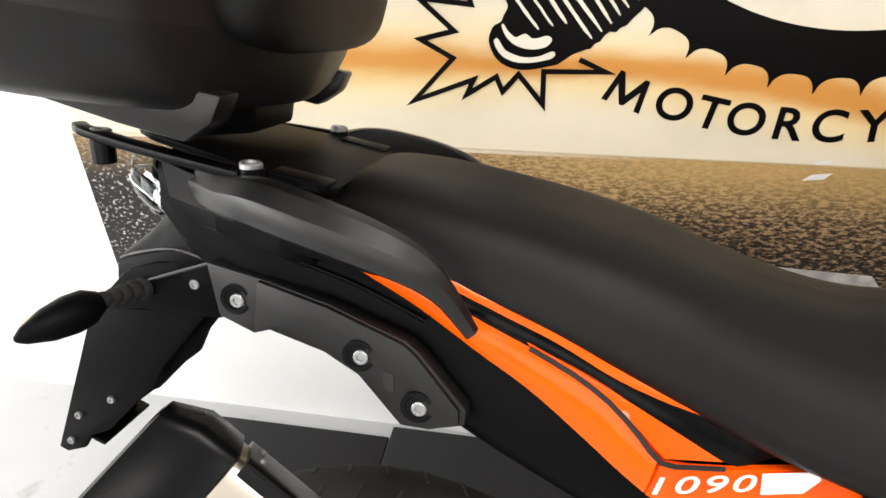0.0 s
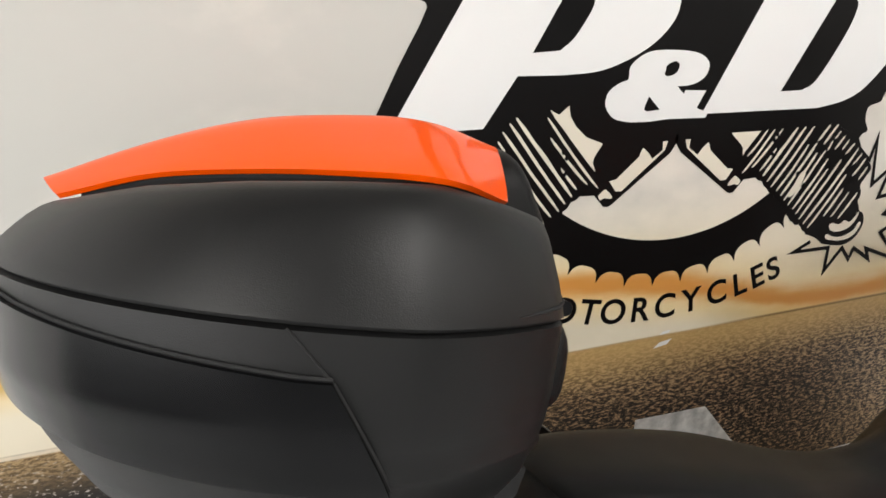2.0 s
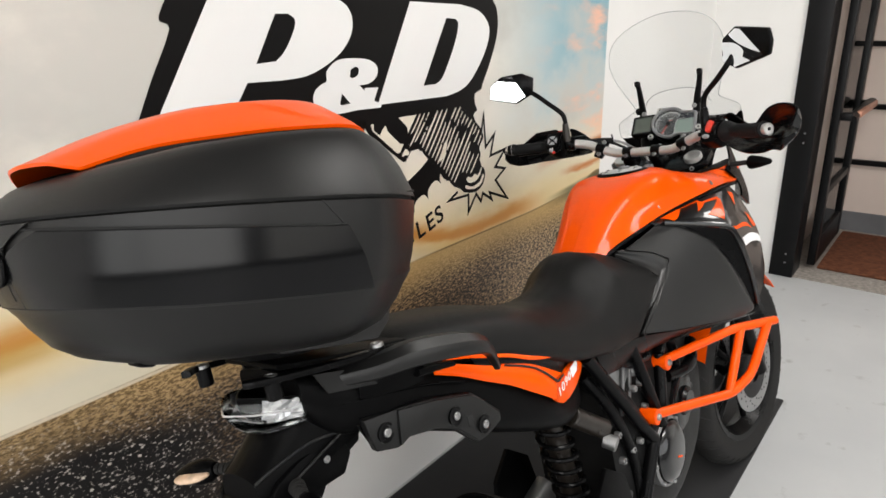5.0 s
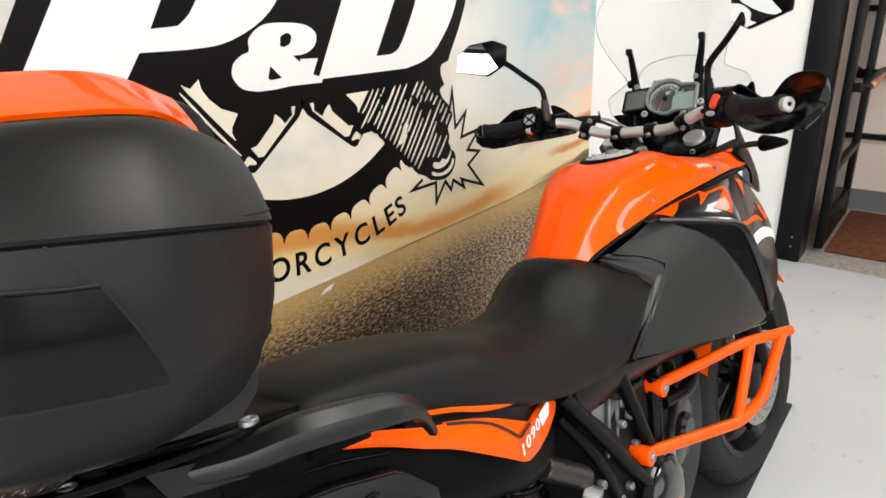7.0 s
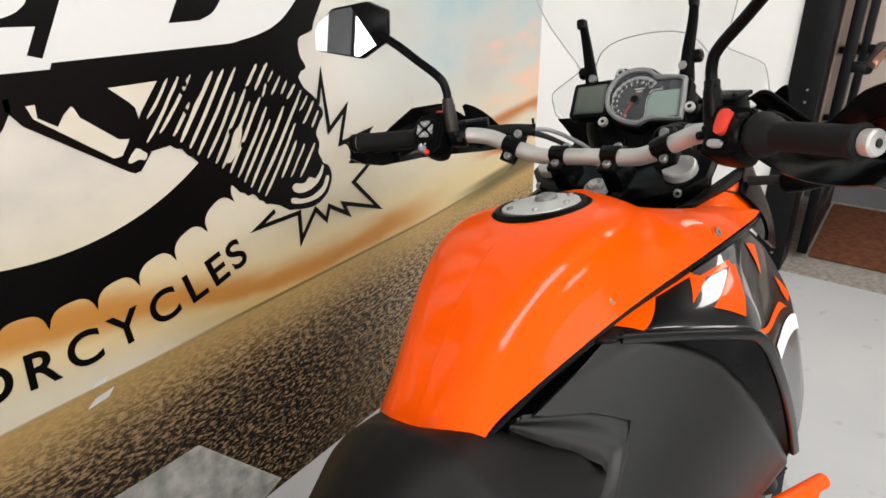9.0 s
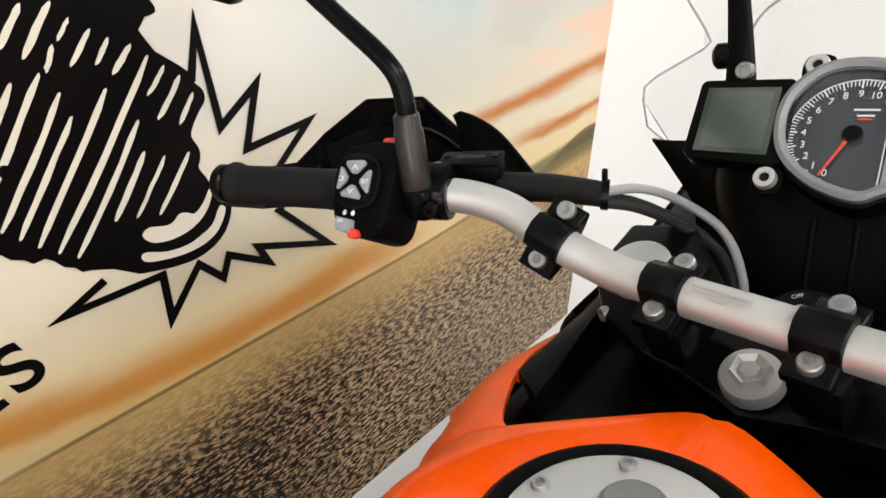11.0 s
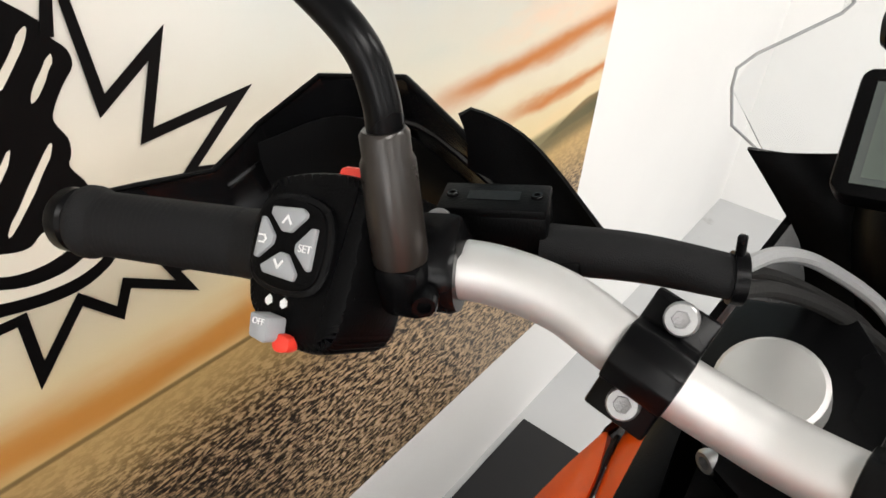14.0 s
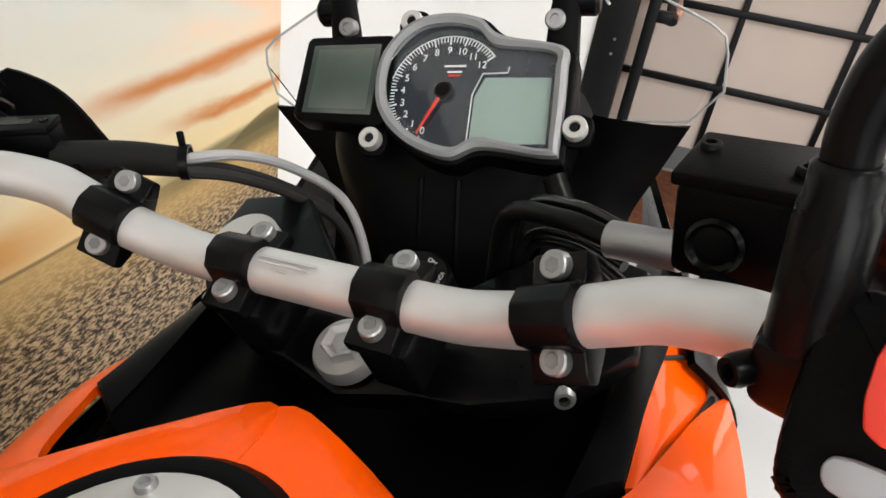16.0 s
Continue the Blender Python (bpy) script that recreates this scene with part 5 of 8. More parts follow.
for side in (-1, 1):
    sg = (lambda pts: pts) if side > 0 else both
    top = bpart("crash_bar", tube(sg(bend([(0.585, 0.137, 0.760), (0.835, 0.258, 0.768), (1.000, 0.322, 0.736)], 0.035)), 0.0130, smooth=False), M_ORANGE_TUBE, label="orange tubular crash bar")
    bpart("crash_bar", tube(sg(bend([(0.445, 0.150, 0.668), (0.715, 0.270, 0.622), (0.800, 0.300, 0.645), (0.965, 0.312, 0.742)], 0.030)), 0.0130, smooth=False), M_ORANGE_TUBE, label="orange tubular crash bar")
    bpart("crash_bar_brace", tube(sg([(0.705, 0.266, 0.625), (0.862, 0.268, 0.764)]), 0.0122, smooth=False), M_ORANGE_TUBE, top)
    for u, v, w in ((0.592, 0.138, 0.760), (0.457, 0.150, 0.668)):
        bpart("bar_clamp", cyl((u - 0.012, side * (v + 0.024), w), (u - 0.012, side * (v - 0.03), w), 0.021), M_ORANGE_TUBE, top)
        bpart("clamp_bolt", screw((u - 0.012, side * (v + 0.025), w), (0, side, 0), 0.009, 0.005), M_STEEL, top)
    bpart("bar_end_cap", ellipsoid(0.0130, 0.0130, 0.006, aim((1.0, side * 0.322, 0.736), (1.1, side * 0.361, 0.717))), M_ORANGE_TUBE, top)


# ---- wheels ----
def wheel(name, centre, radius, width, rim_r, turn, label, disc_v=None):
    hub = Matrix.Translation(centre) @ turn @ pose(0, 0, 0, 90, 0, 0)
    prof = []
    for k in range(-8, 9):
        a = k / 8 * math.radians(100)
        prof.append((radius - width / 2 * 0.9 + width / 2 * 0.9 * math.cos(a), width / 2 * math.sin(a)))
    prof = [(rim_r, -width * 0.42)] + prof + [(rim_r, width * 0.42)]
    wh = bpart(name, lathe([(rim_r - 0.02, -width * 0.40), (rim_r, -width * 0.44), (rim_r + 0.004, -width * 0.36), (rim_r - 0.03, 0), (rim_r + 0.004, width * 0.36), (rim_r, width * 0.44), (rim_r - 0.02, width * 0.40), (rim_r - 0.045, 0), (rim_r - 0.02, -width * 0.40)], hub, 72), M_SATIN, label=label)
    bpart("tyre", lathe(prof, hub, 96), M_RUBBER, wh, "black road tyre")
    tread = bmesh.new()
    for k in range(44):
        for s in (-1, 1):
            pts = []
            for q in range(5):
                x = (0.10 + 0.75 * q / 4) * s
                a = math.radians(x * 88)
                rr = radius - width / 2 * 0.9 + (width / 2 * 0.9 + 0.0008) * math.cos(a)
                th = 2 * math.pi * (k + (0.5 if s > 0 else 0)) / 44 + 0.10 * (q / 4) ** 1.3
                pts.append(hub @ Vector((rr * math.cos(th), rr * math.sin(th), (width / 2 + 0.0008) * math.sin(a))))
            tube(pts, 0.0028, 6, 2, bm=tread, flat=0.4)
    tagged(bpart("tread_groove", tread, M_GROOVE, wh), kind="stuff")
    bpart("hub", lathe([(0, -0.06), (0.03, -0.06), (0.045, -0.03), (0.045, 0.03), (0.03, 0.06), (0, 0.06)], hub, 24), M_SATIN, wh)
    for k in range(5):
        a = 2 * math.pi * k / 5
        for d in (-0.12, 0.12):
            bpart("spoke", tube([hub @ Vector((0.035 * math.cos(a), 0.035 * math.sin(a), 0)), hub @ Vector(((rim_r - 0.02) * math.cos(a + d), (rim_r - 0.02) * math.sin(a + d), 0))], [0.016, 0.011], smooth=False), M_SATIN, wh)
    for dv in (disc_v or ()):
        dm = hub @ pose(0, 0, dv)
        bpart("brake_disc", lathe([(0.105, -0.0025), (0.158, -0.0025), (0.16, 0), (0.158, 0.0025), (0.105, 0.0025), (0.105, -0.0025)], dm, 64), M_STEEL, wh, "drilled steel brake disc")
        holes = bmesh.new()
        for k in range(40):
            a = 2 * math.pi * k / 40
            for off in (0.0034, -0.0034):
                lathe([(0, 0), (0.0045, 0)], dm @ pose((0.118 + 0.012 * (k % 3)) * math.cos(a), (0.118 + 0.012 * (k % 3)) * math.sin(a), off), 8, holes)
        tagged(bpart("disc_hole", holes, M_GROOVE, wh, smooth=False), kind="stuff")
        bpart("disc_carrier", lathe([(0.05, -0.004), (0.108, -0.003), (0.108, 0.003), (0.05, 0.004), (0.05, -0.004)], dm, 32), M_SATIN, wh)
    return wh


TURN = pose(0, 0, 0, 2, 0, -6.5)
wheel("front_wheel", (1.44, -0.03, 0.375), 0.375, 0.11, 0.275, TURN, "black cast front wheel", (-0.075, 0.075))
wheel("rear_wheel", (-0.28, 0.0, 0.375), 0.375, 0.165, 0.245, Matrix(), "black cast rear wheel", (-0.10,))
for side in (-1, 1):
    bpart("fork_leg", cyl((1.415, side * 0.10 - 0.03, 0.38), (1.24, side * 0.105 - 0.015, 0.80), 0.029), M_SATIN)
    bpart("fork_tube", cyl((1.26, side * 0.105 - 0.02, 0.74), (1.09, side * 0.118 - 0.003, 1.235), 0.027), M_GOLD)
    bpart("brake_caliper", box(0.07, 0.05, 0.11, (1.30, side * 0.085 - 0.03, 0.43), (0, 18, 0), bevel=0.012), M_ENGINE)
fen = [(1.44 + 0.395 * math.sin(a), 0.0, 0.375 + 0.395 * math.cos(a)) for a in np.linspace(-1.1, 0.9, 15)]
bpart("front_mudguard", sheet([[(u, v * 0.065 - 0.03 - 0.10 * (u - 1.44), w - 0.02 * v * v) for v in np.linspace(-1, 1, 9)] for u, _, w in fen], 0.004), M_ORANGE, label="orange front mudguard")
hug = [(-0.28 + 0.40 * math.sin(a), 0.0, 0.375 + 0.40 * math.cos(a)) for a in np.linspace(0.55, 1.5, 10)]
bpart("rear_hugger", sheet([[(u, v * 0.085, w - 0.03 * v * v) for v in np.linspace(-1, 1, 9)] for u, _, w in hug], 0.004), M_MATTE, label="black rear wheel hugger")
for side in (-1, 1):
    bpart("swingarm", tube([(0.30, side * 0.11, 0.48), (0.08, side * 0.12, 0.42), (-0.30, side * 0.115, 0.375)], [0.04, 0.036, 0.026], flat=1.3), M_CAST)
# side stand
bpart("side_stand", tube([(0.33, 0.15, 0.36), (0.30, 0.235, 0.20), (0.27, 0.30, 0.085)], [0.016, 0.014, 0.012]), M_SATIN)
bpart("stand_foot", box(0.09, 0.05, 0.008, (0.265, 0.305, 0.086), (13.5, 0, 0), bevel=0.003), M_SATIN)
for side in (-1, 1):
    bpart("foot_peg", box(0.06, 0.11, 0.025, (0.25, side * 0.20, 0.42), bevel=0.008), M_CAST)
    bpart("peg_bracket", prism([(0.10, 0.46), (0.26, 0.38), (0.31, 0.42), (0.27, 0.60), (0.19, 0.66), (0.12, 0.60)], 0.012, frame3((0, side * 0.14, 0), (1, 0, 0), (0, 0, 1)), 0.002), M_MATTE)

# muffler: a flat-sided can with a black spine and a faceted black end cap
mm = aim((-0.043, -0.160, 0.484), (-0.500, -0.197, 0.898)) @ pose(0, 0, 0, 0, 0, 30)
sq = lambda a, b, k=28, p=0.3: [(a * math.copysign(abs(math.cos(t)) ** p, math.cos(t)), b * math.copysign(abs(math.sin(t)) ** p, math.sin(t))) for t in np.linspace(0, 2 * math.pi, k, endpoint=False)]


def can(stations, m, p=0.3):
    """A squared pipe through stations (distance, width, height)."""
    bm = bmesh.new()
    rings = [[bm.verts.new(m @ Vector((x, y, z))) for x, y in sq(a, b, 28, p)] for z, a, b in stations]
    for p, q in zip(rings, rings[1:]):
        for k in range(len(p)):
            bm.faces.new((p[k], p[(k + 1) % len(p)], q[(k + 1) % len(p)], q[k]))
    bm.faces.new(rings[0])
    bm.faces.new(rings[-1])
    return bm


muf = bpart("muffler", can([(0.10, 0.036, 0.050), (0.14, 0.046, 0.072), (0.53, 0.048, 0.077), (0.535, 0.046, 0.075)], mm), M_MUFFLER, label="brushed steel silencer with a black end cap")
bpart("end_cap", can([(0.528, 0.048, 0.077), (0.531, 0.052, 0.081), (0.575, 0.052, 0.081), (0.615, 0.038, 0.064), (0.618, 0.030, 0.052)], mm, 0.22), M_SATIN, muf, "black faceted silencer end cap")
bpart("can_spine", can([(0.10, 0.034, 0.010), (0.13, 0.044, 0.012), (0.52, 0.046, 0.012)], mm @ pose(0, 0.070, 0), 0.3), M_SATIN, muf, "black upper band")
for x, y in ((0.02, 0.083), (-0.02, 0.083), (0.0485, 0.04), (0.0485, -0.03)):
    bpart("can_rivet", screw(mm @ Vector((x, y, 0.505)), mm.to_3x3() @ Vector((1 if x > 0.04 else 0, 0 if x > 0.04 else 1, 0)), 0.004, 0.002), M_STEEL, muf)
bpart("exhaust_pipe", tube([(0.36, -0.09, 0.50), (0.20, -0.13, 0.45), (0.02, -0.155, 0.46), (-0.10, -0.165, 0.545)], 0.026), M_CAST)

# ---- tail ----
tail = bpart("tail_body", loft([
    (-0.500, [(0, 1.184), (0.050, 1.182), (0.076, 1.174), (0.080, 1.142), (0.076, 1.118), (0, 1.11)]),
    (-0.455, [(0, 1.168), (0.066, 1.166), (0.092, 1.152), (0.097, 1.112), (0.084, 1.068), (0, 1.06)]),
    (-0.38, [(0, 1.146), (0.078, 1.144), (0.108, 1.130), (0.118, 1.090), (0.106, 1.045), (0, 1.03)]),
    (-0.28, [(0, 1.118), (0.080, 1.116), (0.106, 1.100), (0.122, 1.055), (0.112, 0.995), (0, 0.97)]),
    (-0.12, [(0, 1.070), (0.085, 1.068), (0.116, 1.048), (0.138, 0.990), (0.132, 0.910), (0, 0.90)]),
    (0.03, [(0, 1.02), (0.09, 1.010), (0.126, 0.980), (0.148, 0.930), (0.138, 0.840), (0, 0.83)]),
    (0.13, [(0, 0.97), (0.085, 0.960), (0.112, 0.935), (0.124, 0.880), (0.118, 0.805), (0, 0.79)]),
    (0.21, [(0, 0.93), (0.075, 0.920), (0.098, 0.905), (0.104, 0.865), (0.095, 0.80), (0, 0.79)])], 6, 5), M_MATTE, label="black tail bodywork")
for side in (-1, 1):
    sg = (lambda pts: pts) if side > 0 else both
    bpart("body_seam", tube(sg([(-0.485, 0.084, 1.120), (-0.38, 0.119, 1.104), (-0.28, 0.122, 1.076), (-0.20, 0.132, 1.046)]), 0.0022, 6, 3), M_GLOSSB, tail)
    # orange side panels of the tail
    oa = [(-0.266, 0.122, 1.100), (-0.219, 0.129, 1.088), (-0.147, 0.140, 1.056), (-0.072, 0.152, 1.026), (-0.031, 0.162, 1.004), (-0.006, 0.170, 0.980), (0.018, 0.174, 0.957)]
    ob_ = [(-0.263, 0.123, 1.086), (-0.207, 0.131, 1.059), (-0.151, 0.141, 1.026), (-0.096, 0.151, 0.995), (-0.041, 0.163, 0.956), (-0.016, 0.170, 0.938), (0.010, 0.173, 0.919)]
    g = ruled(sg(oa), sg(ob_), 30, 8, 0.004, (0, side, 0))
    op = bpart("tail_panel", sheet(g, 0.008, flip=side < 0), M_ORANGE, label="orange tail side panel with a white number")
    tri_a = [(-0.103, 0.143, 1.041), (-0.026, 0.158, 1.009), (0.078, 0.151, 0.946)]
    tri_b = [(-0.098, 0.146, 1.036), (-0.026, 0.163, 1.000), (0.024, 0.172, 0.956)]
    bpart("panel_blade", sheet(ruled(sg(tri_a), sg(tri_b), 18, 5, 0.0, (0, side, 0)), 0.007, flip=side < 0), M_ORANGE, op)
    ea = [(0.021, 0.174, 0.952), (0.050, 0.164, 0.944), (0.080, 0.153, 0.939), (0.132, 0.142, 0.940), (0.180, 0.128, 0.934), (0.213, 0.121, 0.909)]
    eb = [(0.012, 0.173, 0.917), (0.034, 0.165, 0.900), (0.058, 0.158, 0.887), (0.100, 0.148, 0.880), (0.150, 0.137, 0.883), (0.190, 0.127, 0.893)]
    ge = ruled(sg(ea), sg(eb), 24, 8, 0.001, (0, side, 0), straight=True)
    bpart("panel_end", sheet(ge, 0.008, flip=side < 0), M_ORANGE, op)
    ra = [(-0.250, 0.116, 1.110), (-0.186, 0.128, 1.092), (-0.128, 0.135, 1.071), (-0.075, 0.142, 1.052), (-0.023, 0.147, 1.027), (0.027, 0.149, 1.008), (0.076, 0.149, 0.993), (0.130, 0.140, 0.964), (0.190, 0.126, 0.933)]
    rb = [(-0.245, 0.119, 1.103), (-0.186, 0.131, 1.085), (-0.128, 0.138, 1.063), (-0.075, 0.145, 1.043), (-0.023, 0.150, 1.017), (0.027, 0.151, 0.998), (0.076, 0.150, 0.983), (0.136, 0.141, 0.948), (0.186, 0.127, 0.921)]
    bpart("tail_strip", sheet(ruled(sg(ra), sg(rb), 30, 4, 0.001, (0, side, 0)), 0.006, flip=side < 0), M_ORANGE, op)
    ka = [(-0.17, 0.131, 1.080), (-0.06, 0.143, 1.037), (0.03, 0.146, 0.996), (0.13, 0.136, 0.949)]
    kb = [(-0.16, 0.135, 1.058), (-0.06, 0.150, 1.014), (0.02, 0.156, 0.965), (0.10, 0.143, 0.936)]
    bpart("panel_groove", tube(sg([(-0.100, 0.149, 1.0375), (-0.060, 0.156, 1.020), (-0.027, 0.1655, 1.0015), (0.000, 0.1735, 0.977), (0.021, 0.1770, 0.9545), (0.048, 0.1655, 0.9460), (0.079, 0.1550, 0.9415)]), 0.0024, 6, 2), M_GROOVE, op)
    bpart("panel_recess", sheet(ruled(sg(ka), sg(kb), 20, 5, -0.003, (0, side, 0)), 0.006, flip=side < 0), M_GLOSSB, op)
    # white plate of the number
    na, nb = np.array((0.022, side * 0.1745, 0.936)), np.array((0.150, side * 0.138, 0.934))
    up = Vector((0.0, -side * 0.15, 1.0))
    c = (na + nb) / 2 + np.array((-0.026, side * 0.0125, -0.008))
    fm = frame3(tuple(c), tuple((nb - na) if side < 0 else (na - nb)), up)
    for k, digit in enumerate("1090"):
        letters(digit, 0.024, fm @ pose((1 if side < 0 else -1) * -0.004 + (k - 1.5) * 0.0265, 0.004, 0) @ Matrix.Diagonal((1.9, 0.95, 1, 1)), M_WHITE, op, "digit", 0.0005, shear=0.2)
    nx = 1 if side < 0 else -1
    bpart("white_bar", prism([(nx * 0.054, -0.006), (nx * 0.094, -0.006), (nx * 0.110, 0.006), (nx * 0.106, 0.014), (nx * 0.054, 0.014)], 0.0008, fm, 0), M_WHITE, op, "white printed bar")
    # grab rail with an open slot under it
    bar_sec = [(0.015, -0.016), (0.0165, -0.012), (0.0165, 0.004), (0.0155, 0.007), (0.003, 0.0195), (0.0, 0.0205), (-0.012, 0.0205), (-0.0145, 0.018), (-0.0145, -0.016), (-0.012, -0.0185), (0.012, -0.0185)]
    rail = bpart("grab_rail", sweep([(u, side * v, w, k) for u, v, w, k in ((-0.440, 0.100, 1.158, 0.75), (-0.392, 0.136, 1.157, 0.9), (-0.346, 0.166, 1.161, 1.0), (-0.296, 0.182, 1.153, 1.0), (-0.240, 0.189, 1.138, 0.95), (-0.200, 0.188, 1.121, 0.8), (-0.174, 0.182, 1.097, 0.55), (-0.150, 0.172, 1.058, 0.36))], bar_sec), M_SHROUD, label="black moulded grab rail", angle=25)
    bpart("rail_web", sheet(ruled(sg([(-0.42, 0.112, 1.140), (-0.38, 0.135, 1.145), (-0.34, 0.155, 1.146), (-0.318, 0.162, 1.142)]), sg([(-0.42, 0.112, 1.112), (-0.38, 0.124, 1.104), (-0.34, 0.134, 1.098), (-0.305, 0.138, 1.096)]), 16, 5, 0.002, (0, side, 0)), 0.012, flip=side < 0), M_MATTE, rail)
    bpart("rail_lip", tube(sg([(-0.33, 0.150, 1.122), (-0.285, 0.150, 1.112), (-0.24, 0.150, 1.100)]), [0.010, 0.009, 0.006], 10, 4, flat=0.7, sq=0.6), M_MATTE, rail)
    # cast pannier bracket with three sockets
    pl = [(-0.034, 0.034), (0.04, 0.024), (0.105, 0.010), (0.155, -0.006), (0.186, -0.015), (0.200, -0.026), (0.246, -0.076), (0.245, -0.093), (0.208, -0.106), (0.179, -0.107), (0.134, -0.060), (0.098, -0.042), (0.039, -0.029), (0.018, -0.037), (-0.023, -0.024)]
    st2 = [(0.029, 0.024), (0.105, 0.008), (0.155, -0.008), (0.184, -0.017), (0.197, -0.027), (0.240, -0.076), (0.240, -0.090), (0.208, -0.102), (0.181, -0.104), (0.137, -0.058), (0.100, -0.040), (0.039, -0.027), (0.021, -0.034)]
    bx = (0.197, side * 0.0285, 0)
    bf = frame3((-0.395, side * 0.126 + (0.018 if side < 0 else 0.0), 1.048), bx, (0, 0, 1))
    bk = bpart("pannier_bracket", prism(pl, 0.018, bf, 0.003), M_CASE, label="black cast pannier bracket")
    bpart("bracket_step", prism(st2, 0.007, bf @ pose(0, 0, 0.0155 if side < 0 else -0.0045), 0.002), M_CASE, bk)
    bpart("bracket_back", prism([(-0.04, 0.03), (0.19, -0.03), (0.23, -0.085), (0.20, -0.095), (0.10, -0.04), (-0.02, -0.02)], 0.004, bf @ pose(0, 0, -0.004 if side < 0 else 0.018), 0.001), M_GLOSSB, bk)
    for x, y, k in ((0.0, -0.001, 0), (0.139, -0.036, 1), (0.199, -0.079, 1)):
        so = bf @ Vector((x, y, (0.0186 + 0.0045 * k) if side < 0 else (-0.0006 - 0.0045 * k)))
        ax = so + Vector((0.0, side, 0.0))
        bpart("socket", lathe([(0.012, 0.001), (0.0165, 0.0015), (0.0165, -0.003), (0.012, -0.004), (0.0115, 0.0004), (0, 0.0004)], aim(so, ax), 24), M_SATIN, bk)
        bpart("socket_bolt", screw(so + Vector((0.002, side * 0.0006, -0.001)), (0, side, 0), 0.0075, 0.003), M_STEEL, bk)
    # dark plate on the face, painted shade in place of an open slot
    bpart("slot_shade", prism([(0.164, -0.047), (0.175, -0.049), (0.175, -0.069), (0.164, -0.067)], 0.001, bf @ pose(0, 0, 0.0222 if side < 0 else -0.0052)), M_GROOVE, bk, "thin dark plate painting an open slot")
    # indicator carrier under the tail
    ca = bpart("indicator_carrier", prism([(-0.594, 0.990), (-0.591, 1.016), (-0.566, 1.041), (-0.526, 1.055), (-0.461, 1.064), (-0.44, 1.06), (-0.430, 1.02), (-0.45, 0.994), (-0.552, 0.996)], 0.012, frame3((0, -0.058 if side < 0 else 0.070, 0), (1, 0, 0), (0, 0, 1)), 0.003), M_MATTE, label="black indicator carrier plate")
    bpart("carrier_bolt", screw((-0.478, side * 0.070, 1.034), (0, side, 0), 0.006, 0.003), M_STEEL, ca)
    # rear indicator
    st = bpart("rear_indicator", lathe([(0, 0), (0.012, 0.004), (0.020, 0.018), (0.0215, 0.036), (0.018, 0.060), (0.009, 0.084), (0.003, 0.092), (0, 0.093)], aim((-0.560, side * 0.116, 1.026), (-0.602, side * 0.215, 1.012)), 24), M_MATTE, label="black teardrop indicator")
    bpart("lens", ellipsoid(0.018, 0.008, 0.036, aim((-0.590, side * 0.150, 1.021), (-0.625, side * 0.24, 1.009)), 0.9), M_AMBER, st, "clear amber lens")
    for k in range(5):
        t = k / 4
        bpart("stalk_ring", lathe([(0, -0.005), (0.012 - 0.001 * k, -0.005), (0.0135 - 0.001 * k, 0), (0.012 - 0.001 * k, 0.005), (0, 0.005)], aim((-0.542 - 0.018 * t, side * (0.074 + 0.042 * t), 1.024 + 0.002 * t), (-0.60, side * 0.27, 1.02)), 14), M_RUBBER, st)
    # cheek of the number plate holder
    bpart("holder_cheek", prism([(-0.628, 0.985), (-0.712, 0.776), (-0.700, 0.770), (-0.672, 0.780), (-0.660, 0.800), (-0.632, 0.812), (-0.585, 0.860), (-0.560, 0.880), (-0.542, 0.916), (-0.475, 0.995)], 0.007, frame3((0, -0.050 if side < 0 else 0.057, 0), (1, 0, 0), (0, 0, 1)), 0.002), M_MATTE, label="black number plate holder")
# tail light wrapped round the end of the tail
lamp_top = spline([(-0.486, -0.081, 1.121), (-0.507, -0.077, 1.145), (-0.552, -0.047, 1.157), (-0.583, 0, 1.164)], 6)
lamp_low = spline([(-0.486, -0.080, 1.116), (-0.517, -0.064, 1.112), (-0.544, -0.036, 1.109), (-0.558, 0, 1.108)], 6)
lamp_rows = []
for a, b in zip(lamp_top, lamp_low):
    lamp_rows.append([a + (b - a) * k + np.array((-0.010, -0.003, 0.0)) * math.sin(math.pi * k) for k in np.linspace(0, 1, 8)])
lamp_rows += [[p * np.array((1, -1, 1)) for p in row] for row in reversed(lamp_rows[:-1])]
lamp = bpart("tail_light", sheet(lamp_rows, 0.0015), M_SCREEN, label="clear tail light with a faceted chrome reflector")
rng = random.Random(11)
for side in (-1, 1):
    # broken chrome facets behind the clear cover
    facets = [[p * np.array((1, -side, 1)) + np.array((rng.uniform(0.006, 0.014), side * -rng.uniform(0.001, 0.006), rng.uniform(-0.002, 0.002))) for p in row] for row in lamp_rows[0:13]]
    bpart("reflector", sheet(facets, 0.0), M_CHROME, lamp, "faceted chrome reflector", smooth=False)
bpart("housing", sheet([[p * np.array((1, 0.96, 1)) + np.array((0.024, 0, 0)) for p in row] for row in lamp_rows], 0.003), M_MATTE, lamp)
for edge in (0, -1):
    bpart("lens_rim", tube([row[edge] for row in lamp_rows[::2]], 0.0022, 6, 2), M_SCREEN, lamp)
bpart("lens_crease", tube([row[2] + np.array((-0.001, 0, 0)) for row in lamp_rows[4:-4:2]], 0.0014, 6, 2), M_CHROME, lamp)
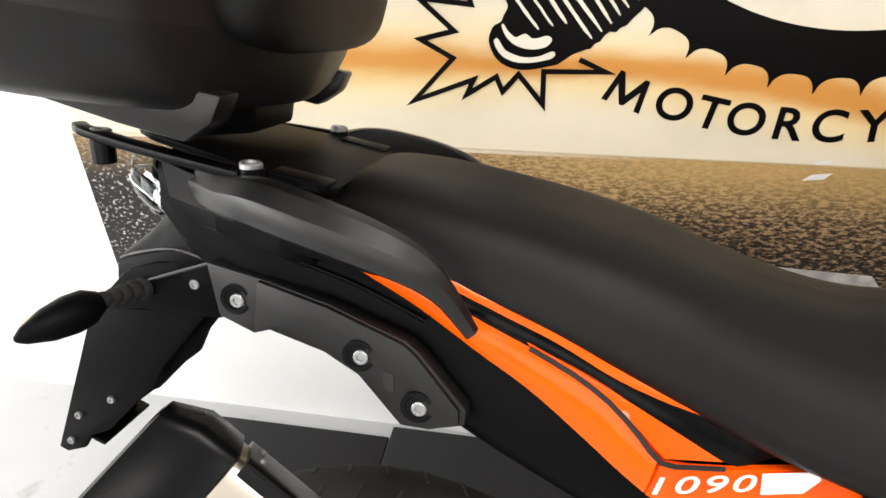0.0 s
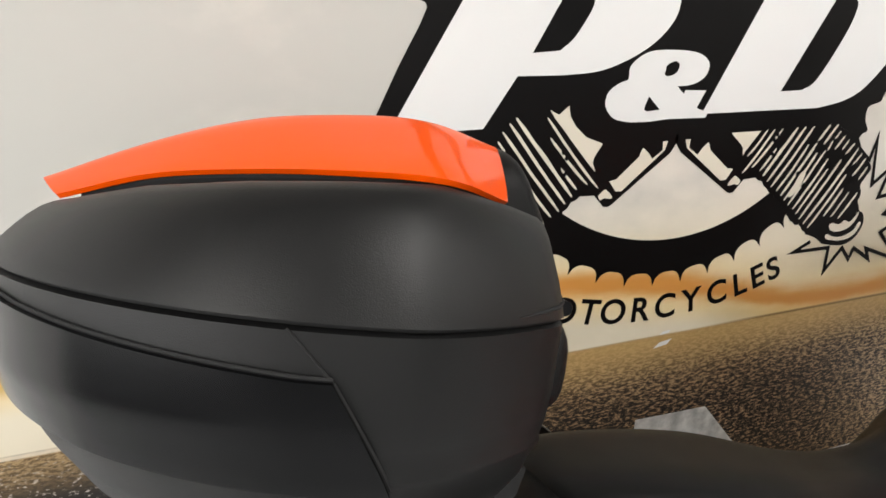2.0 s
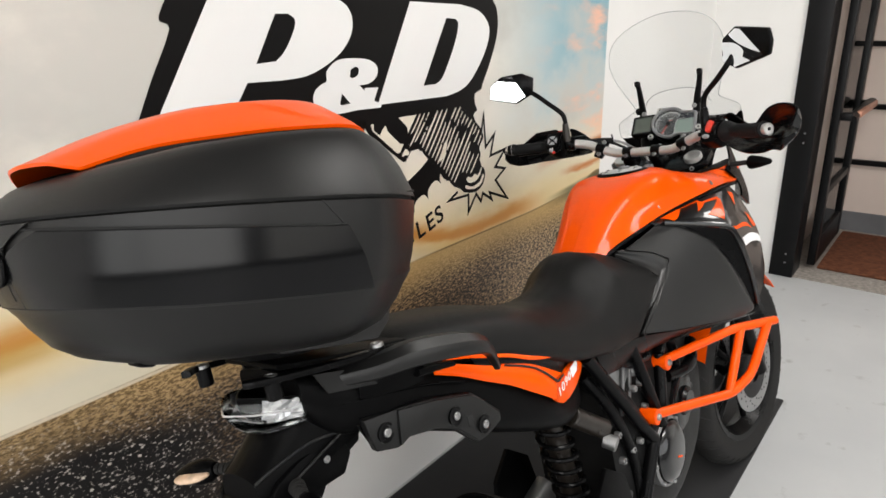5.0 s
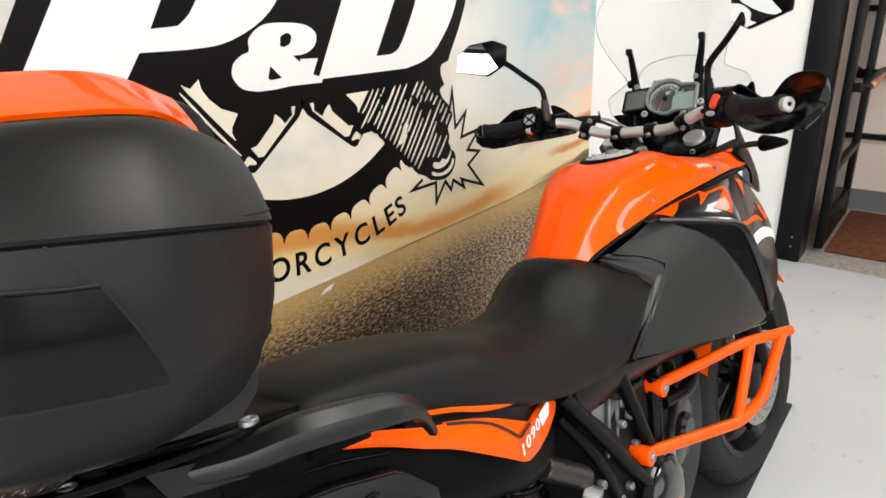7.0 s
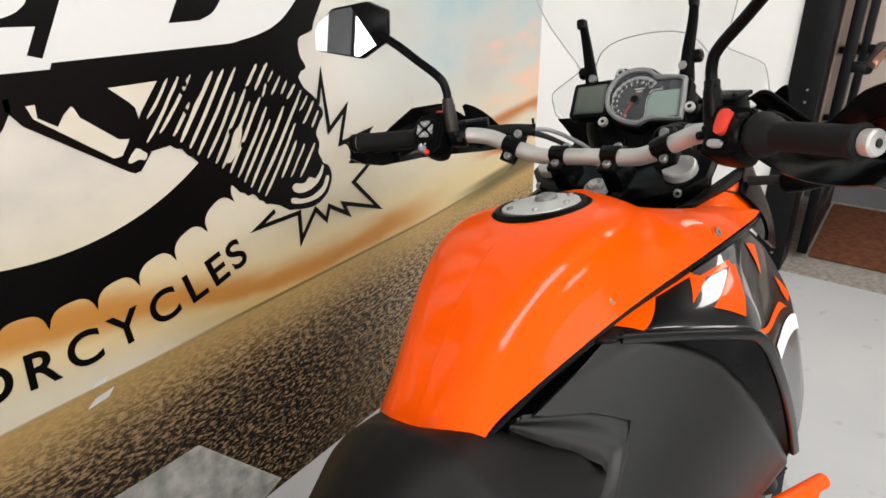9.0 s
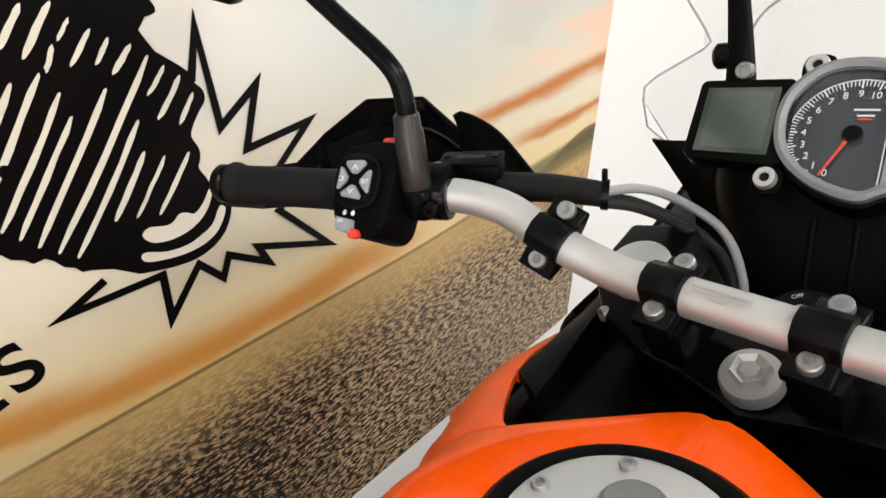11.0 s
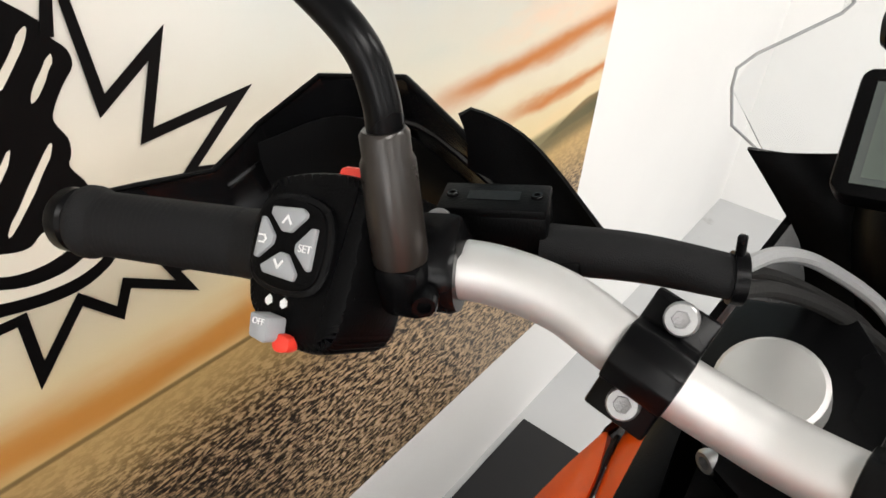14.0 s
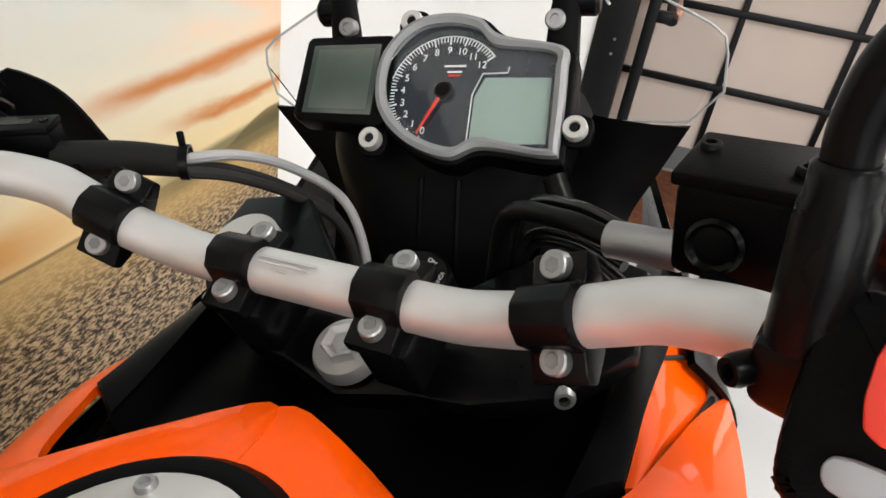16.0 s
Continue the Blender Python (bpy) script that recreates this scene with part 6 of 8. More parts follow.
# fender between the tail light and the plate holder
fender = bpart("tail_fender", loft([
    (-0.590, [(0, 1.056), (0.022, 1.053), (0.042, 1.046), (0.050, 1.025), (0.046, 1.0), (0, 0.995)]),
    (-0.560, [(0, 1.078), (0.026, 1.074), (0.050, 1.058), (0.058, 1.03), (0.052, 0.995), (0, 0.99)]),
    (-0.530, [(0, 1.104), (0.030, 1.100), (0.058, 1.070), (0.064, 1.03), (0.056, 0.995), (0, 0.99)]),
    (-0.500, [(0, 1.118), (0.050, 1.114), (0.068, 1.074), (0.068, 1.03), (0.060, 1.0), (0, 0.995)]),
    (-0.455, [(0, 1.120), (0.066, 1.114), (0.080, 1.072), (0.070, 1.035), (0.060, 1.01), (0, 1.0)]),
    (-0.40, [(0, 1.100), (0.060, 1.095), (0.076, 1.062), (0.060, 1.035), (0.050, 1.02), (0, 1.01)])], 4, 4), M_MATTE, label="black creased tail fender")
for side in (-1, 1):
    bpart("fender_crease", tube([(-0.448, side * 0.082, 1.068), (-0.50, side * 0.070, 1.073), (-0.56, side * 0.052, 1.058), (-0.588, side * 0.043, 1.047)], 0.0022, 6, 3), M_SHROUD, fender)
    bpart("fender_crease", tube([(-0.448, side * 0.082, 1.066), (-0.50, side * 0.075, 1.047), (-0.55, side * 0.069, 1.028), (-0.585, side * 0.062, 1.012)], 0.0022, 6, 3), M_SHROUD, fender)
holder = bpart("plate_holder", sheet([[(u, v, w) for v in np.linspace(-0.052, 0.052, 5)] for u, w in ((-0.50, 1.045), (-0.56, 1.03), (-0.618, 0.985), (-0.66, 0.88), (-0.704, 0.775))], 0.006), M_MATTE, label="black number plate holder")
for k in range(5):
    bpart("holder_rib", box(0.045, 0.096, 0.005, (-0.590 - 0.020 * k, 0, 0.960 - 0.042 * k), (0, 24, 0), bevel=0.001), M_SATIN, holder)
for u, w in ((-0.672, 0.83), (-0.69, 0.79), (-0.62, 0.86)):
    bpart("holder_screw", screw((u, -0.058, w), (0, -1, 0), 0.005, 0.003), M_STEEL, holder)

# black sheets on the tail sides that paint the shade of a deep recess
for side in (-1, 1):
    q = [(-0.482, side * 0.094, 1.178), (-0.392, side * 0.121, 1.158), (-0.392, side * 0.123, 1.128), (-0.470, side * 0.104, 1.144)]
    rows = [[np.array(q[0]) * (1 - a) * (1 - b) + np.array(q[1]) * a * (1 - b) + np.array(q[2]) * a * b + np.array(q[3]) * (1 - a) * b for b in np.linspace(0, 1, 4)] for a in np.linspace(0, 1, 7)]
    bpart("recess_shade", sheet(rows, 0.004, flip=side > 0), M_GROOVE, tail, "black sheet in place of a deep shaded recess")

# luggage rack
rack = bpart("luggage_rack", prism([(-0.565, -0.070), (-0.54, -0.085), (-0.44, -0.105), (-0.36, -0.130), (-0.33, -0.10), (-0.33, 0.10), (-0.36, 0.130), (-0.44, 0.105), (-0.54, 0.085), (-0.565, 0.070)], 0.010, pose(0, 0, 1.093, 0, 11.5, 0) @ pose(0.03, 0, 0), 0.004), M_MATTE, label="black plate luggage rack")
for side in (-1, 1):
    bpart("rack_arm", tube([(-0.585, side * 0.080, 1.206), (-0.56, side * 0.096, 1.203), (-0.487, side * 0.110, 1.191), (-0.38, side * 0.126, 1.176)], 0.008, flat=0.7, sq=0.5), M_SATIN, rack)
    for u, v in ((-0.372, 0.122), (-0.55, 0.094)):
        w = 1.182 - (u + 0.372) * 0.11
        bpart("rack_spacer", cyl((u, side * v, w - 0.03), (u, side * v, w), 0.012), M_SATIN, rack)
        bpart("rack_bolt", screw((u, side * v, w + 0.002), (0.1, 0, 1), 0.011, 0.004), M_STEEL, rack)
    bpart("rack_tab", box(0.06, 0.03, 0.01, (-0.33, side * 0.10, 1.168), (0, 11, 0), bevel=0.003), M_MATTE, rack)


# ---- top case ----
CASE = BIKE @ pose(-0.59, 0, 1.27, 0, 10, 0)
tcase = thing("top_case", "dark grey top case with an orange lid cover", "top case", CASE)
CA, CL, CV = 0.062, 0.302, 0.335


def nose(a):
    """Flattens the front, where the back rest sits."""
    return a if a < 0.19 else 0.19 + (a - 0.19) * 0.37


def case_scale(h):
    return float(np.interp(h, [-0.002, 0.0, 0.012, 0.04, 0.075, 0.11, 0.172, 0.18, 0.20], [0.62, 0.715, 0.795, 0.870, 0.935, 0.975, 1.0, 1.0, 1.0]))


def case_point(th, h, off=0.0):
    """A point of the case's side, th round it from the front."""
    c, s = math.cos(th), math.sin(th)
    e = 2 / (1.5 if c > 0 else 1.85)
    k = case_scale(h)
    a = CA + (CL * k + off) * math.copysign(abs(c) ** e, c)
    a = nose(a)
    v = (CV * k + off) * math.copysign(abs(s) ** e, s)
    # the rear floor sweeps up
    lift = max(0.0, -a - 0.12) * 0.20 * max(0.0, 1 - h / 0.09)
    return (a, v, h + lift - 0.018 * a * min(1.0, h / 0.18))


def lid_height(a, r):
    top = float(np.interp(a, [-0.24, -0.160, -0.098, -0.035, 0.027, 0.089, 0.152, 0.30], [0.217, 0.232, 0.246, 0.254, 0.259, 0.262, 0.253, 0.225]))
    base = 0.180 - 0.018 * a
    return base + (top - base) * float(np.interp(r, [0.82, 0.85, 0.88, 0.91, 0.94, 0.97, 0.99, 1.0], [1.0, 0.985, 0.92, 0.78, 0.58, 0.32, 0.12, 0.0]))


def lid_point(th, r, off=0.0):
    c, s = math.cos(th), math.sin(th)
    e = 2 / (1.5 if c > 0 else 1.85)
    a = nose(CA + CL * r * math.copysign(abs(c) ** e, c))
    v = CV * r * math.copysign(abs(s) ** e, s)
    return (a, v, lid_height(a, r) + off)


ring = np.linspace(0, 2 * math.pi, 121)
hs_ = [0.0, 0.004, 0.012, 0.025, 0.04, 0.058, 0.075, 0.0785, 0.082, 0.10, 0.12, 0.145, 0.165, 0.172, 0.1745]
rows = [[case_point(t, h, -0.004 if h > 0.173 else (0.0025 if 0.074 < h < 0.08 else 0.0)) for t in ring] for h in hs_]
bm = sheet(rows)
bm.faces.new([v for v in bm.verts[:120]])
bmesh.ops.remove_doubles(bm, verts=bm.verts, dist=1e-5)
body = part("body", bm, M_CASE, tcase, "dark grey grained case body", angle=50)
part("gasket", sheet([[case_point(t, h, -0.005) for t in ring] for h in (0.172, 0.182)]), M_GROOVE, tcase)
rows = [[case_point(t, 0.1775, 0.0008) for t in ring]] + [[lid_point(t, r) for t in ring] for r in (1.0, 0.99, 0.97, 0.94, 0.91, 0.88, 0.85, 0.82, 0.74, 0.5, 0.25, 0.02)]
part("lid", sheet(rows), M_CASE, tcase, "dark grey grained lid", angle=50)


# gloss panel round the back and sides
def panel_top(x):
    return 0.171 - 0.027 * min(1, x / 0.95) ** 0.85


def gloss_patch(sd):
    rows = []
    for k in range(61):
        t = k / 60
        row = []
        for j in range(13):
            q = j / 12
            th_front = math.radians(100 - 9 * q)
            th_back = math.pi - math.radians(float(np.interp(q, [0, 0.3, 1], [20, 9, 10])))
            th = th_front + (th_back - th_front) * t
            x = (math.pi - th) / (math.pi - th_front)
            top = panel_top(x)
            low = 0.080 - 0.010 * x
            row.append(case_point(sd * th, top + (low - top) * q, 0.0022))
        rows.append(row)
    return sheet(rows, 0.004, flip=sd < 0)


for sd in (-1, 1):
    part("side_panel", gloss_patch(sd), M_PANEL, body, "smooth gloss black band")
part("panel_lip", tube([case_point(math.radians(91) + (2 * math.pi - 2 * math.radians(91)) * t, 0.0785 - 0.010 * abs(2 * t - 1), 0.0015) for t in np.linspace(0, 1, 60)], 0.0032, 8, 1), M_GROOVE, body)
for sd in (-1, 1):
    th_f = math.radians(100)
    top_line = [case_point(sd * (th_f + (math.pi - math.radians(14) - th_f) * t), panel_top(1 - 0.84 * t) + 0.001, 0.0012) for t in np.linspace(0, 1, 30)]
    part("panel_groove", tube(top_line, 0.0018, 6, 2), M_GROOVE, body)
    front_line = [case_point(sd * math.radians(105.5 - 5.5 * t), 0.173 - 0.030 * t, 0.0004) for t in np.linspace(0, 1, 6)]
    part("panel_groove", tube(front_line, 0.0011, 6, 2), M_GROOVE, body)
    front_line = [case_point(sd * math.radians(100 - 9 * t), 0.143 - 0.070 * t, 0.0012) for t in np.linspace(0, 1, 8)]
    part("panel_groove", tube(front_line, 0.0018, 6, 2), M_GROOVE, body)


# orange cover on the lid
COV_A, COV_H, COV_V, COV_C = np.array(spline([(-0.174, 0.2335, 0.108, 0.013), (-0.107, 0.2545, 0.140, 0.0294), (-0.040, 0.263, 0.190, 0.0480), (0.026, 0.2665, 0.248, 0.058), (0.092, 0.2660, 0.274, 0.0615), (0.159, 0.2553, 0.222, 0.0600)], 7)).T


def cover():
    rows = []
    for a, h, half, crown in zip(COV_A, COV_H, COV_V, COV_C):
        t = (a + 0.174) / 0.333
        row = []
        for s in (-1, -0.985, -0.96, -0.93, -0.88, -0.8, -0.7, -0.63, -0.6, -0.57, -0.5, -0.38, -0.26, -0.13, 0, 0.13, 0.26, 0.38, 0.5, 0.57, 0.6, 0.63, 0.7, 0.8, 0.88, 0.93, 0.96, 0.985, 1):
            rise = float(np.interp(abs(s), [0, 0.35, 0.58, 0.64, 0.93, 0.98, 1], [1, 0.95, 0.84, 0.77, 0.17, 0.05, 0]))
            row.append((a + 0.035 * (1 - s * s) * max(0.0, t - 0.5) * 2 - 0.030 * (1 - s * s) * (1 - t) ** 3, s * half, h + crown * rise))
        rows.append(row)
    return sheet(rows, 0.0045)


part("lid_cover", cover(), M_ORANGE, tcase, "glossy orange painted lid cover", angle=50)
# near-black tubes paint the shade in the gap under the cover's edge
for sd in (-1, 1):
    part("cover_gap_shade", tube([(a, sd * (v - 0.010), h - 0.006) for a, h, v in list(zip(COV_A, COV_H, COV_V))[2:-3:3]], 0.0042, 8, 2), M_GROOVE, tcase)
# back rest cushions and hinge
part("backrest", ellipsoid(0.042, 0.160, 0.074, pose(0.196, 0, 0.236, 0, -26, 0), 0.5, 40, 20), M_SEAT, tcase, "padded black back rest")
part("backrest", ellipsoid(0.046, 0.185, 0.056, pose(0.222, 0, 0.112, 0, 5, 0), 0.6, 40, 20), M_SEAT, tcase, "padded black back rest")
for s in (-1, 1):
    hg = part("hinge", box(0.030, 0.018, 0.020, (0.213, s * 0.188, 0.174), (0, 0, -s * 30), bevel=0.006), M_SATIN, tcase)
    part("hinge_screw", screw((0.222, s * 0.199, 0.175), (0.3, s, 0), 0.0045, 0.002), M_STEEL, hg)
part("hinge_bar", cyl((0.238, -0.185, 0.168), (0.238, 0.185, 0.168), 0.007), M_SATIN, tcase)
# lock plate at the rear
rows = [[case_point(math.pi + math.radians(d * w), h, 0.003) for d in np.linspace(-1, 1, 15)] for h, w in ((0.078, 9), (0.10, 9), (0.12, 8.5), (0.147, 8), (0.160, 13), (0.172, 18.5))]
lock = part("lock_plate", sheet(rows, 0.002), M_CASE, tcase, "grey lock plate")
part("lock_seam", tube([case_point(math.pi + math.radians(d), 0.147, 0.0046) for d in np.linspace(-8.5, 8.5, 9)], 0.0018, 6, 1), M_GROOVE, lock)
for sd in (-1, 1):
    part("lock_seam", tube([case_point(math.pi + sd * math.radians(7), h, 0.0046) for h in np.linspace(0.147, 0.088, 5)], 0.0014, 6, 1), M_GROOVE, lock)
    # thin dark line paints the shade of a crease in the lid
    part("lid_crease_shade", tube([lid_point(sd * math.radians(74 - 34 * t), 1.0 - 0.025 * t * t, 0.002) for t in np.linspace(0.15, 1, 10)], [0.0004, 0.0010, 0.0014, 0.0016, 0.0016, 0.0016, 0.0014, 0.0012, 0.0008, 0.0004], 6, 1), M_GROOVE, tcase)
part("latch", ellipsoid(0.005, 0.045, 0.022, pose(*case_point(math.pi, 0.125, 0.005)), 0.6), M_SATIN, lock)
part("maker_mark", box(0.002, 0.05, 0.007, case_point(math.pi, 0.158, 0.0065), bevel=0.0005), M_GREYRIM, lock)
for s in (-1, 1):
    part("rubber_foot", box(0.024, 0.034, 0.016, (-0.120, s * 0.09, 0.004), (0, 12, 0), bevel=0.005), M_MATTE, tcase)
part("mount_plate", prism([(0.03, -0.075), (0.10, -0.105), (0.17, -0.100), (0.195, -0.05), (0.195, 0.05), (0.17, 0.100), (0.10, 0.105), (0.03, 0.075)], 0.040, pose(0.0, 0, -0.036), 0.006), M_MATTE, tcase, "black mounting plate")
for s in (-1, 1):
    part("mount_arm", prism([(-0.02, 0.012), (0.02, -0.014), (0.126, -0.023), (0.190, -0.026), (0.214, -0.004), (0.222, 0.022), (0.10, 0.022)], 0.036, frame3((0, s * 0.155 + 0.018, 0), (1, 0, 0), (0, 0, 1)), 0.004), M_SHROUD, tcase, "grey mounting foot under the case")

# ---- handlebar and cockpit ----
BAR = [(-0.1245, 0.439, 0.040), (-0.105, 0.385, 0.041), (-0.080, 0.32, 0.041), (-0.058, 0.28, 0.039), (-0.036, 0.243, 0.037), (-0.021, 0.218, 0.034), (-0.011, 0.19, 0.027), (-0.008, 0.165, 0.017), (-0.005, 0.14, 0.006), (0.001, 0.11, -0.005), (0.003, 0.08, -0.010), (0.003, 0.0, -0.010)]
full = BAR + [(f, -l, h) for f, l, h in BAR[-2::-1]]
bar = spart("handlebar", tube(full, 0.0142, 20, 8), M_BAR, label="silver tapered aluminium handlebar")
N = Vector((-0.45, 0, 0.89)).normalized()


def bar_clamp(c, axis, half, lean):
    """A split clamp round the bar, with two bolts."""
    axis = Vector(axis).normalized()
    c = Vector(c)
    n = (Vector(lean) - axis * Vector(lean).dot(axis)).normalized()
    f = axis.cross(n)
    m = Matrix((f, n, axis)).transposed().to_4x4()
    m.translation = c - axis * half
    if f.z < 0:
        f = -f
    out = [(-0.030, -0.010), (-0.030, -0.001), (-0.0155, 0.001), (-0.0135, 0.0135), (-0.005, 0.020), (0.005, 0.020), (0.0135, 0.0135), (0.0155, 0.001), (0.030, -0.001), (0.030, -0.010), (0.018, -0.016), (0.006, -0.020), (-0.006, -0.020), (-0.018, -0.016)]
    cl = spart("bar_clamp", prism(out, 2 * half, m, 0.0015), M_SATIN, bar, "black bar clamp")
    for s in (-1, 1):
        p = c + f * (0.0215 * s + 0.002) + n * 0.0015
        spart("clamp_bolt", lathe([(0, 0.002), (0.0032, 0.002), (0.0036, 0.0045), (0.0064, 0.0045), (0.0072, 0.0035), (0.0074, 0.0), (0.0074, -0.004), (0, -0.004)], aim(p, p + n), 18), M_STEEL, cl, "steel socket bolt")
        spart("bolt_socket", lathe([(0, 0.0040), (0.0036, 0.0048), (0.0040, 0.0046), (0.0040, 0.002)], aim(p, p + n), 6), M_CAST, cl)
    return cl


bar_clamp((0.003, 0.052, -0.010), (0, 1, 0), 0.0145, N)
bar_clamp((0.003, -0.048, -0.010), (0, -1, 0), 0.0145, N)
bar_clamp((-0.006, 0.147, 0.010), (-0.14, 0.92, 0.36), 0.0145, (-0.79, -0.31, 0.49))
bar_clamp((-0.006, -0.144, 0.009), (-0.14, -0.92, 0.36), 0.0145, (-0.79, 0.31, 0.49))
M_ETCH = mat("etched marking", (0.58, 0.56, 0.54), 0.45, metal=0.8, vary=0.1)
for k, (x, w) in enumerate(((0.0052, 0.022), (0.0010, 0.040), (-0.0032, 0.034), (-0.0070, 0.010))):
    spart("bar_print", box(0.0016, w, 0.0004, (x - 0.0045, 0.012, 0.0043 - 0.0042 * abs(k - 1.0) ** 1.6 * 0.25), (0, -20 + 14 * (k - 1), 0)), M_ETCH, bar)
# top yoke, stem nut, fork caps, ignition
yoke = spart("top_yoke", prism([(-0.035, -0.045), (-0.030, -0.085), (-0.010, -0.135), (0.03, -0.170), (0.09, -0.165), (0.105, -0.11), (0.048, -0.052), (0.036, 0.0), (0.048, 0.052), (0.105, 0.11), (0.09, 0.165), (0.03, 0.170), (-0.010, 0.135), (-0.030, 0.085), (-0.035, 0.045), (-0.048, 0.0)], 0.024, pose(0.058, 0, -0.092, 0, -26, 0), 0.004), M_SATIN, label="black top yoke")
for s in (-1, 1):
    spart("fork_cap", lathe([(0, 0.009), (0.025, 0.009), (0.0275, 0.007), (0.0285, -0.03), (0, -0.03)], pose(0.080, s * 0.125, -0.048, 0, -26, 0), 32), M_BAR, yoke, "silver fork cap")
    spart("riser", box(0.052, 0.034, 0.045, (0.016, s * 0.05, -0.040), (0, -26, 0), bevel=0.006), M_SATIN, yoke)
    spart("pinch_bolt", screw((0.046, s * 0.135, -0.078), (-1, s * 0.4, 0), 0.007, 0.006), M_STEEL, yoke)
spart("stem_nut", lathe([(0, 0.010), (0.010, 0.010), (0.012, 0.006), (0.020, 0.012), (0.022, 0.009), (0.023, -0.01), (0, -0.01)], pose(0.022, 0.0, -0.066, 0, -26, 0) @ Matrix.Scale(0.64, 4), 6), M_BAR, yoke)
spart("stem_washer", lathe([(0, 0.004), (0.028, 0.004), (0.030, 0.0), (0.030, -0.012), (0, -0.012)], pose(0.022, 0.0, -0.068, 0, -26, 0) @ Matrix.Scale(0.72, 4), 32), M_BAR, yoke)
ign = spart("ignition_lock", lathe([(0.012, 0.012), (0.026, 0.012), (0.029, 0.009), (0.030, -0.03), (0, -0.03)], pose(0.138, 0.011, -0.088, 0, -26, 0), 36), M_SATIN, label="black ignition lock")
spart("lock_barrel", lathe([(0, 0.0135), (0.010, 0.0135), (0.012, 0.011), (0.012, 0.0)], pose(0.138, 0.011, -0.088, 0, -26, 0), 24), M_BAR, ign)
spart("key_slot", box(0.002, 0.011, 0.001, (0.1322, 0.011, -0.0752), (0, -26, 20)), M_GROOVE, ign)
IGN = pose(0.138, 0.011, -0.088, 0, -26, 0)
for word, ang in (("OFF", 124), ("ON", 66), ("IGNITION", -6)):
    a = math.radians(ang)
    letters(word, 0.0054, STEER @ IGN @ pose(0.0195 * math.sin(a), -0.0195 * math.cos(a), 0.0122, 0, 0, ang - 180), M_WHITE, ign, "lettering", 0.0001)


# ---- grips, switches, levers, mirrors ----
def along(l):
    """The bar's middle at l to the left, and its direction outwards."""
    P = np.array(sorted(BAR, key=lambda p: p[1]))
    at = np.array([np.interp(abs(l), P[:, 1], P[:, k]) for k in range(3)])
    nx = np.array([np.interp(abs(l) + 0.01, P[:, 1], P[:, k]) for k in range(3)])
    d = (nx - at) / np.linalg.norm(nx - at)
    if l < 0:
        at[1], d[1] = -at[1], -d[1]
    return Vector(at), Vector(d)


for side in (1, -1):
    p0, d = along(side * 0.312)
    gm = aim(p0, p0 + d)
    prof = [(0.013, 0), (0.021, 0.0), (0.0225, 0.002), (0.0225, 0.006), (0.0185, 0.009)] if side > 0 else [(0.013, -0.012), (0.027, -0.012), (0.029, -0.009), (0.029, -0.002), (0.0245, 0.002), (0.0245, 0.012), (0.019, 0.018)]
    cut = 0.014 if side > 0 else 0.003
    for k in range(24 if side > 0 else 27):
        h = 0.020 + 0.0038 * k
        prof += [(0.0180, h), (0.0172, h + 0.0019)]
    prof += [(r, h - cut) for r, h in ((0.0180, 0.126), (0.0192, 0.129), (0.0205, 0.133), (0.0205, 0.137), (0.0175, 0.139), (0.013, 0.139))]
    grip = spart("grip", lathe(prof, gm, 40), M_GRIP, bar, "ribbed black rubber grip", angle=60)
    em = gm @ pose(0, 0, -cut)
    if side > 0:
        spart("bar_end", lathe([(0.010, 0.138), (0.0135, 0.139), (0.0140, 0.1415), (0.0165, 0.142), (0.0182, 0.144), (0.0182, 0.151), (0.0165, 0.1535), (0.008, 0.1535), (0.0075, 0.148), (0, 0.148)], em, 28), M_SATIN, bar, "black bar end")
        spart("bar_end_ring", lathe([(0.0140, 0.1395), (0.0150, 0.1395), (0.0150, 0.1412), (0.0140, 0.1412)], em, 28), M_BAR, bar)
    else:
        spart("bar_end", lathe([(0.010, 0.138), (0.0145, 0.140), (0.0150, 0.152), (0.013, 0.155), (0.0055, 0.155), (0.005, 0.150), (0, 0.150)], em, 28), M_BAR, bar, "silver bar end")
        spart("bar_end_bolt", lathe([(0, 0.156), (0.004, 0.156), (0.0045, 0.150)], em, 12), M_GROOVE, bar)

# left switch block
SWF = frame3((-0.090, 0.281, 0.060), (0.28, -0.96, 0.03), (0.52, 0.15, 0.84))


def face(x, y, z=0.0):
    return SWF @ Vector((x, y, z))


def block(outline_, z0, z1, bev, m):
    return prism(outline_, z1 - z0, m @ pose(0, 0, z0), bev)


hull = rounded([(-0.022, 0.018), (-0.016, 0.029), (0.006, 0.034), (0.030, 0.034), (0.037, 0.026), (0.036, -0.022), (0.030, -0.042), (0.012, -0.046), (-0.006, -0.040), (-0.020, -0.030), (-0.024, -0.008)], 5)
swl = spart("switch_block", block(hull, -0.052, -0.004, 0.005, SWF), M_MATTE, label="black handlebar switch block")
pad = rounded([(-0.020, 0.0), (-0.018, 0.014), (-0.008, 0.021), (0.010, 0.021), (0.022, 0.015), (0.025, 0.0), (0.022, -0.016), (0.010, -0.022), (-0.008, -0.021), (-0.018, -0.015)], 4)
spart("button_bezel", block([(x * 1.05, y * 1.05) for x, y in pad], -0.006, -0.001, 0.0015, SWF), M_SATIN, swl)
spart("button_pad", block([(x * 0.92, y * 0.92) for x, y in pad], -0.003, 0.0003, 0.001, SWF), M_MATTE, swl)
